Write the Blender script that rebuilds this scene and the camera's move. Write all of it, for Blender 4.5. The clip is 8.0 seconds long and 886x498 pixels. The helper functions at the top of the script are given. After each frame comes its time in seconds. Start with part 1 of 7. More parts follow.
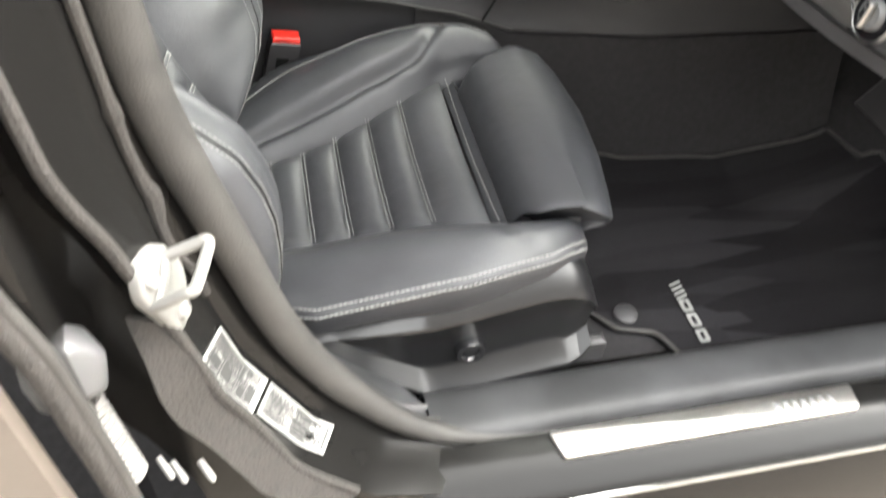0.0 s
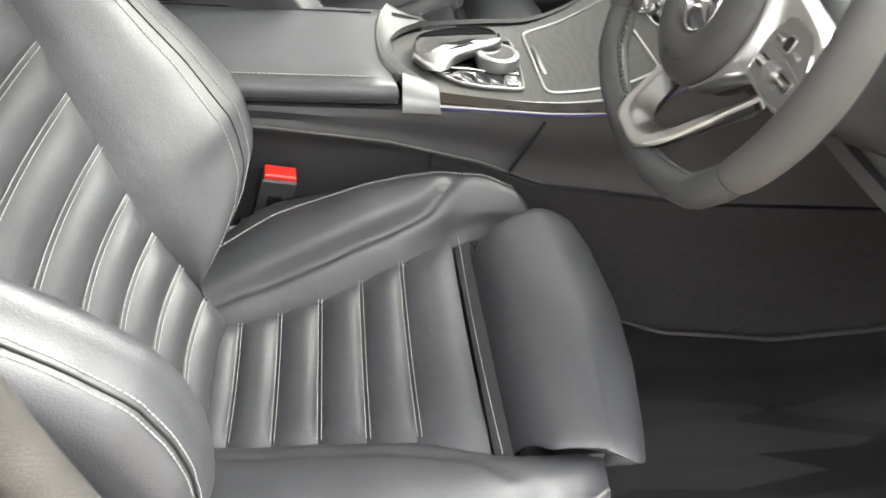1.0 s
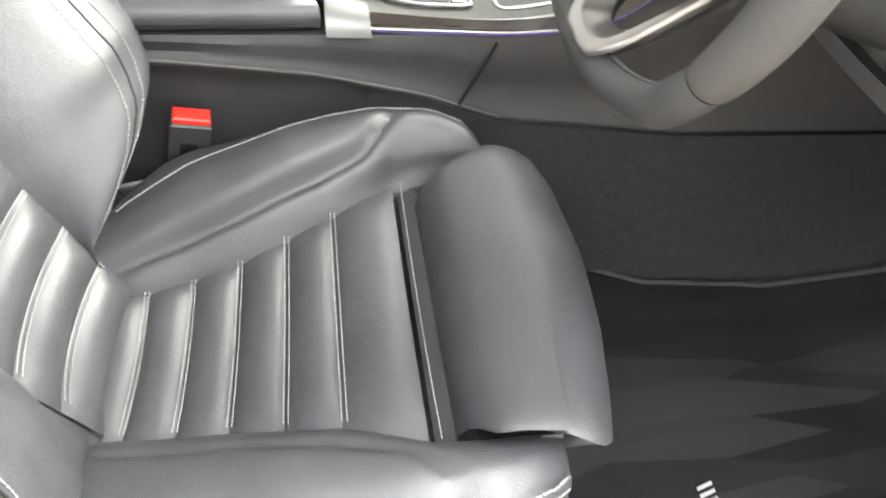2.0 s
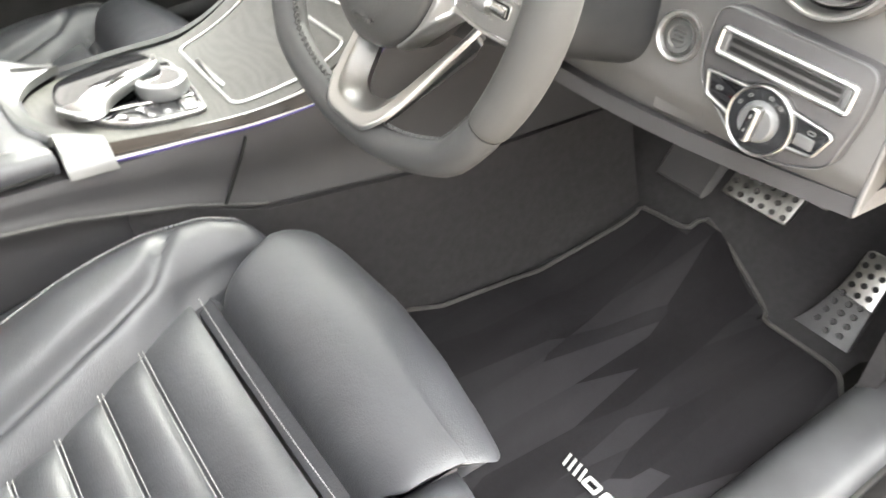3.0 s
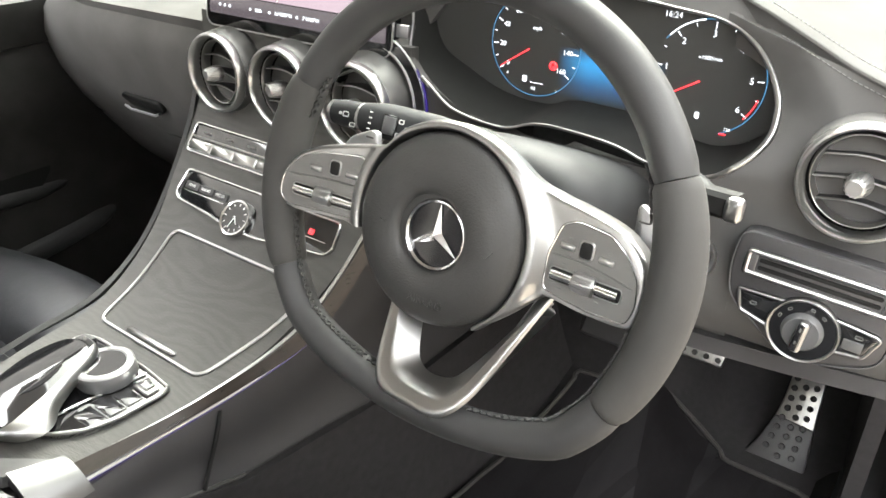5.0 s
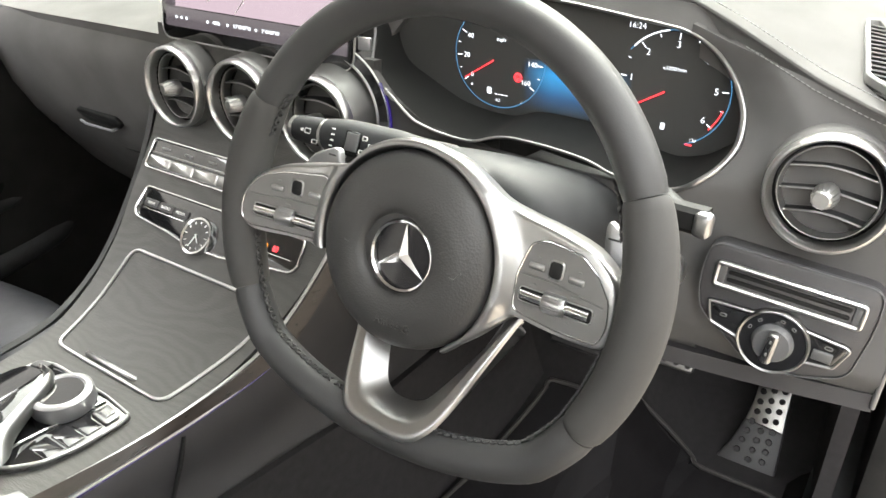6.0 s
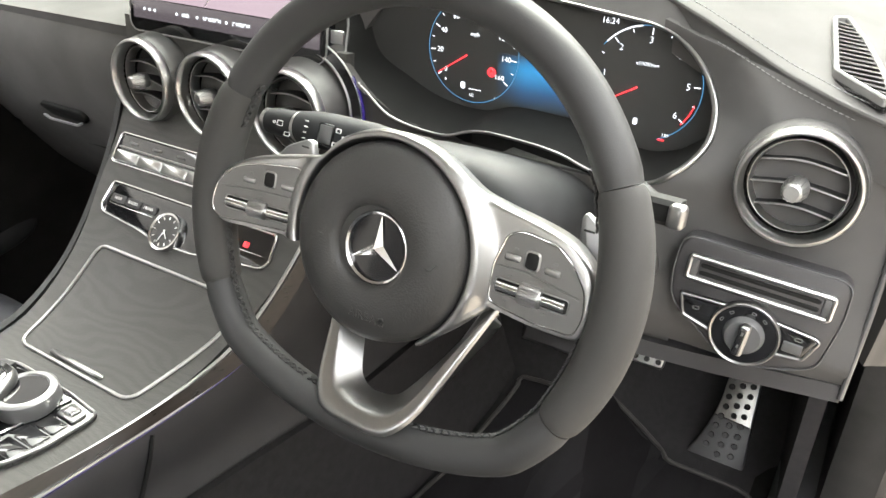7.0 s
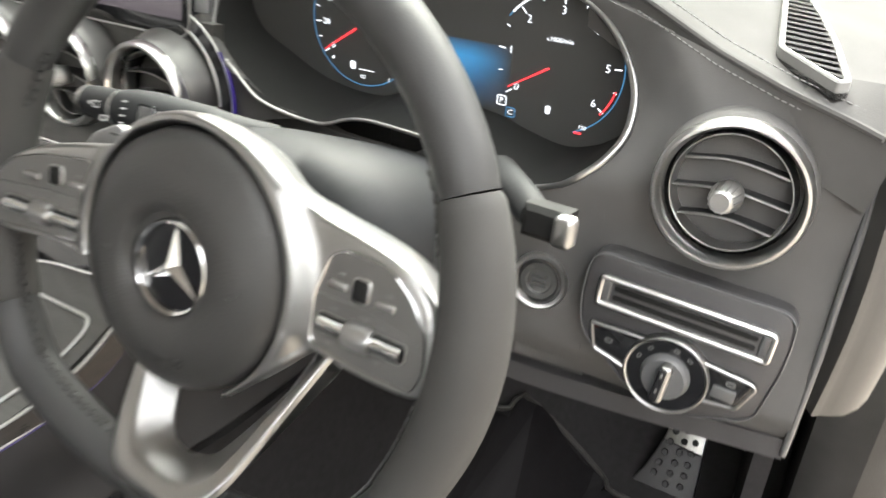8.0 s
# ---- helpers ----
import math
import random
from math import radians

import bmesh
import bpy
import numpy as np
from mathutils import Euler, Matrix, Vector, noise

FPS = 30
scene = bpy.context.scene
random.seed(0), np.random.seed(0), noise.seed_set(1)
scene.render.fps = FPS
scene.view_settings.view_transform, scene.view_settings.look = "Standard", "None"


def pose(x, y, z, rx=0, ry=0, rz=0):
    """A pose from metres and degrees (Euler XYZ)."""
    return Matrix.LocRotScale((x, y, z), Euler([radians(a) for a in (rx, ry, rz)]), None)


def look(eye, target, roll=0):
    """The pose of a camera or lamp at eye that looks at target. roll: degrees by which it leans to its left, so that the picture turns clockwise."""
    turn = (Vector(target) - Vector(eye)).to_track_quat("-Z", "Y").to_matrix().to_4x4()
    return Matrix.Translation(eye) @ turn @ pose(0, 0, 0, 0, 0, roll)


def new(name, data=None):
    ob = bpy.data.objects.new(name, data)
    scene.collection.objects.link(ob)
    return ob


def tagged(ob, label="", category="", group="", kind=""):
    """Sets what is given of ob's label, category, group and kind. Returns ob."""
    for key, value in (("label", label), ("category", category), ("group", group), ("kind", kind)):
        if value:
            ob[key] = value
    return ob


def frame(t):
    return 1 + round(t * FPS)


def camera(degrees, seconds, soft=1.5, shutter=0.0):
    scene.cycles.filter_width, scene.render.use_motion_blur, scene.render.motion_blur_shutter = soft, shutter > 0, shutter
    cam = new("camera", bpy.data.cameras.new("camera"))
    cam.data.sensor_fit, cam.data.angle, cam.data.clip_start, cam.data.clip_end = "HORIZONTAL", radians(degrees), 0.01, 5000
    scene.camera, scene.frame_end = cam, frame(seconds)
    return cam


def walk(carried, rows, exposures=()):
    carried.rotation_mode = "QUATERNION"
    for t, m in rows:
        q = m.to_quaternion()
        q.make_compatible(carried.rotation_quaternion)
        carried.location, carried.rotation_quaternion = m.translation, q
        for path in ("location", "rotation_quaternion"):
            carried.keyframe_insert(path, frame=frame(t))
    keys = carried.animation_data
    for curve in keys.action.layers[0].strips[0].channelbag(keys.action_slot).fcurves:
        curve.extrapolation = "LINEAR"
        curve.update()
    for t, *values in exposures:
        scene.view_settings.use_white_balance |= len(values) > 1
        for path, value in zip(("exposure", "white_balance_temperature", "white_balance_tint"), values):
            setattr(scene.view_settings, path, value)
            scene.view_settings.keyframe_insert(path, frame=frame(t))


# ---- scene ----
cam = camera(60.5, 8.0, shutter=0.35)
PATH = [
    (0, (-0.369, -1.145, 1.152), (0.001, 0.22, -0.263), 4.5),
    (0.2, (-0.35, -1.105, 1.172), (0.023, 0.303, -0.198), 5.5),
    (0.5, (-0.33, -1.028, 1.165), (0.041, 0.424, -0.16), 6.5),
    (0.7, (-0.315, -0.971, 1.184), (0.035, 0.473, -0.155), 7.1),
    (1, (-0.294, -0.932, 1.137), (0.005, 0.573, -0.146), 7.1),
    (1.2, (-0.267, -0.896, 1.1), (-0.042, 0.64, -0.161), 6.6),
    (2.3, (-0.198, -0.845, 1.053), (0.192, 0.528, -0.348), 2.8),
    (2.5, (-0.188, -0.841, 1.057), (0.349, 0.509, -0.318), 2.3),
    (2.7, (-0.21, -0.834, 1.064), (0.506, 0.473, -0.27), 2.5),
    (3, (-0.279, -0.835, 1.083), (0.655, 0.421, -0.163), 1.4),
    (3.5, (-0.304, -0.776, 1.096), (0.819, 0.389, -0.079), -0.2),
    (4, (-0.316, -0.683, 1.133), (0.861, 0.477, 0.006), -1.4),
    (4.5, (-0.347, -0.656, 1.158), (0.95, 0.473, 0.137), -1.4),
    (4.7, (-0.358, -0.649, 1.154), (1.007, 0.43, 0.168), -0.3),
    (5.8, (-0.343, -0.634, 1.162), (1.103, 0.364, 0.207), -0.4),
    (6, (-0.342, -0.633, 1.159), (1.118, 0.344, 0.203), -0.1),
    (6.5, (-0.342, -0.632, 1.154), (1.147, 0.31, 0.208), 0.5),
    (7, (-0.344, -0.63, 1.152), (1.16, 0.281, 0.2), 1.1),
    (7.5, (-0.344, -0.633, 1.142), (1.167, 0.264, 0.186), 1.5),
    (7.8, (-0.28, -0.648, 1.128), (1.242, 0.22, 0.163), 2.3),
    (8, (-0.207, -0.643, 1.11), (1.315, 0.227, 0.147), 2.5),
]
walk(cam, [(t, look(eye, target, roll)) for t, eye, target, roll in PATH], [(0.0, 4.3), (0.5, 4.45), (1.0, 4.45), (2.5, 5.3), (3.0, 5.45), (3.5, 5.2), (4.0, 4.9), (4.5, 4.65), (6.5, 4.3), (8.0, 4.2)])
SKY, SUN = 0.245, 0.22

# ---- light ----
world = bpy.data.worlds.new("sky")
scene.world = world
world.use_nodes = True
wn = world.node_tree.nodes
wn.clear()
w_out, w_bg, w_sky, w_hue = wn.new("ShaderNodeOutputWorld"), wn.new("ShaderNodeBackground"), wn.new("ShaderNodeTexSky"), wn.new("ShaderNodeHueSaturation")
w_sky.sky_type, w_sky.sun_disc = "NISHITA", False
w_sky.sun_elevation, w_sky.sun_rotation, w_sky.dust_density = radians(44), radians(73), 4.0
w_hue.inputs["Saturation"].default_value = 0.12
w_bg.inputs["Strength"].default_value = SKY
world.node_tree.links.new(w_sky.outputs[0], w_hue.inputs["Color"])
w_tint = wn.new("ShaderNodeMix")
w_tint.data_type, w_tint.blend_type = "RGBA", "MULTIPLY"
w_tint.inputs["Factor"].default_value, w_tint.inputs["B"].default_value = 1.0, (1.0, 0.985, 0.93, 1)
world.node_tree.links.new(w_hue.outputs[0], w_tint.inputs["A"])
world.node_tree.links.new(w_tint.outputs["Result"], w_bg.inputs["Color"])
world.node_tree.links.new(w_bg.outputs[0], w_out.inputs["Surface"])
sun = new("sun", bpy.data.lights.new("sun", "SUN"))
sun.data.energy, sun.data.angle, sun.data.color = SUN, radians(35), (1.0, 0.95, 0.88)
sun.matrix_world = look((4.8, 1.2, 5.2), (0.0, -0.3, 0.6))

# ---- materials ----


def material(name, colour, rough=0.5, metal=0.0, colour2=None, scale=40.0, detail=4.0, bump=0.0, bump_scale=200.0,
             coat=0.0, spec=0.5, rough_var=0.08, stretch=(1, 1, 1), emit=None, power=0.0, wave=0.0, island=0.0, sheen=0.0):
    """A principled material with two scales of variation in colour, gloss and relief."""
    m = bpy.data.materials.new(name)
    m.use_nodes = True
    n, l = m.node_tree.nodes, m.node_tree.links
    b = n["Principled BSDF"]
    b.inputs["Base Color"].default_value = (*colour, 1)
    b.inputs["Roughness"].default_value = rough
    b.inputs["Metallic"].default_value = metal
    b.inputs["Specular IOR Level"].default_value = spec
    b.inputs["Coat Weight"].default_value = coat
    b.inputs["Coat Roughness"].default_value = 0.05
    b.inputs["Sheen Weight"].default_value = sheen
    co, mp = n.new("ShaderNodeTexCoord"), n.new("ShaderNodeMapping")
    mp.inputs["Scale"].default_value = stretch
    l.new(co.outputs["Object"], mp.inputs["Vector"])
    big = n.new("ShaderNodeTexNoise")
    big.inputs["Scale"].default_value, big.inputs["Detail"].default_value = scale, detail
    l.new(mp.outputs[0], big.inputs["Vector"])
    if colour2 is not None:
        mix = n.new("ShaderNodeMix")
        mix.data_type = "RGBA"
        mix.inputs["A"].default_value, mix.inputs["B"].default_value = (*colour, 1), (*colour2, 1)
        src = big.outputs["Fac"]
        if wave:
            wv = n.new("ShaderNodeTexWave")
            wv.inputs["Scale"].default_value, wv.inputs["Distortion"].default_value = wave, 7.0
            wv.inputs["Detail"].default_value, wv.inputs["Detail Scale"].default_value = 3.0, 1.2
            l.new(mp.outputs[0], wv.inputs["Vector"])
            src = wv.outputs["Fac"]
        ramp = n.new("ShaderNodeValToRGB")
        ramp.color_ramp.elements[0].position, ramp.color_ramp.elements[1].position = 0.3, 0.7
        l.new(src, ramp.inputs[0])
        l.new(ramp.outputs[0], mix.inputs["Factor"])
        l.new(mix.outputs["Result"], b.inputs["Base Color"])
    rr = n.new("ShaderNodeMapRange")
    rr.inputs["To Min"].default_value, rr.inputs["To Max"].default_value = max(rough - rough_var, 0.01), min(rough + rough_var, 1)
    l.new(big.outputs["Fac"], rr.inputs["Value"])
    l.new(rr.outputs[0], b.inputs["Roughness"])
    if bump:
        fine = n.new("ShaderNodeTexNoise")
        fine.inputs["Scale"].default_value, fine.inputs["Detail"].default_value = bump_scale, 3.0
        l.new(mp.outputs[0], fine.inputs["Vector"])
        bp = n.new("ShaderNodeBump")
        bp.inputs["Strength"].default_value, bp.inputs["Distance"].default_value = bump, 0.002
        l.new(fine.outputs["Fac"], bp.inputs["Height"])
        l.new(bp.outputs[0], b.inputs["Normal"])
    if emit:
        b.inputs["Emission Color"].default_value, b.inputs["Emission Strength"].default_value = (*emit, 1), power
    return m


def leather(name, c, rough, wrinkle=0.25):
    """Grained leather: fine cells and long soft creases."""
    m = material(name, c, rough, colour2=tuple(v * 1.35 for v in c), scale=14, rough_var=0.06)
    n, l = m.node_tree.nodes, m.node_tree.links
    co, vor, big = n.new("ShaderNodeTexCoord"), n.new("ShaderNodeTexVoronoi"), n.new("ShaderNodeTexNoise")
    vor.inputs["Scale"].default_value = 650 if wrinkle > 0.1 else 1100
    big.inputs["Scale"].default_value, big.inputs["Detail"].default_value = 28, 5
    l.new(co.outputs["Object"], vor.inputs["Vector"])
    l.new(co.outputs["Object"], big.inputs["Vector"])
    b1, b2 = n.new("ShaderNodeBump"), n.new("ShaderNodeBump")
    b1.inputs["Strength"].default_value, b1.inputs["Distance"].default_value = 0.25 if wrinkle > 0.1 else 0.08, 0.0006
    b2.inputs["Strength"].default_value, b2.inputs["Distance"].default_value = wrinkle, 0.004
    l.new(vor.outputs["Distance"], b1.inputs["Height"])
    l.new(big.outputs["Fac"], b2.inputs["Height"])
    l.new(b2.outputs[0], b1.inputs["Normal"])
    l.new(b1.outputs[0], n["Principled BSDF"].inputs["Normal"])
    return m


LEATHER = leather("black_leather", (0.0235, 0.0240, 0.0270), 0.47, 0.3)
LEATHER.node_tree.nodes["Principled BSDF"].inputs["Specular IOR Level"].default_value = 0.5
LEATHER_RIM = leather("rim_leather", (0.0221, 0.0221, 0.02244), 0.55, 0.02)
LEATHER_RIM.node_tree.nodes["Principled BSDF"].inputs["Specular IOR Level"].default_value = 0.38
PERFORATED = leather("perforated_leather", (0.030, 0.0294, 0.0284), 0.74, 0.04)
PERFORATED.node_tree.nodes["Principled BSDF"].inputs["Specular IOR Level"].default_value = 0.3
DASH = leather("dash_skin", (0.066, 0.0642, 0.063), 0.82, 0.03)
DASH.node_tree.nodes["Principled BSDF"].inputs["Specular IOR Level"].default_value = 0.12
SIDE_TRIM = material("seat_side_plastic", (0.008, 0.008, 0.0087), 0.34, spec=0.4, colour2=(0.0095, 0.0095, 0.0102), scale=25, bump=0.06, bump_scale=900)
BRACKET = material("bracket_silver", (0.12, 0.12, 0.121), 0.42, 0.9, colour2=(0.10, 0.10, 0.101), scale=20)
HUB = leather("airbag_skin", (0.0225, 0.02205, 0.0216), 0.52, 0.11)
HUB.node_tree.nodes["Principled BSDF"].inputs["Specular IOR Level"].default_value = 0.4
SHROUD = material("shroud_plastic", (0.011, 0.0115, 0.0125), 0.62, spec=0.2, colour2=(0.0221, 0.02295, 0.02465), scale=25, bump=0.08, bump_scale=900)
FUNNEL = material("display_funnel", (0.018, 0.018, 0.0177), 0.75, spec=0.05)
PANEL_BLACK = material("display_panel", (0.0476, 0.0476, 0.0459), 0.6, spec=0.12, colour2=(0.0408, 0.0408, 0.03995), scale=6)
THREAD = material("thread", (0.19, 0.19, 0.187), 0.8, colour2=(0.14, 0.14, 0.137), scale=300)
DARK_THREAD = material("dark_thread", (0.02, 0.02, 0.02), 0.7)
PLASTIC = material("black_plastic", (0.0336, 0.0322, 0.0336), 0.5, colour2=(0.042, 0.0406, 0.042), scale=30, bump=0.15, bump_scale=900)
GREY_PLASTIC = material("grey_plastic", (0.06, 0.06, 0.062), 0.4, colour2=(0.075, 0.075, 0.077), scale=25, bump=0.12, bump_scale=900)
GLOSS = material("piano_black", (0.008, 0.008, 0.009), 0.08, coat=0.6, rough_var=0.03, scale=8)
END_GREY = material("pale_grey_plastic", (0.026, 0.0252, 0.0244), 0.5, colour2=(0.0468, 0.0455, 0.04355), scale=12, bump=0.05, bump_scale=900)
# Pale base colour carries the sunlight on the side outlet.
OUTLET_SUNLIT = material("outlet_sunlit", (0.2, 0.198, 0.194), 0.55, colour2=(0.17, 0.168, 0.165), scale=40)
# Near-black; on raised slabs it also stands in for shade in recesses.
HOLLOW = material("hollow_black", (0.006, 0.006, 0.006), 0.7, spec=0.2)
CHROME = material("chrome", (0.62, 0.62, 0.62), 0.14, 1.0, rough_var=0.05, scale=12)
SATIN = material("satin_silver", (0.32, 0.318, 0.314), 0.33, 1.0, colour2=(0.29, 0.288, 0.284), scale=9, bump=0.04, bump_scale=1500)
PAD_GREY = material("pad_grey_metal", (0.16, 0.158, 0.154), 0.42, 0.85, colour2=(0.14, 0.138, 0.134), scale=14, bump=0.04, bump_scale=1500)
VENT_RING = material("vent_silver", (0.58, 0.576, 0.567), 0.3, 1.0, colour2=(0.52, 0.516, 0.508), scale=8, bump=0.03, bump_scale=1500)
LINE_SILVER = material("line_silver", (0.46, 0.457, 0.45), 0.42, 1.0, scale=20)
DULL_SILVER = material("dull_silver", (0.31, 0.31, 0.315), 0.46, 0.9, scale=20)


def ash_wood():
    """Open-pore ash: fine flowing growth lines with broad cathedral figure."""
    m = material("dark_ash_wood", (0.0415, 0.0405, 0.0382), 0.46, spec=0.36, colour2=(0.0495, 0.0483, 0.0455), scale=60, bump=0.2, bump_scale=420, stretch=(2.0, 0.4, 2.0))
    n, l = m.node_tree.nodes, m.node_tree.links
    ramp = [k for k in n if k.type == "VALTORGB"][0]
    co, mp, nz, add, sc, wv = (n.new(k) for k in ("ShaderNodeTexCoord", "ShaderNodeMapping", "ShaderNodeTexNoise", "ShaderNodeVectorMath", "ShaderNodeVectorMath", "ShaderNodeTexWave"))
    mp.inputs["Scale"].default_value = (1.0, 0.42, 1.0)
    nz.inputs["Scale"].default_value, nz.inputs["Detail"].default_value = 5.0, 4.0
    sc.operation, add.operation = "SCALE", "ADD"
    sc.inputs["Scale"].default_value = 0.24
    wv.bands_direction = "X"
    wv.inputs["Scale"].default_value, wv.inputs["Distortion"].default_value, wv.inputs["Detail"].default_value, wv.inputs["Detail Scale"].default_value = 34.0, 1.6, 3.0, 1.8
    l.new(co.outputs["Object"], mp.inputs[0])
    l.new(mp.outputs[0], nz.inputs["Vector"])
    l.new(nz.outputs["Color"], sc.inputs[0])
    l.new(mp.outputs[0], add.inputs[0])
    l.new(sc.outputs[0], add.inputs[1])
    l.new(add.outputs[0], wv.inputs["Vector"])
    l.new(wv.outputs["Fac"], ramp.inputs[0])
    ramp.color_ramp.elements[0].position, ramp.color_ramp.elements[1].position = 0.1, 0.8
    return m


WOOD = ash_wood()
TRIM = material("side_trim", (0.009, 0.0063, 0.0051), 0.3, spec=0.3, colour2=(0.018, 0.01275, 0.0105), scale=30, stretch=(1, 6, 6))
CARPET = material("carpet", (0.023, 0.022, 0.0228), 0.95, colour2=(0.03, 0.0288, 0.0298), scale=90, bump=0.5, bump_scale=1400, spec=0.05)
SILL_GREY = material("sill_cover_plastic", (0.021, 0.0213, 0.0222), 0.58, spec=0.3, colour2=(0.0403, 0.04095, 0.0429), scale=14, bump=0.05, bump_scale=900)
RUBBER = material("rubber_seal", (0.022, 0.021, 0.02), 0.58, spec=0.35, colour2=(0.036, 0.034, 0.032), scale=35, bump=0.3, bump_scale=500)
PAINT = material("black_paint", (0.0065, 0.0062, 0.006), 0.2, spec=0.15, coat=0.0, scale=15, rough_var=0.06)
TREAD = material("tread_steel", (0.8, 0.79, 0.76), 0.32, 1.0, colour2=(0.68, 0.67, 0.65), scale=60, stretch=(0.3, 6, 1), bump=0.05, bump_scale=700)
CONSOLE_SKIN = material("console_side_skin", (0.0224, 0.02176, 0.02336), 0.6, spec=0.35, colour2=(0.028, 0.0272, 0.0288), scale=25, bump=0.12, bump_scale=900)
DOOR_SKIN = material("door_card", (0.0115, 0.0112, 0.011), 0.66, spec=0.22, colour2=(0.024, 0.0232, 0.0224), scale=20, bump=0.2, bump_scale=700)
SEAT_TRIM = material("seat_trim_plastic", (0.0195, 0.0195, 0.02025), 0.55, spec=0.35, colour2=(0.027, 0.027, 0.02775), scale=25, bump=0.12, bump_scale=900)
RED = material("red_button", (0.75, 0.03, 0.02), 0.4, emit=(1.0, 0.06, 0.03), power=0.0)
LABEL = material("label_paper", (0.24, 0.24, 0.232), 0.6, colour2=(0.18, 0.18, 0.174), scale=60)
INK = material("label_ink", (0.03, 0.03, 0.03), 0.6)
STEEL = material("brushed_steel", (0.24, 0.235, 0.225), 0.34, 1.0, colour2=(0.19, 0.186, 0.178), scale=30, stretch=(1, 8, 1))
ZINC = material("zinc_striker", (0.19, 0.187, 0.178), 0.52, 0.3, colour2=(0.15, 0.147, 0.14), scale=40)
DIRTY_RUBBER = material("dirty_rubber", (0.011, 0.0095, 0.0085), 0.85, colour2=(0.021, 0.018, 0.016), scale=110, detail=8, bump=1.0, bump_scale=260)
PALE_RUBBER = material("pale_rubber", (0.12, 0.115, 0.11), 0.7, colour2=(0.08, 0.077, 0.072), scale=45)
# Tan base colour stands in for gravel mirrored in the door paint.
TAN_REFLECTION = material("tan_reflection", (0.08, 0.066, 0.056), 0.55, colour2=(0.058, 0.048, 0.04), scale=9, detail=7, coat=0.15)
MARK = material("white_mark", (0.75, 0.75, 0.74), 0.5)
PALE_MARK = material("pale_print", (0.55, 0.55, 0.54), 0.5)
FAINT = material("faint_print", (0.15, 0.15, 0.147), 0.5, 0.6)
GRAVEL = material("gravel", (0.13, 0.112, 0.094), 0.9, colour2=(0.2, 0.175, 0.145), scale=26, detail=8, bump=0.9, bump_scale=60)
HEADLINER = material("headliner", (0.35, 0.34, 0.33), 0.9, colour2=(0.4, 0.39, 0.37), scale=50, bump=0.2, bump_scale=800)
# Grey for the added walls that hold back sky light.
BLOCKER_GREY = material("blocker_grey", (0.15, 0.146, 0.14), 0.9, colour2=(0.21, 0.205, 0.196), scale=3)


def nap_carpet():
    """Mat pile brushed into long lighter and darker wedges."""
    m = material("mat_pile", (0.010, 0.0093, 0.0102), 0.95, colour2=(0.022, 0.021, 0.0228), scale=60, bump=0.8, bump_scale=1500, spec=0.05)
    n, l = m.node_tree.nodes, m.node_tree.links
    ramp = [k for k in n if k.type == "VALTORGB"][0]
    co, mp, vo, nz, mx = (n.new(k) for k in ("ShaderNodeTexCoord", "ShaderNodeMapping", "ShaderNodeTexVoronoi", "ShaderNodeTexNoise", "ShaderNodeMix"))
    mp.inputs["Rotation"].default_value, mp.inputs["Scale"].default_value = (0, 0, radians(-6)), (1.0, 6.0, 1)
    vo.inputs["Scale"].default_value = 3.6
    nz.inputs["Scale"].default_value, nz.inputs["Detail"].default_value = 5.0, 3.0
    mx.inputs["Factor"].default_value = 0.35
    l.new(co.outputs["Object"], mp.inputs[0])
    l.new(mp.outputs[0], vo.inputs["Vector"])
    l.new(mp.outputs[0], nz.inputs["Vector"])
    sep = n.new("ShaderNodeSeparateColor")
    l.new(vo.outputs["Color"], sep.inputs[0])
    l.new(sep.outputs[0], mx.inputs["A"])
    l.new(nz.outputs["Fac"], mx.inputs["B"])
    l.new(mx.outputs["Result"], ramp.inputs[0])
    ramp.color_ramp.elements[0].position, ramp.color_ramp.elements[1].position = 0.25, 0.75
    return m


def screen_glass():
    """Tinted glass with a faint gloss, darkened to hold back light on the dashboard."""
    m = bpy.data.materials.new("tinted_glass")
    m.use_nodes = True
    n, l = m.node_tree.nodes, m.node_tree.links
    n.clear()
    out, mix, clear, shine, fres = (n.new(k) for k in ("ShaderNodeOutputMaterial", "ShaderNodeMixShader", "ShaderNodeBsdfTransparent", "ShaderNodeBsdfGlossy", "ShaderNodeFresnel"))
    clear.inputs["Color"].default_value = (0.63, 0.645, 0.63, 1)
    shine.inputs["Roughness"].default_value = 0.02
    l.new(fres.outputs[0], mix.inputs[0])
    l.new(clear.outputs[0], mix.inputs[1])
    l.new(shine.outputs[0], mix.inputs[2])
    l.new(mix.outputs[0], out.inputs["Surface"])
    return m


GLASS = screen_glass()
MAT_PILE = nap_carpet()


def glow(name, colour, power):
    m = bpy.data.materials.new(name)
    m.use_nodes = True
    b = m.node_tree.nodes["Principled BSDF"]
    b.inputs["Base Color"].default_value = (0.01, 0.01, 0.01, 1)
    b.inputs["Roughness"].default_value = 0.25
    b.inputs["Emission Color"].default_value, b.inputs["Emission Strength"].default_value = (*colour, 1), power
    return m


GLOW_WHITE = glow("lit_white", (0.9, 0.95, 1.0), 0.115)
GLOW_RED = glow("lit_red", (1.0, 0.04, 0.05), 0.14)
GLOW_BLUE = glow("lit_blue_line", (0.12, 0.4, 0.75), 0.04)
GLOW_MAP = glow("lit_map", (0.42, 0.33, 0.37), 0.09)
GLOW_BAR = glow("lit_bar", (0.1, 0.085, 0.095), 0.07)
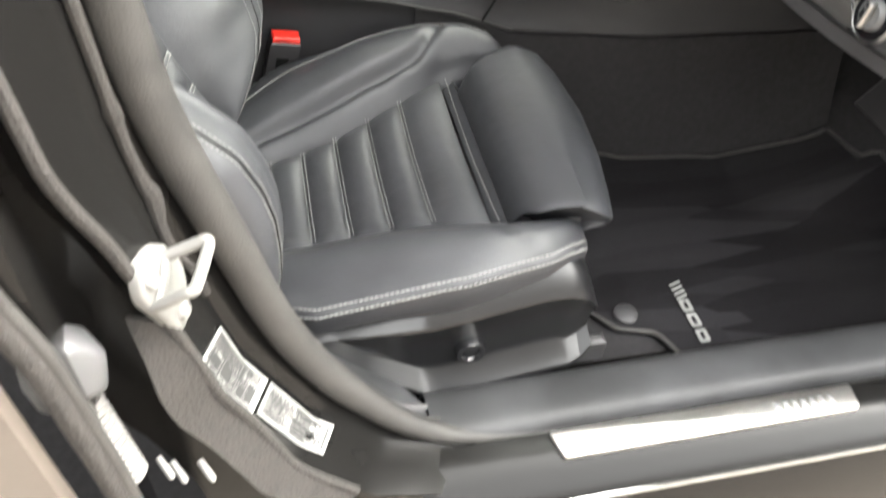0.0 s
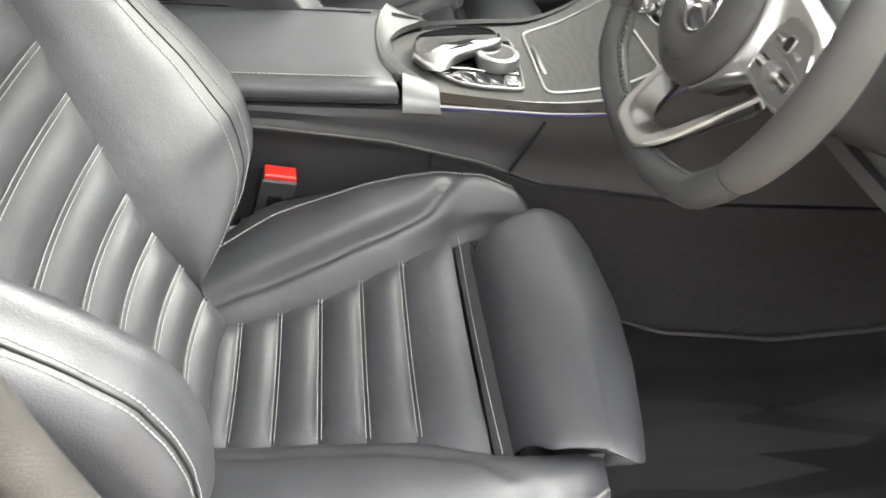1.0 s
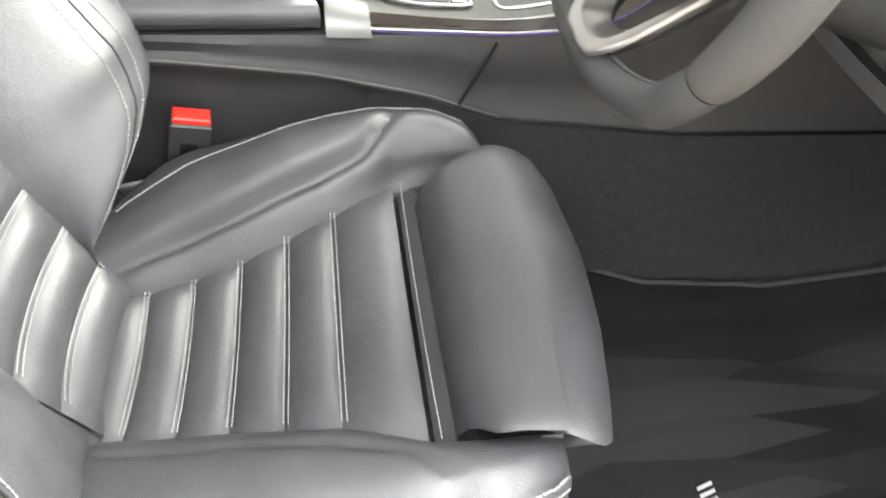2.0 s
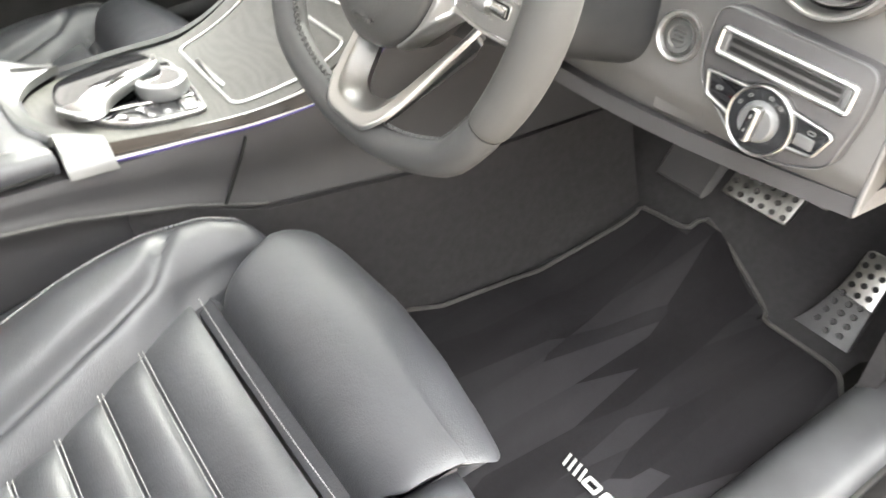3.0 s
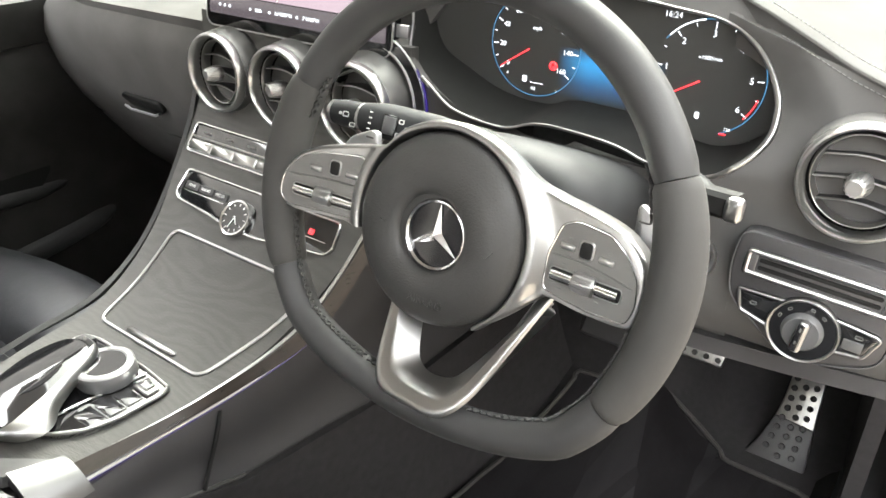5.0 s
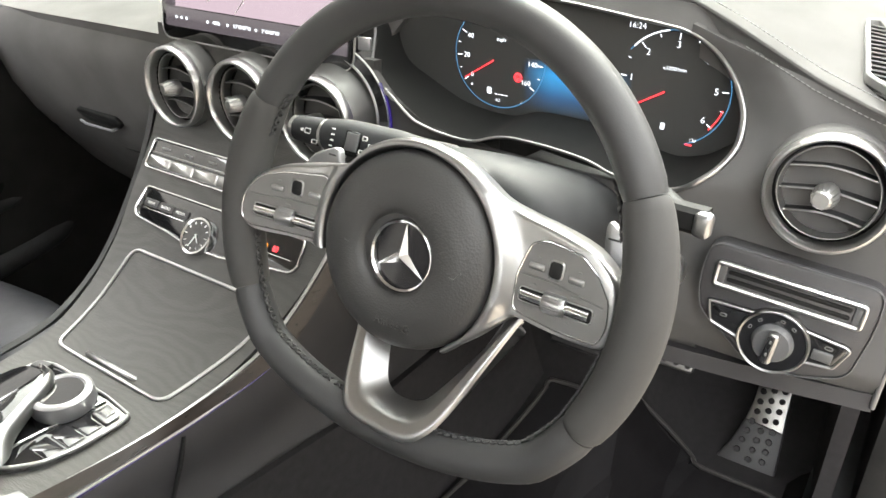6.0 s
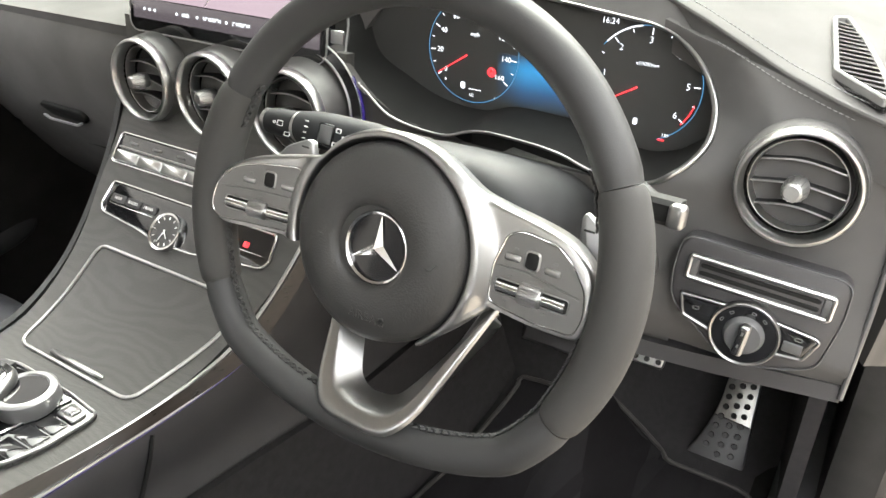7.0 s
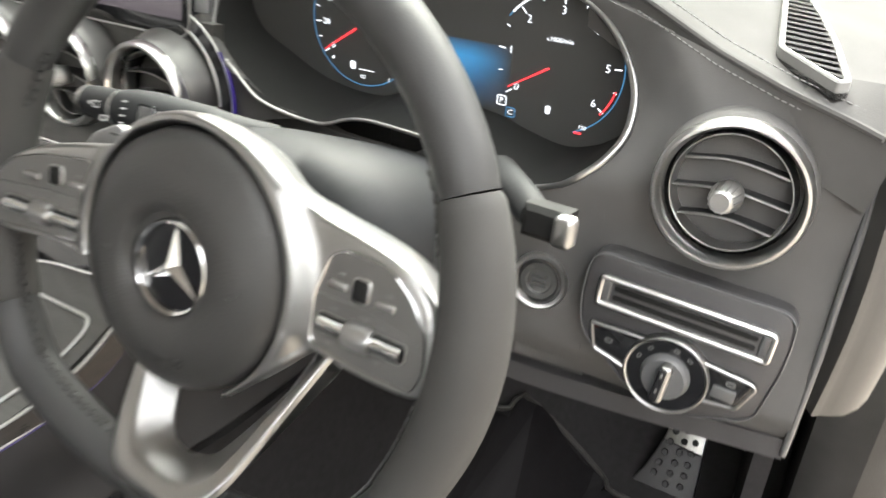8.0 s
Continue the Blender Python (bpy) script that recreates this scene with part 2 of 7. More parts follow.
GLOW_VIOLET = glow("ambient_violet", (0.13, 0.06, 0.75), 0.013)
GLOW_AMBER = glow("amber_icon", (1.0, 0.32, 0.02), 0.12)


def blue_field():
    """Lit display field, blue in the middle and fading to black at its ends."""
    m = glow("lit_blue_field", (0.02, 0.22, 0.5), 0.075)
    n, l = m.node_tree.nodes, m.node_tree.links
    face = n["Principled BSDF"].inputs
    face["Base Color"].default_value, face["Roughness"].default_value, face["Specular IOR Level"].default_value = (0.044, 0.044, 0.043, 1), 0.6, 0.12
    co, gr, ramp, mp = n.new("ShaderNodeTexCoord"), n.new("ShaderNodeTexGradient"), n.new("ShaderNodeValToRGB"), n.new("ShaderNodeMapping")
    gr.gradient_type = "LINEAR"
    mp.inputs["Rotation"].default_value = (0, radians(90), 0)
    e = ramp.color_ramp.elements
    e[0].position, e[0].color = 0.0, (0.0, 0.004, 0.01, 1)
    e[1].position, e[1].color = 1.0, (0.0, 0.05, 0.12, 1)
    for at, c in ((0.3, (0.0, 0.06, 0.16, 1)), (0.75, (0.01, 0.27, 0.6, 1))):
        k = ramp.color_ramp.elements.new(at)
        k.color = c
    l.new(co.outputs["Generated"], mp.inputs[0])
    l.new(mp.outputs[0], gr.inputs[0])
    l.new(gr.outputs["Fac"], ramp.inputs[0])
    l.new(ramp.outputs[0], n["Principled BSDF"].inputs["Emission Color"])
    sep = n.new("ShaderNodeSeparateXYZ")
    l.new(co.outputs["Generated"], sep.inputs[0])
    l.new(sep.outputs["Z"], ramp.inputs[0])
    fade, mul = n.new("ShaderNodeValToRGB"), n.new("ShaderNodeMix")
    mul.data_type, mul.blend_type = "RGBA", "MULTIPLY"
    mul.inputs["Factor"].default_value = 1.0
    f = fade.color_ramp.elements
    f[0].position, f[0].color, f[1].position, f[1].color = 0.0, (0, 0, 0, 1), 1.0, (0.02, 0.02, 0.02, 1)
    for at, c in ((0.3, (0.75, 0.75, 0.75, 1)), (0.72, (1, 1, 1, 1))):
        fade.color_ramp.elements.new(at).color = c
    l.new(sep.outputs["Y"], fade.inputs[0])
    l.new(ramp.outputs[0], mul.inputs["A"])
    l.new(fade.outputs[0], mul.inputs["B"])
    l.new(mul.outputs["Result"], n["Principled BSDF"].inputs["Emission Color"])
    return m


BLUE_FIELD = blue_field()

# ---- shapes ----


def spline(pts, n=6, closed=False):
    """A smooth curve through points, n steps a span."""
    p = [Vector(q) for q in pts]
    out, k = [], len(p)
    for i in range(k if closed else k - 1):
        a, b, c, d = (p[(i + j) % k] if closed else p[min(max(i + j, 0), k - 1)] for j in (-1, 0, 1, 2))
        for s in range(n):
            t = s / n
            out.append(0.5 * ((2 * b) + (c - a) * t + (2 * a - 5 * b + 4 * c - d) * t * t + (3 * b - a - 3 * c + d) * t ** 3))
    if not closed:
        out.append(p[-1])
    return out


def tab(x, rows):
    xs, ys = zip(*rows)
    return float(np.interp(x, xs, ys))


def loft(rings, ring_closed=True, caps=True, end_join=False):
    """Vertices and faces of a skin over rings of equal count."""
    v, f, n = [tuple(p) for r in rings for p in r], [], len(rings[0])
    for i in range(len(rings) if end_join else len(rings) - 1):
        a, b = i * n, ((i + 1) % len(rings)) * n
        for j in range(n if ring_closed else n - 1):
            k = (j + 1) % n
            f.append((a + j, a + k, b + k, b + j))
    if caps and ring_closed and not end_join:
        f.append(tuple(range(n - 1, -1, -1)))
        f.append(tuple((len(rings) - 1) * n + j for j in range(n)))
    return v, f


def sheet(fn, nu, nv, thick):
    """A slab with the top face fn(u, v) and thickness along its own normal."""
    top = [[Vector(fn(i / nu, j / nv)) for j in range(nv + 1)] for i in range(nu + 1)]
    v, f, w = [], [], nv + 1
    for i in range(nu + 1):
        for j in range(nv + 1):
            v.append(tuple(top[i][j]))
    for i in range(nu + 1):
        for j in range(nv + 1):
            du = top[min(i + 1, nu)][j] - top[max(i - 1, 0)][j]
            dv = top[i][min(j + 1, nv)] - top[i][max(j - 1, 0)]
            nrm = du.cross(dv)
            nrm = nrm.normalized() if nrm.length > 1e-12 else Vector((0, 0, 1))
            v.append(tuple(top[i][j] - nrm * thick))
    o = (nu + 1) * w
    for i in range(nu):
        for j in range(nv):
            a, b, c, d = i * w + j, (i + 1) * w + j, (i + 1) * w + j + 1, i * w + j + 1
            f.append((a, b, c, d))
            f.append((o + d, o + c, o + b, o + a))
    for i in range(nu):
        for j in (0, nv):
            a, b = i * w + j, (i + 1) * w + j
            f.append((a, o + a, o + b, b) if j == 0 else (b, o + b, o + a, a))
    for j in range(nv):
        for i in (0, nu):
            a, b = i * w + j, i * w + j + 1
            f.append((b, o + b, o + a, a) if i == 0 else (a, o + a, o + b, b))
    return v, f


def tube(pts, r, n=10, closed=False, flat=1.0, up=None):
    """A round or flattened bar along points; r a number or one for each point."""
    p = [Vector(q) for q in pts]
    k = len(p)
    rings, ref = [], Vector(up) if up else None
    for i in range(k):
        t = (p[(i + 1) % k] - p[i - 1]) if closed else (p[min(i + 1, k - 1)] - p[max(i - 1, 0)])
        t.normalize()
        if ref is None:
            ref = t.orthogonal()
        side = t.cross(ref).normalized()
        nrm = side.cross(t).normalized()
        if not up:
            ref = nrm
        ri = r[i] if isinstance(r, (list, tuple)) else r
        rings.append([p[i] + side * (ri * math.cos(a)) + nrm * (ri * flat * math.sin(a)) for a in (2 * math.pi * j / n for j in range(n))])
    return loft(rings, True, not closed, closed)


def offset(o, d):
    """A closed 2D outline (counter-clockwise) moved inwards by d."""
    out, k = [], len(o)
    for i in range(k):
        a, b, c = Vector(o[i - 1]), Vector(o[i]), Vector(o[(i + 1) % k])
        e1, e2 = (b - a), (c - b)
        n1, n2 = Vector((-e1.y, e1.x)), Vector((-e2.y, e2.x))
        n1 = n1.normalized() if n1.length > 1e-9 else n2.normalized()
        n2 = n2.normalized() if n2.length > 1e-9 else n1
        m = n1 + n2
        m = m.normalized() if m.length > 1e-6 else n1
        out.append(tuple(b + m * (d / max(m.dot(n1), 0.5))))
    return out


def rrect(w, h, r, n=5, cx=0.0, cy=0.0):
    pts = []
    for sx, sy, a0 in ((1, -1, -90), (1, 1, 0), (-1, 1, 90), (-1, -1, 180)):
        for i in range(n + 1):
            a = radians(a0 + 90 * i / n)
            pts.append((cx + sx * (w / 2 - r) + r * math.cos(a), cy + sy * (h / 2 - r) + r * math.sin(a)))
    return pts


def circle(r, n=40, cx=0.0, cy=0.0, ry=None):
    return [(cx + r * math.cos(2 * math.pi * i / n), cy + (ry or r) * math.sin(2 * math.pi * i / n)) for i in range(n)]


def rounded(pts, r, n=4):
    """A polygon with its corners rounded by about r."""
    out, k = [], len(pts)
    for i in range(k):
        a, b, c = Vector(pts[i - 1]), Vector(pts[i]), Vector(pts[(i + 1) % k])
        d = min(r, (a - b).length * 0.45, (c - b).length * 0.45)
        p, q = b + (a - b).normalized() * d, b + (c - b).normalized() * d
        for s in range(n + 1):
            t = s / n
            out.append(tuple(p * (1 - t) ** 2 + b * 2 * t * (1 - t) + q * t * t))
    return out


def put(m, pts):
    return [m @ Vector(p) for p in pts]


def slab(o, depth, bevel=0.001, m=Matrix()):
    """An outline pushed back by depth from z = 0, with a bevelled front edge."""
    steps = [(0, -depth), (0, -bevel), (bevel * 0.3, -bevel * 0.35), (bevel, 0)]
    rings = [put(m, [(x, y, z) for x, y in (offset(o, d) if d else o)]) for d, z in steps]
    return loft(rings)


def band(o, width, depth, bevel=0.0006, m=Matrix()):
    """A closed strip that runs inside an outline: a bezel or a rim."""
    prof = [(0, -depth), (0, -bevel), (bevel, 0), (width - bevel, 0), (width, -bevel), (width, -depth)]
    rings = [put(m, [(x, y, z) for x, y in (offset(o, d) if d else o)]) for d, z in prof]
    return loft(rings, True, False, True)


def lathe(profile, m=Matrix(), n=40, closed=False, caps=True):
    rings = [put(m, [(r * math.cos(2 * math.pi * i / n), r * math.sin(2 * math.pi * i / n), h) for i in range(n)]) for r, h in profile]
    return loft(rings, True, caps and not closed, closed)


def boxed(x0, x1, y0, y1, z0, z1, bevel=0.004, m=Matrix()):
    o = [(x0, y0), (x1, y0), (x1, y1), (x0, y1)]
    steps = [(bevel, z0), (0, z0 + bevel), (0, z1 - bevel), (bevel, z1)]
    return loft([put(m, [(x, y, z) for x, y in (offset(o, d) if d else o)]) for d, z in steps])


def axes(origin, right, upward):
    """A matrix with local x along right, y near upward and z out of the face."""
    x = Vector(right).normalized()
    z = x.cross(Vector(upward)).normalized()
    y = z.cross(x)
    return Matrix(((x.x, y.x, z.x, origin[0]), (x.y, y.y, z.y, origin[1]), (x.z, y.z, z.z, origin[2]), (0, 0, 0, 1)))


def merged(*shapes):
    v, f = [], []
    for a, b in shapes:
        f += [tuple(i + len(v) for i in q) for q in b]
        v += a
    return v, f


def part(name, shape, mat, parent=None, label="", sharp=40, smooth=True):
    """One mesh object from vertices and faces, under a thing or a part."""
    me = bpy.data.meshes.new(name)
    me.from_pydata([tuple(p) for p in shape[0]], [], shape[1])
    bm = bmesh.new()
    bm.from_mesh(me)
    bmesh.ops.recalc_face_normals(bm, faces=bm.faces)
    bm.to_mesh(me)
    bm.free()
    if smooth:
        me.shade_smooth()
        me.set_sharp_from_angle(angle=radians(sharp))
    me.materials.append(mat)
    ob = new(name, me)
    if parent is not None:
        ob.parent = parent
        if parent.type == "EMPTY":
            ob.matrix_parent_inverse = parent.matrix_basis.inverted()
    if label:
        ob["label"] = label
    return ob


def thing(name, base, label, category, group="", kind=""):
    """An empty at the base of a thing, to hold its parts."""
    ob = new(name)
    ob.empty_display_size = 0.05
    ob.location = base
    ob.matrix_basis = Matrix.Translation(base)
    return tagged(ob, label, category, group, kind)


def lettering(text, size, m, mat, parent, name="lettering", depth=0.0003, align="CENTER"):
    """Raised letters from the built-in font, as a mesh."""
    cu = bpy.data.curves.new("font_curve", "FONT")
    cu.body, cu.size, cu.extrude, cu.align_x, cu.align_y, cu.resolution_u = text, size, depth, align, "CENTER", 2
    cu.offset = -0.014 * size if mat in (GLOW_WHITE,) else 0.0
    tmp = bpy.data.objects.new("font_tmp", cu)
    me = bpy.data.meshes.new_from_object(tmp)
    bpy.data.objects.remove(tmp)
    me.transform(m)
    me.materials.clear()
    me.materials.append(mat)
    ob = new(name, me)
    ob.parent = parent
    if parent.type == "EMPTY":
        ob.matrix_parent_inverse = parent.matrix_basis.inverted()
    return ob


def stitch_row(pts, pitch=0.0055, length=0.0042, r=0.0007, lean=0.0, side=None):
    """Separate small stitches laid along a line."""
    p = [Vector(q) for q in pts]
    acc, out, at = 0.0, [], 0.0
    for a, b in zip(p, p[1:]):
        d = (b - a).length
        while at <= acc + d and d > 0:
            t = (b - a).normalized()
            c = a + t * (at - acc)
            if side is not None:
                t = (t + Vector(side) * lean).normalized()
            out.append(tube([c - t * length / 2, c - t * length * 0.3, c + t * length * 0.3, c + t * length / 2], [r * 0.5, r, r, r * 0.5], 5))
            at += pitch
        acc += d
    return merged(*out)

# ---- structure: ground, floor, sill, pillars, roof ----
tagged(part("ground", sheet(lambda u, v: (-60 + 120 * u, -60 + 120 * v, 0.0), 24, 24, 0.2), GRAVEL), "worn pale gravel ground outside the car", "ground", kind="structure")

# Unseen walls, added to block low sky light and darken reflections.
tagged(part("wall_blocker_outside", boxed(-14, 14, -5.2, -5.0, 0.0, 3.6, 0.02), BLOCKER_GREY), "added unseen wall on the driver side that blocks low sky light", "wall", kind="structure")

tagged(part("wall_blocker_beyond", boxed(-14, 14, 3.6, 3.8, 0.0, 4.0, 0.02), BLOCKER_GREY), "added unseen wall on the passenger side that darkens reflections", "wall", kind="structure")
tagged(part("wall_blocker_near", boxed(-14, 14, -4.7, -4.5, 0.0, 3.7, 0.02), BLOCKER_GREY), "added unseen wall on the door side that blocks sky light", "wall", kind="structure")
tagged(part("wall_blocker_ahead", boxed(8.0, 8.2, -4.5, 3.6, 0.0, 4.2, 0.02), BLOCKER_GREY), "added unseen wall ahead of the car that blocks low sky light", "wall", kind="structure")
tagged(part("wall_blocker_behind", boxed(-7.2, -7.0, -4.5, 3.6, 0.0, 2.4, 0.02), BLOCKER_GREY), "added unseen wall behind the car that blocks low sky light", "wall", kind="structure")


def floor_z(x, y=-0.3):
    k = min(max((-0.36 - y) / 0.1, 0.0), 1.0)
    return tab(x - 0.23 * k * k * (3 - 2 * k), [(-1.2, 0.335), (0.36, 0.335), (0.5, 0.375), (0.6, 0.42), (0.95, 0.78)])


FLOOR_X = [-1.2, -0.6, -0.2, 0.1, 0.3, 0.42, 0.5, 0.56, 0.62, 0.7, 0.8, 0.95]
car_floor = part("floor", sheet(lambda u, v: (lambda x: (x, -0.70 + 1.4 * v, floor_z(x, -0.70 + 1.4 * v)))(FLOOR_X[round(u * 11)]), 11, 60, 0.04), CARPET)
tagged(car_floor, "black carpeted footwell floor rising to the toe board", "floor", kind="structure")

# firewall and footwell side behind the pedals
tagged(part("wall_firewall", boxed(0.9, 0.94, -0.72, 0.72, 0.3, 0.98), CARPET), "black carpeted firewall behind the pedals", "wall", kind="structure")
kick = part("wall_footwell_side", sheet(lambda u, v: (0.50 + 0.42 * u, -0.655 + 0.03 * u, 0.33 + 0.45 * v), 8, 6, 0.02), CARPET)
tagged(kick, "dark carpeted side wall of the driver footwell", "wall", kind="structure")

hinge_wall = part("wall_hinge_pillar", loft([[(0.505, -0.68, z), (0.50, -0.70, z), (0.505, -0.735, z), (0.53, -0.76, z), (0.6, -0.80, z), (0.95, -0.80, z), (0.95, -0.676, z), (0.52, -0.676, z)] for z in (0.34, 0.5, 0.7, 0.9, 1.0)]), DOOR_SKIN, sharp=30)
tagged(hinge_wall, "dark grey trimmed hinge pillar at the dashboard end", "pillar", kind="structure")

# door sill on the driver side: body, tread trim, seal, lit plate
sill = thing("door_sill", (0.0, -0.73, 0.3), "black door sill with a scuffed silver tread plate", "door sill", kind="structure")


def sill_ring(x):
    k = [(-0.60, 0.34), (-0.645, 0.352), (-0.668, 0.372), (-0.684, 0.384), (-0.70, 0.385), (-0.722, 0.392), (-0.728, 0.404), (-0.75, 0.404), (-0.775, 0.396), (-0.80, 0.375), (-0.82, 0.33), (-0.83, 0.24), (-0.60, 0.24)]
    return [(x, y, z) for y, z in k]


part("sill_body", loft([sill_ring(-0.27 + 1.1 * i / 10) for i in range(11)]), PAINT, sill, "glossy black painted sill", sharp=25)
COVER = spline([(-0.634, 0.345, 0), (-0.640, 0.372, 0), (-0.652, 0.390, 0), (-0.668, 0.398, 0), (-0.69, 0.403, 0), (-0.708, 0.405, 0), (-0.716, 0.400, 0), (-0.719, 0.390, 0)], 3)
part("inner_trim", sheet(lambda u, v: (-0.245 + 1.095 * u, COVER[round(v * 21)].x + 0.006 * math.sin(3.0 * u), COVER[round(v * 21)].y), 30, 21, 0.006), SILL_GREY, sill, "smooth grey moulded sill cover")
FOOT_IN = spline([(-0.2475, -0.634, 0.350), (-0.275, -0.606, 0.372), (-0.31, -0.590, 0.385), (-0.36, -0.574, 0.40), (-0.42, -0.57, 0.44)], 4)
FOOT_OUT = spline([(-0.2475, -0.700, 0.404), (-0.285, -0.690, 0.424), (-0.32, -0.688, 0.468), (-0.355, -0.688, 0.53), (-0.40, -0.688, 0.62)], 4)
part("foot_trim", sheet(lambda u, v: FOOT_IN[round(u * 16)].lerp(FOOT_OUT[round(u * 16)], v) + Vector((0, 0, 0.022 * math.sin(math.pi * v ** 0.7))), 16, 10, 0.006), SILL_GREY, sill, "grey moulded foot of the pillar trim")
part("tread_plate", slab(rounded([(-0.108, -0.7645), (0.262, -0.7645), (0.268, -0.731), (-0.118, -0.731)], 0.006), 0.008, 0.001, Matrix.Translation((0, 0, 0.4095))), TREAD, sill, "bright brushed silver tread plate")
tread_bars = [slab(rrect(0.007, 0.014, 0.002, 2, 0.16 + 0.012 * i, -0.748), 0.001, 0.0003, Matrix.Translation((0, 0, 0.4105))) for i in range(7)]
part("plate_mark", merged(*tread_bars), DULL_SILVER, sill, "plain grey bars of worn marking")
part("chrome_strip", boxed(-0.16, 0.6, -0.803, -0.797, 0.372, 0.3785, 0.0015), CHROME, sill, "thin chrome strip")

SEAL = spline([(-0.468, -0.705, 1.25), (-0.466, -0.703, 1.05), (-0.462, -0.70, 0.94), (-0.452, -0.70, 0.85), (-0.424, -0.70, 0.735), (-0.39, -0.70, 0.61), (-0.338, -0.70, 0.505),
               (-0.255, -0.708, 0.418), (-0.15, -0.719, 0.393), (0.1, -0.724, 0.390), (0.4, -0.724, 0.391), (0.85, -0.724, 0.40)], 8)
tagged(part("door_seal", tube(SEAL, [tab(p.x, [(-0.45, 0.0175), (-0.34, 0.0165), (-0.25, 0.0125), (-0.13, 0.006), (0.9, 0.006)]) for p in SEAL], 14), RUBBER), "grey rubber door seal round the opening", "door seal", kind="structure")

# B-pillar
pillar = thing("wall_b_pillar", (-0.52, -0.72, 0.3), "glossy black painted pillar between the door openings", "pillar", kind="structure")
PIL = [(0.40, -0.22), (0.42, -0.29), (0.5, -0.37), (0.61, -0.425), (0.735, -0.455), (0.84, -0.47), (0.95, -0.476), (1.25, -0.478)]


def pillar_pt(z, s, out=0.0):
    """A place on the painted shut face, s from the seal (0) outwards."""
    return Vector((tab(z, PIL) - 0.035 * s + 0.91 * out, -0.712 - 0.078 * s - 0.41 * out, z))


def pillar_rings():
    rings = []
    for i in range(40):
        z = 0.40 + 0.85 * i / 39
        x, edge = tab(z, PIL), tab(z, [(0.40, 0.85), (0.48, 0.8), (0.57, 0.62), (0.72, 0.58), (0.8, 0.70), (0.87, 0.9), (1.25, 1.0)])
        p, q = pillar_pt(z, edge), pillar_pt(z, 0.5 * edge, 0.002)
        inner = tab(z, [(0.40, -0.682), (0.46, -0.676), (0.54, -0.63)])
        w = 0.09 if z > 0.5 else 0.09 + 0.8 * (0.5 - z)
        rings.append([(x + 0.02, -0.69, z), (x + 0.003, -0.709, z), (x - 0.004, -0.715, z), tuple(q), tuple(p), (p.x - 0.006, p.y, z - 0.002), (p.x - 0.02, p.y + 0.012, z - 0.01), (p.x - w, p.y + 0.012, z - 0.03), (x - w - 0.03, inner - 0.006, z - 0.02), (x - 0.03, inner, z - 0.005)])
    return rings


part("pillar_body", loft(pillar_rings()), PAINT, pillar, sharp=30)
LOWTRIM = spline([(-0.48, -0.682, 1.25), (-0.475, -0.682, 0.95), (-0.466, -0.682, 0.84), (-0.442, -0.682, 0.72), (-0.407, -0.682, 0.6), (-0.36, -0.682, 0.49), (-0.29, -0.676, 0.42), (-0.24, -0.67, 0.39)], 6)
part("pillar_trim", tube(LOWTRIM, 0.012, 12, flat=0.7, up=(0, 1, 0)), PLASTIC, pillar, "dark plastic inner pillar trim")
STRIP = [pillar_pt(z, tab(z, [(0.40, 0.87), (0.48, 0.82), (0.57, 0.64), (0.72, 0.60), (0.8, 0.72), (0.87, 0.92), (1.25, 1.02)]), 0.001) for z in np.linspace(0.44, 1.22, 60)]
part("edge_strip", tube(STRIP, 0.0052, 8), DIRTY_RUBBER, pillar, "brown-grey rubber edge strip")
part("dirty_flange", sheet(lambda u, v: (lambda z, s: pillar_pt(z, s, -0.004 - 0.02 * v + 0.002 * math.sin(40 * z)))(0.715 - 0.28 * u, tab(0.715 - 0.28 * u, [(0.43, 0.85), (0.48, 0.83), (0.57, 0.66), (0.70, 0.62), (0.715, 0.62)]) + (0.05 + 0.30 * min(u * 4, 1) ** 0.8) * v), 26, 8, 0.006), DIRTY_RUBBER, pillar, "dirty grain-textured rubber flange")
random.seed(9)
WELT = [pillar_pt(z, 0.10 + 0.05 * math.sin(60 * z) * (z < 0.80), 0.002) for z in np.linspace(0.69, 1.15, 40)]
part("inner_welt", tube(WELT, [0.0045 + 0.0025 * max(0.0, math.sin(0.9 * i)) * (6 < i < 16) for i in range(40)], 8), DIRTY_RUBBER, pillar, "torn brown-grey adhesive edge")

SM = axes(pillar_pt(0.735, 0.48, 0.011), (0.41, 0.91, 0.0), (-0.11, 0.0, 1.0))
striker = part("striker_plate", slab(rounded([(0.0257, 0.004), (0.012, 0.038), (-0.019, 0.040), (-0.028, 0.016), (-0.006, -0.043), (0.0128, -0.037)], 0.012, 5), 0.011, 0.004, SM), ZINC, pillar, "pale zinc door striker plate")
part("striker_loop", tube(put(SM, [(p[0], p[1], p[2]) for p in spline([(0.006, 0.026, -0.005), (0.008, 0.029, 0.004), (0.0165, 0.037, 0.026), (0.0175, 0.0378, 0.030), (0.014, 0.035, 0.032), (-0.010, 0.0235, 0.032), (-0.0145, 0.0206, 0.030), (-0.016, 0.019, 0.025), (-0.0195, 0.007, 0.004), (-0.02, 0.005, -0.005)], 4)]), 0.0046, 10), ZINC, striker, "square bent steel loop")
part("striker_rib", tube(put(SM, [(0.007, 0.028, 0.001), (-0.006, 0.016, 0.002), (-0.02, 0.005, 0.001)]), 0.0045, 8), ZINC, striker)
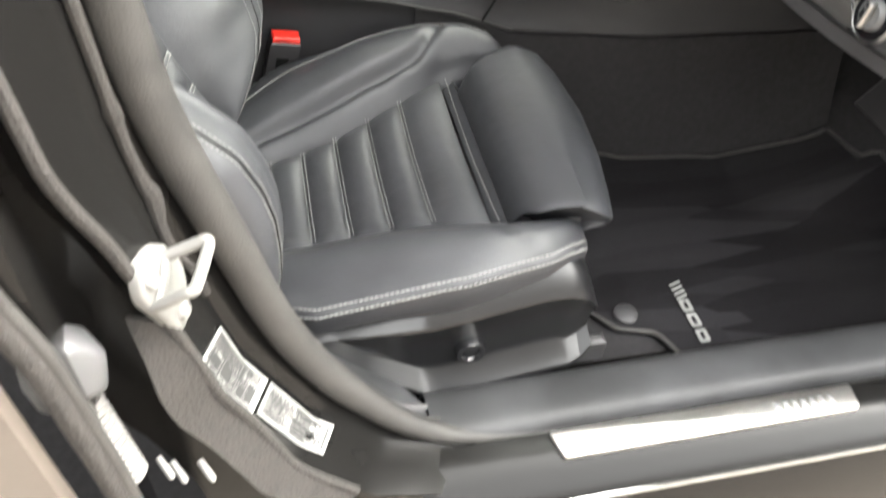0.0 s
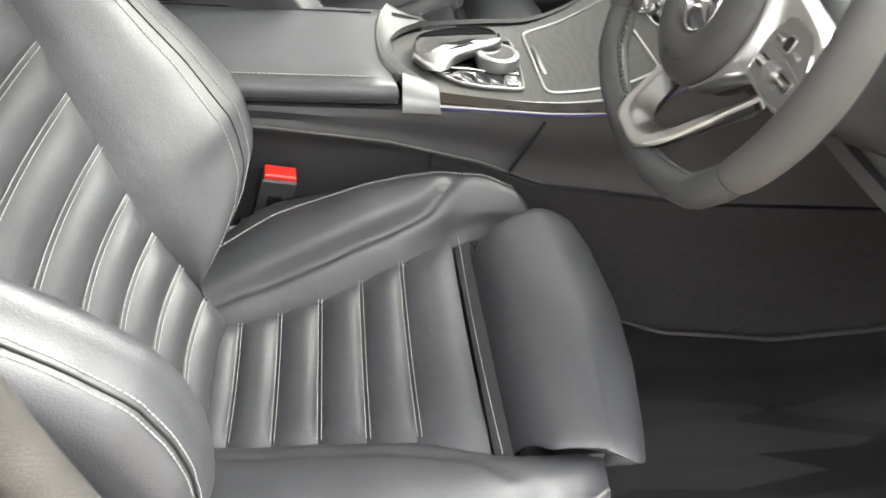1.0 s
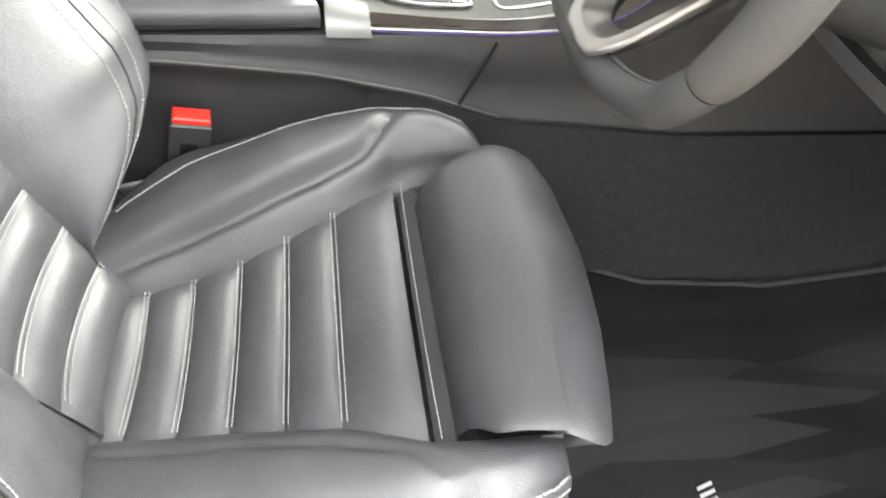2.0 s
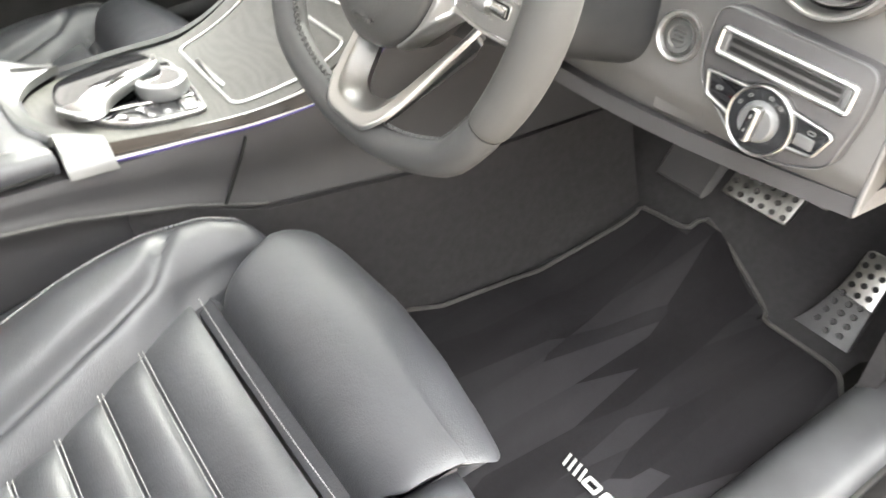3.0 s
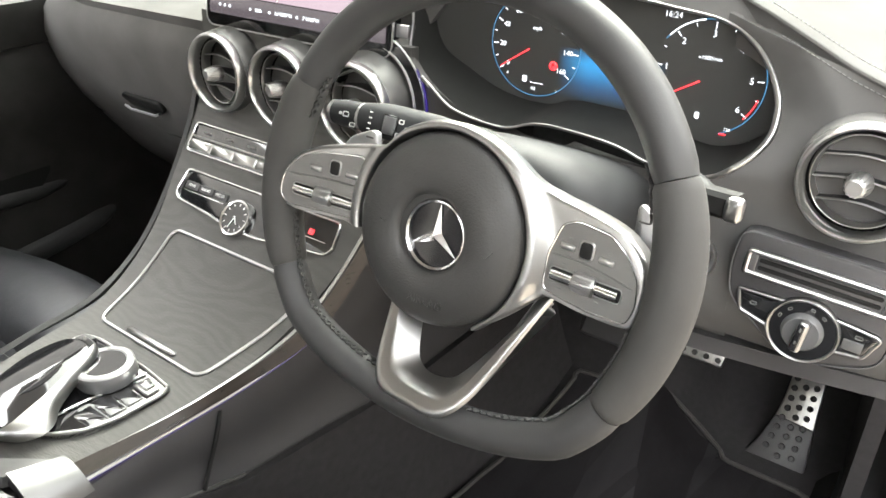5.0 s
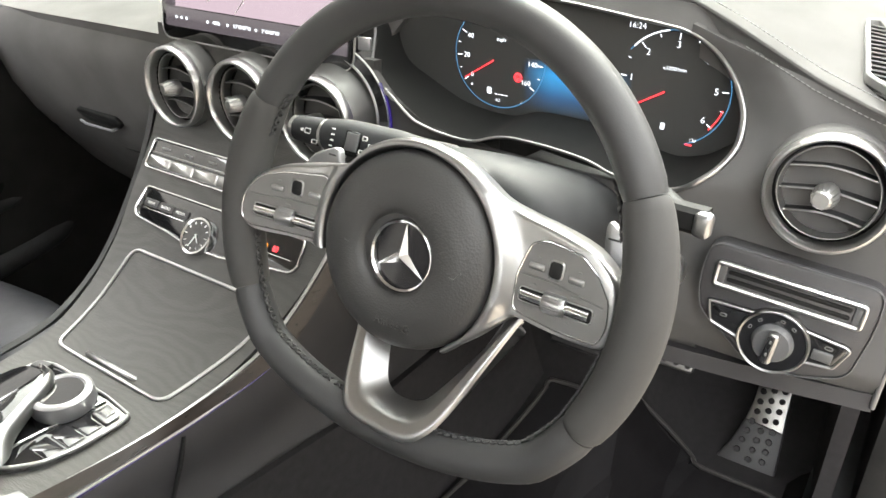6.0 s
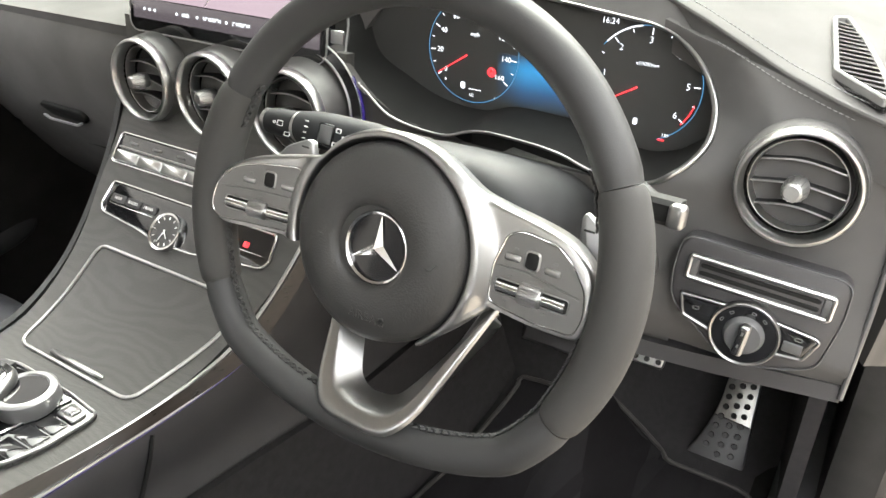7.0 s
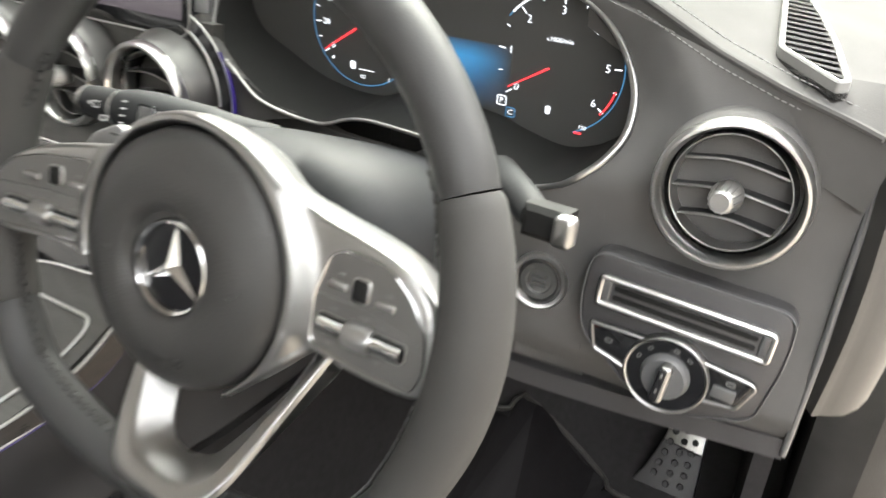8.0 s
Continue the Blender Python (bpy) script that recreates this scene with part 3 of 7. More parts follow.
for a, b in ((-0.014, 0.024), (0.004, -0.026)):
    part("bolt", lathe([(0.0, 0.002), (0.006, 0.002), (0.0075, 0.0), (0.0075, -0.003)], SM @ Matrix.Translation((a, b, 0.001)), 14), ZINC, striker)


def sticker(z0, z1, s0, s1, cells):
    """A sticker that follows the shut face, with plain bars of print."""
    on = lambda u, v, h: pillar_pt(z0 + (z1 - z0) * u, s0 + (s1 - s0) * v, h)
    lab = part("label", sheet(lambda u, v: on(u, 1 - v, 0.0032), 12, 4, 0.0015), LABEL, pillar, "white sticker with small unreadable print")
    cells = cells + [(a, a + random.uniform(0.25, 0.5), k, k + 0.022) for k in np.arange(0.06, 0.94, 0.042) for a in (0.03, 0.48) if random.random() < 0.85]
    shapes = [sheet(lambda u, v, c=c: on(c[0] + (c[1] - c[0]) * u, c[2] + (c[3] - c[2]) * (1 - v), 0.0036), 3, 1, 0.0003) for c in cells]
    part("print_bars", merged(*shapes), INK, lab, "plain dark bars of print")


random.seed(5)
cells = [(0.06, 0.09, 0.45, 0.9), (0.13, 0.27, 0.86, 0.92), (0.36, 0.58, 0.86, 0.92), (0.70, 0.78, 0.1, 0.26), (0.68, 0.76, 0.6, 0.88), (0.10, 0.26, 0.55, 0.8), (0.33, 0.52, 0.45, 0.8), (0.80, 0.90, 0.42, 0.86), (0.29, 0.31, 0.1, 0.9), (0.62, 0.66, 0.1, 0.5)]
cells += [(k, k + 0.012, random.uniform(0.08, 0.2), random.uniform(0.35, 0.5)) for k in np.arange(0.36, 0.6, 0.028)] + [(k, k + 0.012, random.uniform(0.3, 0.5), random.uniform(0.6, 0.9)) for k in np.arange(0.6, 0.78, 0.03)] + [(k, k + 0.012, 0.12, random.uniform(0.3, 0.45)) for k in np.arange(0.05, 0.28, 0.03)]
cells += [(k, k + 0.014, a, a + random.uniform(0.08, 0.2)) for a in (0.1, 0.36, 0.62) for k in np.arange(0.08, 0.92, 0.042) if random.random() < 0.7]
sticker(0.655, 0.573, 0.16, 0.60, cells)
cells = [(0.08, 0.44, 0.8, 0.86), (0.5, 0.9, 0.78, 0.86), (0.5, 0.93, 0.62, 0.68), (0.46, 0.80, 0.44, 0.54), (0.94, 0.96, 0.1, 0.9), (0.52, 0.54, 0.1, 0.4), (0.66, 0.90, 0.12, 0.2)]
cells += [(k, k + 0.011, random.uniform(0.12, 0.25), random.uniform(0.4, 0.75)) for k in np.arange(0.05, 0.45, 0.026)] + [(k, k + 0.012, 0.25, random.uniform(0.34, 0.4)) for k in np.arange(0.58, 0.9, 0.03)]
cells += [(k, k + 0.014, a, a + random.uniform(0.08, 0.2)) for a in (0.12, 0.4, 0.66) for k in np.arange(0.06, 0.92, 0.042) if random.random() < 0.7]
sticker(0.568, 0.481, 0.16, 0.55, cells)

# rear door behind the pillar, a little open
rear = thing("rear_door", (-0.6, -0.85, 0.25), "rear door edge with painted tan reflection, rubber seal and wiring boot", "car door")
# The skin's tan is the ground's reflection, put into its colour.
part("door_skin", sheet(lambda u, v: (-0.552 - 0.75 * u + 0.03 * (1 - v) ** 2, -0.842 - 0.12 * u, 0.25 + 0.72 * v), 12, 10, 0.02), TAN_REFLECTION, rear, "door skin with the gravel's reflection painted in tan-grey")
EDGE_R = [(-0.545, -0.832, 0.95), (-0.536, -0.83, 0.836), (-0.524, -0.83, 0.771), (-0.518, -0.83, 0.685), (-0.514, -0.83, 0.585), (-0.512, -0.83, 0.4), (-0.51, -0.83, 0.26)]
part("shut_edge", tube(spline([(x - 0.008, y - 0.003, z) for x, y, z in EDGE_R], 8), 0.0085, 12), DIRTY_RUBBER, rear, "brown-grey folded door edge")
part("seal", tube(spline(EDGE_R, 8), 0.0055, 10), RUBBER, rear, "dark rubber seal")
part("shut_face", sheet(lambda u, v: (-0.532 - 0.02 * v, -0.825 + 0.10 * v, 0.25 + 0.75 * u), 8, 4, 0.01), PAINT, rear, "black shut face of the door")
BELL = [Vector((-0.541, -0.782, 0.652)).lerp(Vector((-0.522, -0.806, 0.578)), i / 26) for i in range(27)]
part("wiring_boot", tube(BELL, [0.0145 + 0.0026 * (i % 2) for i in range(27)], 16), PALE_RUBBER, rear, "ribbed pale rubber wiring boot")
part("hinge", slab(rounded([(-0.028, -0.026), (0.022, -0.034), (0.026, 0.01), (0.0, 0.034), (-0.026, 0.03)], 0.012), 0.03, 0.008, axes((-0.527, -0.80, 0.706), (0.7, 0.5, -0.1), (-0.1, -0.1, 1.0))), GREY_PLASTIC, rear, "worn grey door hinge")
# Small zinc bits put in for bright glints in the dark door gap.
for x, y, z in ((-0.535, -0.79, 0.862), (-0.532, -0.79, 0.835), (-0.484, -0.80, 0.55), (-0.462, -0.80, 0.545), (-0.493, -0.80, 0.56)):
    part("glint_bit", lathe([(0.0, 0.003), (0.002, 0.002), (0.003, 0.0), (0.003, -0.02)], axes((x, y, z), (0.8, 0.5, 0.0), (0.0, -0.3, 1.0)), 10), ZINC, rear)

# roof, far side door and closing walls
# Its tint is deepened to dim the sky light on the dashboard top.
tagged(part("windscreen", sheet(lambda u, v: (0.055 + 0.905 * u - 0.05 * (2 * v - 1) ** 2 * u, (0.615 + 0.04 * u) * (1 - 2 * v), 1.405 - 0.40 * u + 0.03 * math.sin(math.pi * u)), 16, 14, 0.005), GLASS), "curved windscreen above the dashboard, darkened to cut its light", "windscreen", kind="structure")
tagged(part("ceiling", sheet(lambda u, v: (-1.7 + 1.75 * u, 0.62 - 1.24 * v, 1.40 + 0.05 * math.sin(math.pi * u) * math.sin(math.pi * v)), 14, 12, 0.05), HEADLINER), "pale grey fabric headliner", "ceiling", kind="structure")
tagged(part("wall_rear", boxed(-1.75, -1.7, -0.7, 0.7, 0.3, 1.05), CARPET), "dark rear wall of the cabin", "wall", kind="structure")
for sy, nm in ((-1, "wall_a_pillar_driver"), (1, "wall_a_pillar_passenger")):
    tagged(part(nm, tube(spline([(0.86, sy * 0.71, 0.94), (0.5, sy * 0.69, 1.15), (0.1, sy * 0.62, 1.40)], 8), 0.036, 12), GREY_PLASTIC), "dark grey trimmed windscreen pillar", "pillar", kind="structure")

far = thing("door_far", (0.0, 0.68, 0.35), "black closed passenger door with armrest and pocket", "car door", kind="structure")


def far_panel(u, v):
    x, z = -1.0 + 1.75 * u, 0.33 + 0.60 * v
    return (x, 0.662 - 0.02 * math.exp(-((z - 0.80) / 0.06) ** 2) - 0.03 * (v > 0.93) + 0.012 * math.sin(5 * z), z)


part("panel", sheet(lambda u, v: far_panel(1 - u, v), 60, 40, 0.05), DOOR_SKIN, far, "dark moulded door panel")
LEDGE = spline([(-0.5, 0.612, 0.625), (-0.1, 0.612, 0.626), (0.037, 0.614, 0.626), (0.13, 0.616, 0.621), (0.20, 0.62, 0.619), (0.245, 0.626, 0.624), (0.275, 0.636, 0.640), (0.285, 0.65, 0.665)], 8)
part("arm_ledge", tube(LEDGE, [0.015] * 40 + [0.015 - 0.0004 * i for i in range(17)], 12, flat=0.8, up=(0, 1, 0)), SEAT_TRIM, far, "dark padded ledge")
# Solid slab; its near-black colour gives the shade of the pull recess.
part("pull_recess", slab(rounded([(0.56, 0.0), (-0.19, 0.0), (-0.215, 0.03), (-0.205, 0.05), (-0.18, 0.066), (-0.116, 0.078), (0.0, 0.083), (0.56, 0.085)][::-1], 0.008, 4), 0.03, 0.006, axes((0.0, 0.64, 0.624), (-1, 0, 0), (0, 0, 1))), HOLLOW, far, "pull recess as a slab painted near-black for its shade")
part("recess_lip", tube(spline([(-0.5, 0.636, 0.711), (0.0, 0.636, 0.709), (0.063, 0.636, 0.706), (0.116, 0.636, 0.701), (0.18, 0.636, 0.689), (0.206, 0.638, 0.673), (0.214, 0.642, 0.655)], 6), 0.004, 8), SEAT_TRIM, far)
part("handle", slab(rounded([(-0.016, -0.016), (0.018, 0.012), (0.012, 0.015), (-0.018, 0.008)], 0.003), 0.012, 0.002, axes((0.118, 0.624, 0.660), (-1, 0, 0), (0, 0, 1))), GREY_PLASTIC, far, "grey door release handle")
part("pocket_lip", tube(spline([(-0.5, 0.615, 0.50), (0.0, 0.615, 0.502), (0.128, 0.617, 0.51), (0.266, 0.622, 0.527), (0.32, 0.63, 0.546), (0.36, 0.645, 0.58)], 8), [0.02] * 25 + [0.02 - 0.0006 * i for i in range(16)], 12, flat=0.7, up=(0, 1, 0)), SEAT_TRIM, far, "rounded lip of the door pocket")
part("grab_handle", tube(spline([(0.06, 0.63, 0.78), (0.12, 0.61, 0.82), (0.16, 0.61, 0.88), (0.17, 0.63, 0.94)], 8), 0.014, 12), DULL_SILVER, far, "silver door grip")

# ---- floor mat ----
mat = thing("floor_mat", (0.3, -0.42, 0.34), "black carpet floor mat brushed into light and dark streaks", "floor mat")
LEFT = [(-0.05, -0.15), (0.12, -0.165), (0.195, -0.2), (0.32, -0.212), (0.43, -0.228), (0.545, -0.245)]
RIGHT = [(-0.05, -0.5), (0.02, -0.52), (0.045, -0.555), (0.10, -0.572), (0.125, -0.632), (0.3, -0.642), (0.5, -0.632), (0.545, -0.60)]


def mat_pt(x, v):
    yl, yr = tab(x, LEFT), tab(x, RIGHT)
    y = yl + (yr - yl) * v
    return Vector((x, y, floor_z(x, y) + 0.012 + 0.0015 * math.sin(9 * x + 5 * v)))


part("mat_body", sheet(lambda u, v: mat_pt(-0.05 + 0.595 * u, 1 - v), 60, 24, 0.009), MAT_PILE, mat)
part("toe_flap", sheet(lambda u, v: (lambda x, y: (x, y, floor_z(x, y) + 0.012))(0.545 + 0.03 * u, -0.33 - 0.14 * (1 - v)), 6, 8, 0.009), MAT_PILE, mat)
EDGE = [mat_pt(-0.02 + 0.565 * i / 40, 0) for i in range(41)] + [(0.549, -0.30, floor_z(0.549) + 0.012), (0.556, -0.325, floor_z(0.556) + 0.013), (0.58, -0.335, floor_z(0.58) + 0.013), (0.58, -0.40, floor_z(0.58, -0.40) + 0.013), (0.575, -0.46, floor_z(0.575, -0.46) + 0.013), (0.56, -0.475, floor_z(0.56, -0.475) + 0.013), (0.55, -0.49, floor_z(0.55, -0.49) + 0.013), (0.55, -0.58, floor_z(0.55, -0.58) + 0.013)] + [mat_pt(0.54 - 0.56 * i / 50, 1) for i in range(51)]
part("piping", tube(spline(EDGE, 2), 0.0036, 8), RUBBER, mat, "grey stitched edging")
part("stud", lathe([(0.0, 0.004), (0.012, 0.0035), (0.017, 0.0), (0.017, -0.004)], Matrix.Translation((0.068, -0.535, 0.3505)), 24), PLASTIC, mat, "round black mat fastener")
marks = []
for i in range(4):
    y = -0.492 - 0.0085 * i
    marks.append(slab([(0.152, y - 0.006), (0.170, y - 0.0005), (0.170, y + 0.0035), (0.152, y - 0.002)][::1], 0.001, 0.0002, Matrix.Translation((0, 0, 0.3505))))
for y, w in ((-0.535, 0.022), (-0.562, 0.024), (-0.59, 0.022)):
    marks.append(band(rrect(0.016, w, 0.003, 2, 0.160, y), 0.005, 0.001, 0.0002, Matrix.Translation((0, 0, 0.3505))))
part("woven_mark", merged(*marks), LABEL, mat, "white woven mark of plain bars")

# ---- seats ----
U, N = Vector((-0.465, 0, 0.885)), Vector((0.885, 0, 0.465))
HALF = [(-0.50, 0.078), (-0.47, 0.08), (-0.40, 0.086), (-0.305, 0.102), (-0.257, 0.116), (-0.207, 0.131), (-0.143, 0.158), (-0.1, 0.165)]
CUSH = [(-0.50, 0.458), (-0.44, 0.462), (-0.36, 0.475), (-0.305, 0.489), (-0.257, 0.507), (-0.207, 0.526), (-0.143, 0.541), (-0.1, 0.55)]
BACK_W = [(0.0, 0.078), (0.147, 0.088), (0.194, 0.101), (0.245, 0.123), (0.298, 0.14), (0.345, 0.162), (0.45, 0.185), (0.6, 0.17), (0.66, 0.15)]


def back_pt(yc, s, v, d):
    b = Vector((-0.416, yc, 0.47)) + U * v + N * d
    b.y += s
    return b


SEAM_OUT = [(-0.475, 0.47), (-0.39, 0.52), (-0.21, 0.557), (-0.1, 0.566), (-0.07, 0.562), (-0.052, 0.552), (-0.04, 0.537)]


def car_seat(name, yc, outer, label):
    seat = thing(name, (-0.3, yc, 0.34), label, "car seat", "front seats")
    # fluted cushion pads
    xb = [-0.143, -0.209, -0.257, -0.305, -0.352, -0.398, -0.444, -0.49]
    for xa, xe in zip(xb, xb[1:]):
        def pad(u, v, xa=xa, xe=xe):
            x, s = xa + (xe - xa) * u, 2 * v - 1
            puff = 0.0105 * (1 - abs(2 * u - 1) ** 2.2) * (1 - abs(s) ** 10) - 0.004 * abs(s) ** 6
            return (x, yc + s * (tab(x, HALF) + 0.006), tab(x, CUSH) - 0.005 + puff - 0.012 * math.cos(1.4 * s) + 0.006)
        part("cushion_flute", sheet(lambda u, v: pad(u, 1 - v), 12, 16, 0.02), LEATHER, seat)
        if xa != xb[0]:
            rows = [[(xa + e, yc + s * tab(xa, HALF), tab(xa, CUSH) + 0.0015 - 0.012 * math.cos(1.4 * s) + 0.0065) for s in np.linspace(-0.97, 0.97, 24)] for e in (0.0036, -0.0006)]
            part("stitching", merged(*[stitch_row(r, 0.0046, 0.0041, 0.00055) for r in rows]), THREAD, seat, "pale grey double stitching")
    front = [[(-0.134, yc + s * 0.158, tab(-0.14, CUSH) - 0.012 * math.cos(1.4 * s) + 0.004) for s in np.linspace(-1, 1, 24)]]
    part("stitching", stitch_row(front[0], 0.0046, 0.0041, 0.0006), THREAD, seat, "pale grey double stitching")
    part("cushion_gap", sheet(lambda u, v: (-0.137 + 0.05 * u, yc + 0.18 * (1 - 2 * v), 0.524 - 0.022 * math.sin(math.pi * u)), 8, 10, 0.02), LEATHER, seat, "dark folded leather behind the thigh support")
    # side bolsters of the cushion
    for sd in (-1, 1):
        rings, brow = [], []
        for i in range(44):
            x = -0.475 + 0.435 * i / 43
            w, zc = tab(x, HALF), tab(x, CUSH)
            crest = tab(x, [(-0.475, 0.487), (-0.42, 0.512), (-0.33, 0.552), (-0.25, 0.582), (-0.16, 0.599), (-0.09, 0.596), (-0.055, 0.585), (-0.04, 0.565)] if sd != outer else [(-0.475, 0.487), (-0.42, 0.509), (-0.33, 0.541), (-0.25, 0.564), (-0.16, 0.579), (-0.1, 0.578), (-0.07, 0.570), (-0.052, 0.558), (-0.04, 0.543)])
            o = tab(x, [(-0.475, 0.16), (-0.43, 0.215), (-0.36, 0.25), (-0.2, 0.258), (-0.1, 0.245), (-0.06, 0.225), (-0.04, 0.205)])
            seam = tab(x, [(-0.475, 0.47), (-0.39, 0.52), (-0.21, 0.560), (-0.06, 0.574), (-0.04, 0.55)] if sd != outer else SEAM_OUT)
            mid = w + (o - w) * 0.55
            prof = [(w - 0.004, zc - 0.012), (w + 0.006, zc + 0.004), (w + 0.3 * (mid - w), zc + 0.45 * (crest - zc)), (w + 0.62 * (mid - w), zc + 0.84 * (crest - zc)), (mid, crest),
                    (mid + 0.5 * (o - mid), crest - 0.003 - 0.2 * (crest - seam)), (o - 0.004, seam + 0.002), (o, seam - 0.008), (o - 0.004, seam - 0.035), (o - 0.012, 0.49 if seam > 0.53 else seam - 0.05), (o - 0.02, 0.43), (w, 0.43)]
            brow.append((x, yc + sd * (mid + 0.5 * (o - mid)), crest - 0.0022 - 0.2 * (crest - seam)))
            fold = tab(x, [(-0.475, 0.095), (-0.4, 0.116), (-0.3, 0.137), (-0.22, 0.158), (-0.17, 0.176), (-0.145, 0.2), (-0.12, 0.235)])
            deep = tab(x, [(-0.475, 0.004), (-0.4, 0.010), (-0.3, 0.014), (-0.2, 0.014), (-0.16, 0.010), (-0.13, 0.005), (-0.1, 0.0)]) * (1.0 if sd != outer else 0.7)
            ring = []
            for n, q in enumerate(spline([(p[0], p[1], 0) for p in prof], 10)):
                dent = deep * math.exp(-((q.x - fold) / 0.0075) ** 2) - 0.35 * deep * math.exp(-((q.x - fold + 0.026) / 0.013) ** 2) if n < 66 else 0.0
                ring.append((x, yc + sd * q.x, q.y - dent))
            rings.append(ring)
        part("cushion_bolster", loft(rings), LEATHER, seat, "rounded leather side bolster", sharp=60)
        rows = [brow[4:42]]
        if sd == outer:
            side = [(-0.475, 0.16), (-0.43, 0.215), (-0.36, 0.25), (-0.2, 0.258), (-0.1, 0.245), (-0.06, 0.225), (-0.04, 0.205)]
            rows = [[(x, yc + sd * (tab(x, side) + dy), tab(x, SEAM_OUT) + dz) for x in np.linspace(-0.43, -0.045, 44)] for dy, dz in ((-0.0048, 0.0050), (0.0014, -0.0020))]
        part("stitching", merged(*[stitch_row(r, 0.0056, 0.0048, 0.0012) for r in rows]), THREAD, seat, "pale grey double stitching")
    # thigh support: square-cut towards the door, slanted towards the console
    rings = []
    ends = [-1.0, -0.999, -0.994, -0.985, -0.97, -0.945, -0.9, -0.84] + [-0.76 + 0.08 * i for i in range(20)] + [0.82, 0.87, 0.91, 0.945, 0.97, 0.985, 0.995, 1.0]
    for s in ends:
        near, far = max((-s - 0.92) / 0.08, 0.0), max((s - 0.8) / 0.2, 0.0)
        sh = 0.0035 * near ** 2 + 0.030 * far ** 2.6
        y0 = (0.183 if s > 0 else 0.172) * s - 0.004
        nose = tab(y0, [(-0.176, -0.008), (-0.14, 0.004), (-0.075, 0.017), (0.012, 0.025), (0.11, 0.020), (0.15, 0.011), (0.18, -0.006)]) - 0.012 * far ** 3
        rear = -0.122
        lip = 0.538 + 0.006 * near
        prof = [(rear + 0.004, 0.500), (rear, 0.525), (rear + 0.003, 0.546 - 0.6 * sh), (rear + 0.014, 0.571 - sh), (rear + 0.036, 0.588 - sh), (-0.05, 0.596 - sh), (nose - 0.045, 0.594 - sh), (nose - 0.018, 0.583 - sh), (nose - 0.003, 0.567 - 0.7 * sh), (nose, 0.552 - 0.2 * sh), (nose - 0.003, lip), (nose - 0.02, lip - 0.008), (nose - 0.05, 0.512)]
        ring = spline([(p[0], 0, p[1]) for p in prof], 4)
        k = 1 - 0.012 * max((-s - 0.985) / 0.015, 0.0)
        slant = 0.052 * max(s, 0.0) ** 4
        rings.append([(-0.06 + (q.x + 0.06) * k, yc - outer * (y0 + 0.9 * max(0.578 - q.z, 0.0) * max(-s, 0.0) ** 24 - slant * min(max((-0.03 - q.x) / 0.09, 0.0), 1.0) - 0.24 * max(-s, 0.0) ** 8 * (q.x + 0.12)), 0.56 + (q.z - 0.56) * k) for q in ring])
    part("thigh_support", loft(rings), LEATHER, seat, "extended smooth leather thigh support", sharp=50)
    # frame below
    part("seat_base", boxed(-0.47, -0.06, yc - 0.2, yc + 0.2, 0.36, 0.435, 0.02), PLASTIC, seat, "black plastic seat base")
    for s in (-1, 1):
        part("seat_rail", boxed(-0.45, -0.03, yc + s * 0.19 - 0.02, yc + s * 0.19 + 0.02, 0.335, 0.365, 0.004), PLASTIC, seat, "dark steel seat rail")
    # side trim with its switch
    rings = []
    for i in range(25):
        x = -0.375 + 0.345 * i / 24
        top = tab(x, [(-0.375, 0.494), (-0.259, 0.513), (-0.10, 0.549), (-0.065, 0.546), (-0.04, 0.52), (-0.03, 0.49)])
        low = tab(x, [(-0.375, 0.484), (-0.345, 0.468), (-0.31, 0.43), (-0.25, 0.376), (-0.228, 0.358), (-0.045, 0.390), (-0.03, 0.41)])
        h = top - low
        oy = outer * (0.253 - 0.012 * max((x + 0.06) / 0.03, 0))
        prof = [(-0.05, top - 0.002), (-0.030, top), (-0.020, top - 0.035 * h), (0.004, top - 0.18 * h), (0.005, top - 0.21 * h), (-0.001, top - 0.26 * h), (-0.010, low + 0.27 * h), (-0.008, low + 0.22 * h), (0.015, low + 0.095 * h), (0.016, low + 0.05 * h), (0.008, low), (-0.045, low)]
        rings.append([(x, yc + oy + outer * a, z) for a, z in prof])
    trim = part("side_trim", loft(rings), SIDE_TRIM, seat, "dark grey moulded side trim", sharp=35)
    km = axes((-0.184, yc + outer * 0.249, 0.433), (-outer, 0, 0), (0, 0, 1))
    part("switch", lathe([(0.0, 0.006), (0.009, 0.006), (0.010, 0.004), (0.012, 0.009), (0.017, 0.009), (0.019, 0.004), (0.019, -0.004)], km, 28), GLOSS, trim, "round black lumbar switch")
    part("rail_cover", boxed(-0.055, 0.0, yc + outer * 0.235 - 0.008, yc + outer * 0.235 + 0.008, 0.36, 0.40, 0.004), PLASTIC, seat, "grey rail end cover")
    # backrest pads
    vb = [0.0, 0.049, 0.098, 0.147, 0.194, 0.245, 0.298, 0.347, 0.396, 0.445, 0.494, 0.543, 0.592]
    for va, ve in zip(vb, vb[1:]):
        def bpad(u, v, va=va, ve=ve):
            h, s = va + (ve - va) * u, 2 * v - 1
            puff = 0.0105 * (1 - abs(2 * u - 1) ** 2.2) * (1 - abs(s) ** 10)
            return back_pt(yc, s * (tab(h, BACK_W) + 0.006), h, -0.006 + puff + 0.012 * s * s)
        part("backrest_flute", sheet(lambda u, v: bpad(u, 1 - v), 12, 14, 0.02), LEATHER, seat)
        if va > 0:
            rows = [[back_pt(yc, s * tab(va, BACK_W), va + e, 0.0005 + 0.012 * s * s) for s in np.linspace(-0.97, 0.97, 24)] for e in (0.0042, -0.0014)]
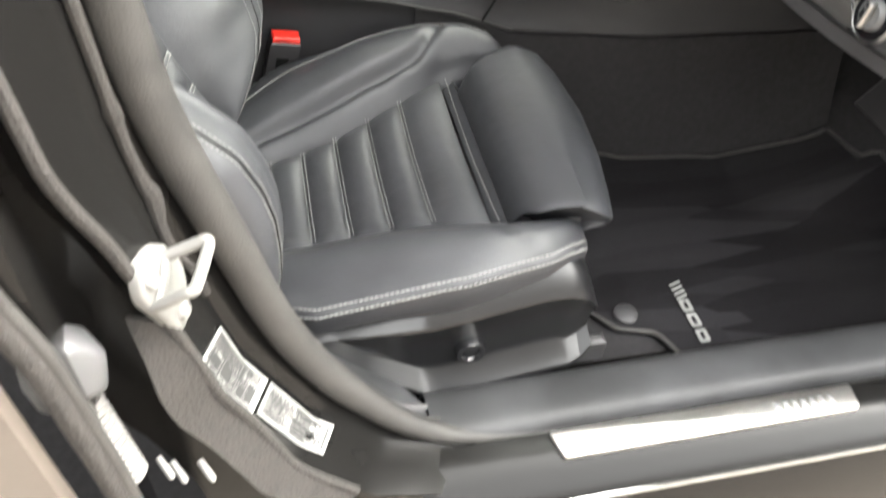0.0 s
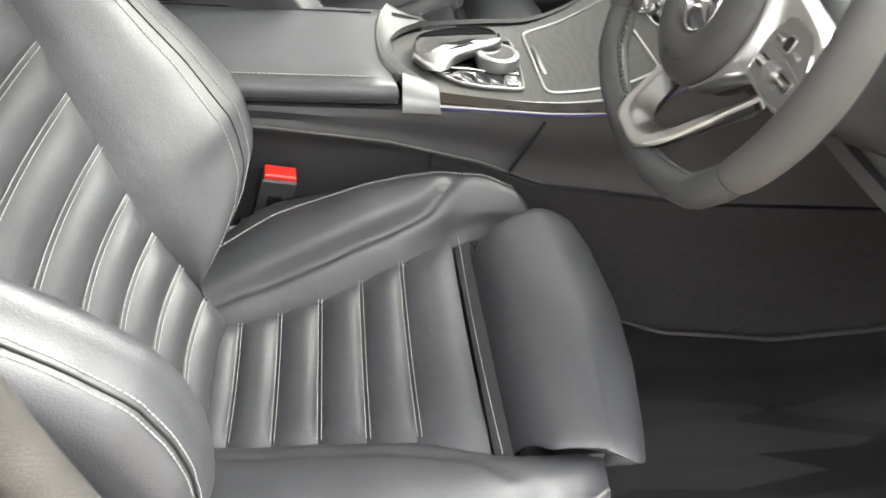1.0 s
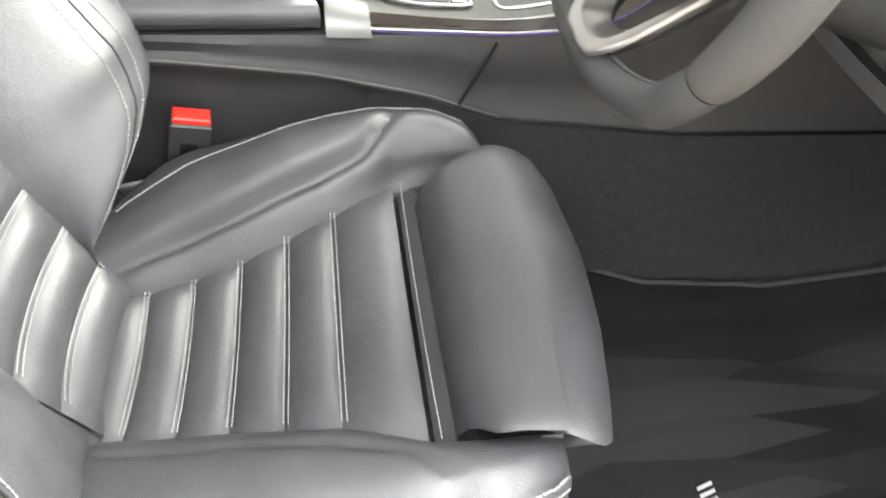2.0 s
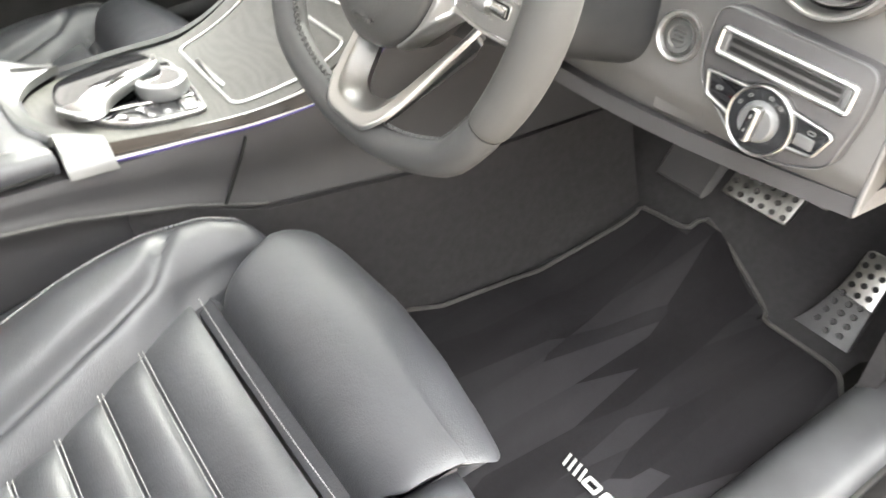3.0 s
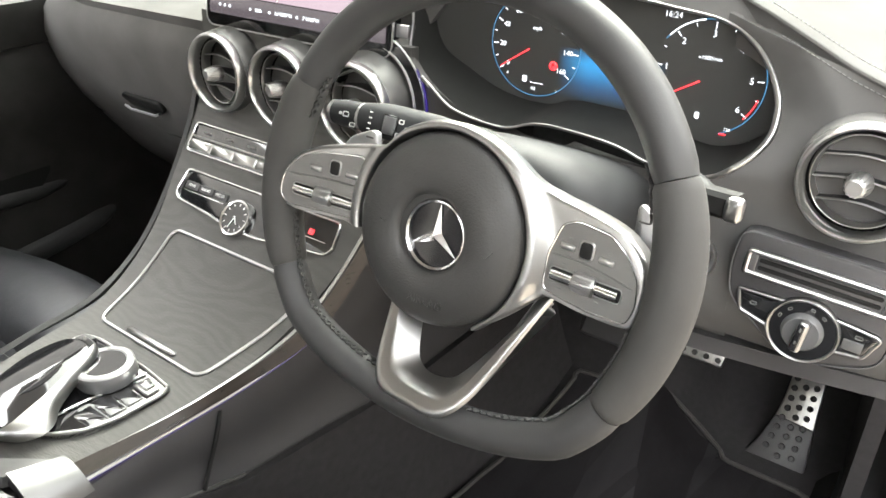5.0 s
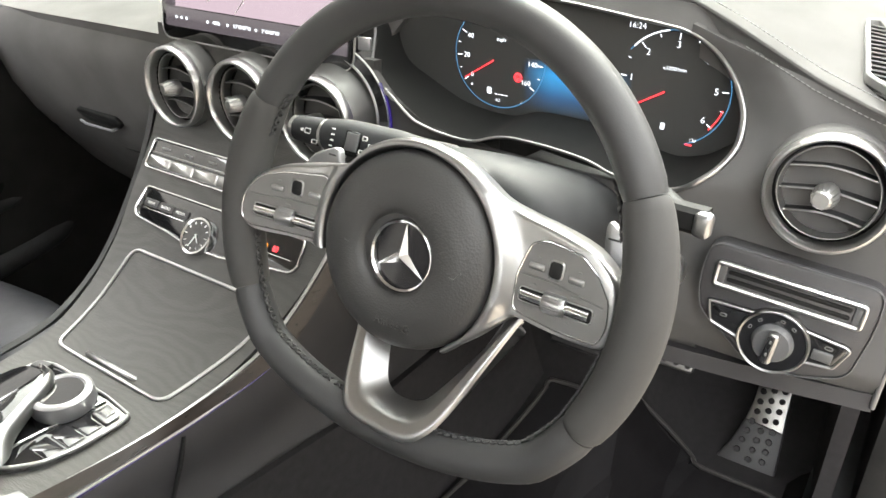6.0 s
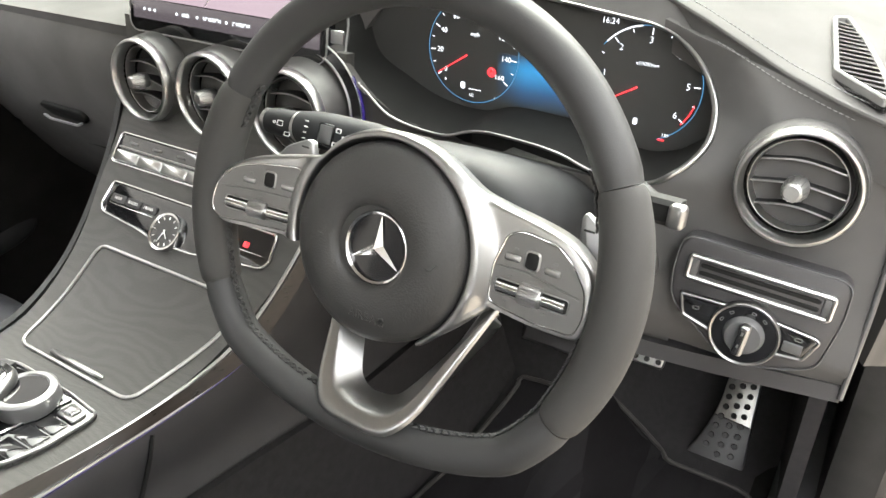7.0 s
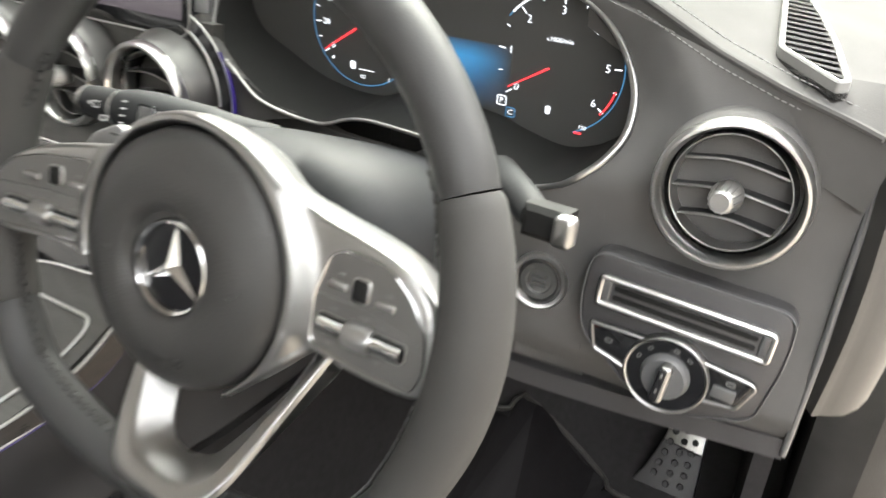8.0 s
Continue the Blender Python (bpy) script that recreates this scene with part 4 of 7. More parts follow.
            part("stitching", merged(*[stitch_row(r, 0.0046, 0.0041, 0.00055) for r in rows]), THREAD, seat, "pale grey double stitching")
    # backrest bolsters
    RN = [(0.0, 0.15), (0.03, 0.185), (0.06, 0.208), (0.1, 0.22), (0.3, 0.226), (0.4, 0.232), (0.55, 0.225), (0.66, 0.2)]
    RM2 = [(0.0, -0.035), (0.02, 0.0), (0.05, 0.044), (0.075, 0.068), (0.1, 0.087), (0.13, 0.105), (0.165, 0.122), (0.2, 0.132), (0.243, 0.136), (0.29, 0.124), (0.34, 0.106), (0.42, 0.075), (0.55, 0.035), (0.66, 0.01)]
    RS = [(0.0, 0.085), (0.055, 0.086), (0.068, 0.094), (0.08, 0.118), (0.095, 0.158), (0.11, 0.205), (0.13, 0.255), (0.155, 0.282), (0.25, 0.288), (0.4, 0.272), (0.55, 0.25), (0.66, 0.21)]
    RD = [(0.0, -0.03), (0.055, -0.02), (0.068, -0.004), (0.08, 0.024), (0.095, 0.055), (0.11, 0.08), (0.13, 0.1), (0.18, 0.112), (0.26, 0.098), (0.4, 0.062), (0.55, 0.03), (0.66, 0.01)]
    for sd in (-1, 1):
        rings, seams = [], ([], [])
        for i in range(60):
            v0 = 0.0 if sd == outer else 0.04
            v = v0 + (0.66 - v0) * (i / 59) ** 1.3
            w, rs, rd = tab(v, BACK_W), tab(v, RN if sd == outer else RS), tab(v, RM2 if sd == outer else RD)
            prof = [(w - 0.004, -0.02), (w + 0.004, 0.0), (w + 0.16 * (rs - w), 0.30 * rd + 0.014), (w + 0.42 * (rs - w), 0.70 * rd + 0.018), (w + 0.78 * (rs - w), 0.98 * rd + 0.010), (rs, rd), (rs + 0.008, rd - 0.012), (rs + 0.008, rd - 0.05), (rs - 0.005, -0.07), (rs - 0.03, -0.1), (w, -0.1)]
            if sd == outer:
                prof = [(w - 0.004, -0.02), (w + 0.004, 0.0), (w + 0.2 * (rs - w), 0.26 * rd + 0.006), (w + 0.5 * (rs - w), 0.64 * rd + 0.012), (w + 0.8 * (rs - w), 0.93 * rd + 0.008), (rs, rd), (rs + 0.020, rd - 0.002), (rs + 0.038, rd - 0.009), (rs + 0.052, rd - 0.03), (rs + 0.054, rd - 0.07), (rs + 0.03, min(rd - 0.1, -0.05)), (rs - 0.03, -0.11), (w, -0.11)]
            line = spline([(a, b, 0) for a, b in prof], 6)
            rings.append([back_pt(yc, sd * q.x, v, q.y) for q in line])
            for row, j in zip(seams, (37, 40) if sd == outer else (19, 22)):
                nrm = Vector((line[j - 1].y - line[j + 1].y, line[j + 1].x - line[j - 1].x, 0)).normalized() * 0.0008
                row.append(back_pt(yc, sd * (line[j].x + nrm.x), v, line[j].y + nrm.y))
        part("backrest_bolster", loft(rings), LEATHER, seat, "curved leather backrest bolster", sharp=60)
        rows = [r[4:56] for r in seams]
        part("seam_groove", tube([(a + b) / 2 for a, b in zip(*rows)], 0.0012, 6), HOLLOW, seat, "dark seam line")
        part("stitching", merged(*[stitch_row(r, 0.0052, 0.0042, 0.0006) for r in rows]), THREAD, seat, "pale grey double stitching")
    part("back_shell", loft([[back_pt(yc, s, v, d) for s, d in ((-0.25, -0.03), (0.25, -0.03), (0.25, -0.13), (-0.25, -0.13))] for v in (0.0, 0.2, 0.45, 0.62)]), PLASTIC, seat, "black plastic back shell")
    return seat


car_seat("driver_seat", -0.37, -1, "black leather driver seat with fluted panels and pale stitching")
far_seat = car_seat("passenger_seat", 0.37, 1, "black leather passenger seat beside the centre console")
far_seat.location.x += 0.095

# ---- belt buckle ----
buckle = thing("seat_belt_buckle", (-0.36, -0.118, 0.47), "black seat belt buckle with a red release button", "belt buckle")
BM = axes((-0.355, -0.115, 0.566), (0.97, 0.1, -0.2), (0.2, -0.25, 1.0)) @ Matrix.Rotation(radians(-90), 4, "X")
part("body", boxed(-0.022, 0.022, -0.011, 0.011, -0.085, 0.0, 0.004, BM), PLASTIC, buckle)
# Thin raised block, painted near-black as the recess's shade.
part("window", boxed(-0.010, 0.008, -0.0125, -0.0105, -0.055, -0.03, 0.001, BM), HOLLOW, buckle, "moulded recess, its shade put in as near-black")
part("anchor_strap", slab(rounded([(-0.016, -0.022), (0.016, -0.018), (0.018, 0.02), (-0.014, 0.024)], 0.005), 0.004, 0.0012, axes((-0.423, -0.1405, 0.482), (0.96, 0.05, 0.25), (-0.1, -0.35, 0.93))), DULL_SILVER, buckle, "dull silver steel anchor strap")
part("release_button", boxed(-0.02, 0.02, -0.0095, 0.0095, -0.002, 0.008, 0.002, BM), RED, buckle, "bright red release button")
part("strap_anchor", boxed(-0.035, 0.0, -0.012, 0.012, -0.13, -0.10, 0.004, BM), DULL_SILVER, buckle, "grey metal anchor")

# ---- centre console ----
console = thing("centre_console", (-0.1, 0.0, 0.335), "black centre console with dark ash wood top and silver trim", "centre console")
CX = [-0.95, -0.6, -0.4, -0.3, -0.2, -0.1, -0.02, 0.05, 0.1, 0.16, 0.22, 0.3, 0.5]


def con_top(x):
    return tab(x, [(-0.95, 0.672), (-0.02, 0.664), (0.05, 0.672), (0.10, 0.69), (0.16, 0.745), (0.22, 0.82), (0.3, 0.86), (0.5, 0.86)])


def con_low(x):
    return tab(x, [(-0.95, 0.66), (-0.37, 0.642), (-0.22, 0.625), (-0.1, 0.597), (-0.013, 0.565), (0.2, 0.56), (0.5, 0.56)])


def con_w(x):
    return tab(x, [(-0.95, 0.118), (0.0, 0.121), (0.083, 0.132), (0.2, 0.15), (0.5, 0.16)])


def con_ring(x):
    t, lo, w = con_top(x), con_low(x), con_w(x)
    k = tab(x, [(-0.3, 1.0), (-0.1, 0.4), (0.0, 0.0), (0.5, 0.0)])
    half = [(w - 0.02, t + 0.002), (w - 0.003, t), (w, t - 0.006), (w + 0.002, 0.5 * (t + lo) + 0.008), (w - 0.002, 0.5 * (t + lo) - 0.004), (w + 0.001, lo + 0.006), (w + 0.0055, lo + 0.001), (w + 0.005, lo - 0.004), (w - 0.028 * k, lo - 0.012), (w - 0.03 * k, 0.5), (w - 0.03 * k, 0.335)]
    return [(x, -a, z) for a, z in half] + [(x, a, z) for a, z in reversed(half)]


part("body", loft([con_ring(x) for x in np.interp(np.linspace(0, 12, 61), range(13), CX)]), CONSOLE_SKIN, console, "black moulded console side", sharp=50)
part("welt", tube([(x, -con_w(x) - 0.0058, con_low(x) + 0.0005) for x in np.linspace(-0.7, -0.01, 50)], 0.0017, 8), END_GREY, console, "raised edge line")
part("panel_gap", tube(spline([(-0.022, -0.1215, 0.657), (-0.033, -0.1255, 0.635), (-0.047, -0.1265, 0.608), (-0.060, -0.129, 0.585)], 5), 0.0022, 6), HOLLOW, console, "dark gap between side panels")

for sd in (-1, 1):
    def skirt(u, v, sd=sd):
        x = -0.16 + 0.72 * u
        y = (con_w(x) + 0.004 - 0.02 * tab(x, [(-0.16, 1.0), (0.0, 0.0)])) + (0.006 + tab(x, [(-0.16, 0.0), (0.1, 0.016), (0.3, 0.024), (0.6, 0.05)])) * v ** 1.3
        return (x, sd * y, (con_low(x) - 0.004) + (floor_z(x, 0.0) - con_low(x)) * v)
    part("tunnel_carpet", sheet(lambda u, v: skirt(u, v if sd < 0 else 1 - v), 20, 10, 0.01), CARPET, console, "black carpet below the console")

# wood surface that climbs to the dashboard
WOOD_LINE = spline([(-0.220, 0, 0.674), (-0.15, 0, 0.674), (-0.06, 0, 0.675), (-0.012, 0, 0.678), (0.05, 0, 0.698), (0.106, 0, 0.733), (0.155, 0, 0.781), (0.203, 0, 0.840), (0.229, 0, 0.90), (0.238, 0, 0.965)], 6)
WX = [p.x for p in WOOD_LINE]


def wood_z(x):
    return float(np.interp(x, WX, [p.z for p in WOOD_LINE]))


def wood_w(x):
    rear = math.sqrt(max(1 - max((-0.14 - x) / 0.085, 0) ** 2, 0.0))
    return tab(x, [(-0.2, 0.09), (-0.163, 0.094), (-0.08, 0.110), (0.0, 0.117), (0.065, 0.131), (0.112, 0.143), (0.155, 0.156), (0.2, 0.164), (0.24, 0.164)]) * rear


def wood_fn(u, v):
    p = WOOD_LINE[round(u * (len(WOOD_LINE) - 1))]
    return (p.x, wood_w(p.x) * (2 * v - 1), p.z)


part("wood_top", sheet(lambda u, v: wood_fn(u, v), len(WOOD_LINE) - 1, 16, 0.012), WOOD, console, "dark open-pore ash wood panel")


def on_wood(x, y, h=0.001):
    e = 0.002
    t = Vector((2 * e, 0, wood_z(x + e) - wood_z(x - e))).normalized()
    n = Vector((-t.z, 0, t.x))
    return Vector((x, y, wood_z(x))) + n * h


# storage lid outline and its grip
LID = rounded([(-0.017, -0.086), (0.03, -0.100), (0.076, -0.118), (0.108, -0.125), (0.108, 0.104), (0.076, 0.102), (0.03, 0.096), (-0.015, 0.089)], 0.014, 5)
LID = [p for a, b in zip(LID, LID[1:] + LID[:1]) for p in [(a[0] + (b[0] - a[0]) * k / 3, a[1] + (b[1] - a[1]) * k / 3) for k in range(3)]]
lid = part("lid_border", tube([on_wood(x, y) for x, y in LID], 0.0019, 8, closed=True), LINE_SILVER, console, "fine chrome border of the storage lid")
part("lid_grip", tube([on_wood(-0.0085, y, 0.001) for y in (0.044, 0.041, 0.0, -0.036, -0.039)], [0.001, 0.0032, 0.0032, 0.0032, 0.001], 8, flat=0.6, up=(0, 0, 1)), SATIN, lid, "slim silver grip bar")

# side trim strip with chrome lines and violet light line
for sd in (-1, 1):
    UP = spline([(-0.162, -0.099, 0.678), (-0.08, -0.114, 0.6795), (0.0, -0.122, 0.683), (0.065, -0.137, 0.704), (0.112, -0.147, 0.736), (0.16, -0.157, 0.785), (0.2, -0.164, 0.84), (0.226, -0.166, 0.90)], 6)
    LO = spline([(-0.158, -0.115, 0.672), (-0.08, -0.1225, 0.6725), (0.0, -0.1295, 0.674), (0.076, -0.143, 0.690), (0.122, -0.152, 0.721), (0.171, -0.162, 0.775), (0.211, -0.168, 0.837), (0.235, -0.170, 0.90)], 6)
    UP, LO = [[Vector((p.x, -sd * p.y if sd > 0 else p.y, p.z)) for p in L] for L in (UP, LO)]
    n = len(UP) - 1
    strip = part("trim_strip", sheet(lambda u, v: (UP if (v == 0) == (sd < 0) else LO)[round(u * n)], n, 1, 0.006), TRIM if sd < 0 else SEAT_TRIM, console, "dark polished brown side strip")
    if sd > 0:
        continue
    part("chrome_line", tube(UP, 0.0023, 8), LINE_SILVER, strip)
    part("chrome_line", tube([p + Vector((0, sd * 0.001, 0)) for p in LO], 0.0019, 8), LINE_SILVER, strip)
    part("light_line", tube([p + Vector((0, sd * 0.0004, -0.0032)) for p in LO], 0.0011, 6), GLOW_VIOLET, strip, "thin violet ambient light line")

# armrest
ARM = []


def arm_x(u, a):
    """Armrest length lines that end on the bracket curve."""
    return -0.95 + (tab(a, [(0, -0.239), (0.03, -0.238), (0.06, -0.2315), (0.09, -0.2165), (0.118, -0.2085)]) + 0.95) * u


for i in range(22):
    x = -0.95 + 0.728 * i / 21
    e = max(0.0, (x + 0.239) / 0.017)
    t, w = 0.704 - 0.005 * e, 0.118 - 0.002 * e
    mids = [(k, t) for k in (0.06, 0.04, 0.02)]
    half = [(w - 0.002, 0.672), (w, 0.682), (w - 0.001, 0.687), (w - 0.005, 0.694), (w - 0.018, t - 0.004), (w - 0.04, t)]
    ARM.append([(arm_x(i / 21, a), -a, z) for a, z in half + mids] + [(arm_x(i / 21, a), a, z) for a, z in reversed(half + mids)])
arm = part("armrest", loft(ARM), LEATHER, console, "black leather armrest lid", sharp=50)
part("stitching", stitch_row([(x, -0.101, 0.7012) for x in np.linspace(-0.8, -0.235, 60)], 0.006, 0.005, 0.0007), THREAD, arm, "pale stitching along the armrest")
part("top_seam", tube([(x, 0.078, 0.7045) for x in np.linspace(-0.9, -0.235, 30)], 0.0014, 6), HOLLOW, arm, "dark seam on the armrest")
part("lid_split", tube([(x, -0.1183, 0.676) for x in np.linspace(-0.9, -0.215, 30)], 0.0018, 6), HOLLOW, arm, "dark split line")

# silver bracket between armrest and wood
IN = spline([(-0.156, 0.098, 0), (-0.171, 0.086, 0), (-0.198, 0.060, 0), (-0.216, 0.022, 0), (-0.2135, -0.010, 0), (-0.1965, -0.053, 0), (-0.163, -0.096, 0)], 6)
OUT = spline([(-0.214, 0.117, 0), (-0.217, 0.110, 0), (-0.229, 0.075, 0), (-0.237, 0.022, 0), (-0.236, -0.025, 0), (-0.2295, -0.06, 0), (-0.211, -0.090, 0)], 6)


def bracket_fn(u, v):
    a, b = IN[round(u * 36)], OUT[round(u * 36)]
    return (a.x + (b.x - a.x) * v, a.y + (b.y - a.y) * v, 0.680 + 0.014 * v ** 1.4 - 0.003 * max(abs(2 * u - 1) - 0.8, 0) / 0.2)


bracket = part("bracket", sheet(lambda u, v: bracket_fn(1 - u, 1 - v), 36, 10, 0.01), BRACKET, console, "satin silver bracket round the controller")
for sd in (-1, 1):
    def flange(u, v, sd=sd):
        x = (-0.163 + 0.006 * v) + (-0.043 - 0.004 * v) * u
        y = -0.094 - 0.024 * math.sin(1.4 * v) + 0.008 * u * (1 - v)
        return (x, -sd * y if sd > 0 else y, 0.680 + 0.012 * u * (1 - v) - 0.016 * v ** 2.2)
    part("bracket_tab", sheet(lambda u, v: flange(u, v if sd > 0 else 1 - v), 10, 8, 0.01), BRACKET, bracket)

# controller unit
PLATE = rounded([(-0.155, -0.040), (-0.146, -0.053), (-0.128, -0.069), (-0.099, -0.079), (-0.055, -0.0825), (-0.044, -0.079), (-0.039, -0.034), (-0.037, 0.05), (-0.043, 0.072), (-0.068, 0.074), (-0.11, 0.066), (-0.15, 0.04)], 0.007, 5)
ctrl = part("controller_plate", slab(PLATE, 0.006, 0.001, Matrix.Translation((0, 0, 0.679))), GLOSS, console, "glossy black controller panel")
part("plate_border", band(PLATE, 0.003, 0.008, 0.0012, Matrix.Translation((0, 0, 0.6815))), LINE_SILVER, ctrl, "bright chrome border")
part("divider", tube(spline([(-0.138, -0.028, 0.6805), (-0.09, -0.035, 0.6805), (-0.046, -0.043, 0.6805)], 6), 0.0016, 6), CHROME, ctrl)
for x0, x1, y0 in ((-0.085, -0.069, -0.046), (-0.104, -0.087, -0.044), (-0.124, -0.106, -0.042)):
    part("key", slab(rounded([(x0, -0.071 + 0.1 * max(-0.1 - x0, 0)), (x1, -0.072), (x1, y0 + 0.001), (x0, y0)], 0.0015, 3), 0.003, 0.0006, Matrix.Translation((0, 0, 0.6805))), GLOSS, ctrl)
part("rocker_key", slab(rounded([(-0.067, -0.074), (-0.052, -0.075), (-0.048, -0.051), (-0.066, -0.049)], 0.003, 4), 0.004, 0.0012, Matrix.Translation((0, 0, 0.6825))), SATIN, ctrl, "small silver rocker key")
part("rocker_cap", boxed(-0.063, -0.053, -0.069, -0.056, 0.682, 0.6855, 0.0012), CHROME, ctrl)
part("rear_key", slab(rounded([(-0.051, 0.052), (-0.0405, 0.0505), (-0.0445, 0.069), (-0.0565, 0.070)], 0.003, 3), 0.005, 0.001, Matrix.Translation((0, 0, 0.683))), PLASTIC, ctrl, "small black toggle")
DM = Matrix.Translation((-0.071, -0.0155, 0.6795))
dial = part("rotary_dial", lathe([(0.0, 0.0175), (0.021, 0.0175), (0.0222, 0.0190), (0.0262, 0.0190), (0.0287, 0.017), (0.0297, 0.004), (0.0275, 0.0)], DM, 48), DULL_SILVER, ctrl, "silver rotary dial")
part("dial_top", lathe([(0.0, 0.0), (0.0205, 0.0), (0.021, -0.001)], DM @ Matrix.Translation((0, 0, 0.0182)), 36), GLOSS, dial)
RIM = spline([(-0.175, 0.032, 0), (-0.163, 0.0425, 0), (-0.139, 0.048, 0), (-0.112, 0.051, 0), (-0.089, 0.0475, 0), (-0.073, 0.039, 0), (-0.0665, 0.022, 0), (-0.072, 0.005, 0), (-0.100, -0.007, 0), (-0.130, -0.019, 0), (-0.172, -0.0265, 0), (-0.1815, -0.015, 0), (-0.1815, 0.011, 0)], 5, True)
CEN = Vector((-0.124, 0.016, 0))


def rest_z(x):
    return tab(x, [(-0.185, 0.692), (-0.12, 0.700), (-0.07, 0.705)])


def rest_ring(k, dz):
    return [(CEN.x + (p.x - CEN.x) * k, CEN.y + (p.y - CEN.y) * k, rest_z(p.x) + dz) for p in RIM]


rest = part("touchpad_rest", loft([rest_ring(0.62, -0.018), rest_ring(0.78, -0.013), rest_ring(0.96, -0.007), rest_ring(1.0, -0.003), rest_ring(0.995, -0.001), rest_ring(0.97, 0.0)]), PLASTIC, ctrl, "raised sculpted palm rest", sharp=60)
part("touchpad", loft([rest_ring(0.975, -0.001), rest_ring(0.965, 0.0012), rest_ring(0.94, 0.0016)]), GLOSS, rest, "glossy black touch surface", sharp=60)
part("rest_stem", tube([(-0.125, 0.02, 0.694), (-0.123, 0.015, 0.684), (-0.122, 0.012, 0.676)], [0.034, 0.028, 0.03], 20, flat=0.7, up=(0, 1, 0)), PLASTIC, rest)
TOPC = spline([(-0.066, 0.027, 0.7040), (-0.0665, 0.014, 0.7045), (-0.0725, 0.004, 0.7045), (-0.098, -0.0065, 0.7025), (-0.128, -0.0185, 0.6995), (-0.155, -0.0250, 0.6965), (-0.174, -0.0268, 0.6940), (-0.182, -0.016, 0.6920)], 6)
LOWC = spline([(-0.0655, 0.020, 0.6990), (-0.066, 0.009, 0.6980), (-0.078, -0.002, 0.6950), (-0.100, -0.0115, 0.6920), (-0.129, -0.026, 0.6865), (-0.147, -0.045, 0.6825), (-0.166, -0.040, 0.6830), (-0.1815, -0.020, 0.6860)], 6)
part("silver_blade", sheet(lambda u, v: (lambda a, b: a.lerp(b, v) + Vector((0.0, -0.0025, 0.0018)) * math.sin(math.pi * v))(TOPC[round(u * 42)], LOWC[round(u * 42)]), 42, 6, -0.004), SATIN, rest, "sweeping silver edge blade")

# vents of the centre stack and right of the dashboard


def vent(parent, m, r=0.047, hood=0.038, flare=1.1, flank=SHROUD):
    """A round air vent with ring, flank, swivelled barrel, three vanes and a grip."""
    body = part("air_vent", lathe([(r * 0.99, -0.016), (r * 1.0, -0.007), (r * 0.99, -0.002), (r * 0.96, 0.001), (r * 0.92, 0.0012), (r * 0.88, -0.0015), (r * 0.868, -0.006), (r * 0.86, -0.012), (r * 0.86, -0.016)], m, 64, closed=True), VENT_RING, parent, "round satin silver air vent")
    part("flank", lathe([(r * 0.985, -0.0085), (r * 1.015, -0.0105), (r * 1.04, -0.018), (r * flare, -hood), (r * 0.9, -hood)], m, 56, caps=False), flank, body, "flank behind the ring")
    part("barrel", lathe([(r * 0.865, -0.011), (r * 0.855, -0.016), (r * 0.84, -0.036), (0.0, -0.038)], m, 40, caps=False), HOLLOW, body, "black inner barrel")
    q = m @ Matrix.Translation((-0.045 * r, 0, 0)) @ Matrix.Rotation(radians(-7), 4, "Y")
    part("inner_ring", lathe([(r * 0.80, -0.014), (r * 0.785, -0.0085), (r * 0.765, -0.0085), (r * 0.75, -0.012), (r * 0.75, -0.020), (r * 0.80, -0.020)], q, 56, closed=True), VENT_RING, body, "slim inner ring")
    for y in (-0.40, -0.02, 0.38):
        w = math.sqrt(1 - (y * 1.25) ** 2) * r * 0.755
        vane = sheet(lambda u, v: q @ Vector((w * (2 * u - 1), y * r + 0.0025 * math.cos(2.2 * (2 * u - 1)), -0.0125 - 0.014 * v)), 10, 2, 0.0018)
        part("vane", vane, SEAT_TRIM, body)
        part("vane_edge", tube([q @ Vector((w * k, y * r + 0.0025 * math.cos(2.2 * k) - 0.001, -0.0122)) for k in np.linspace(-1, 1, 11)], 0.0009, 6), SATIN, body)
    part("grip", lathe([(0.0, 0.0085), (0.0052, 0.0085), (0.0066, 0.007), (0.0088, -0.004), (0.0092, -0.006), (0.0080, -0.0125), (0.0, -0.0125)], q @ Matrix.Translation((0, -0.0008, 0.0005)), 26), LINE_SILVER, body, "ribbed silver vent grip")
    part("grip_rib", merged(*[tube(put(q, [(0.0068 * math.cos(a), 0.0068 * math.sin(a) - 0.0008, 0.0070), (0.0090 * math.cos(a), 0.0090 * math.sin(a) - 0.0008, -0.0040)]), 0.0006, 5) for a in np.linspace(0, 2 * math.pi, 14, endpoint=False)]), LINE_SILVER, body)
    return body


stack = thing("centre_stack", (0.2, 0.0, 0.86), "dark wood centre stack with three round silver air vents", "centre stack")
part("backing", sheet(lambda u, v: (0.262, 0.022 + 0.147 * (2 * v - 1), 0.80 + 0.145 * u), 6, 8, 0.04), PLASTIC, stack, "black backing of the centre stack")
for y in (0.108, 0.0, -0.112):
    vent(stack, axes((0.199, y, 0.903), (0, -1, 0), (0.05, 0, 1)), 0.0475, 0.05, 1.3 if y < 0 else 1.12, PAD_GREY)


def face_at(x, y, h=0.0):
    e = 0.004
    t = Vector((2 * e, 0, wood_z(x + e) - wood_z(x - e))).normalized()
    return axes(on_wood(x, y, h), (0, -1, 0), t)


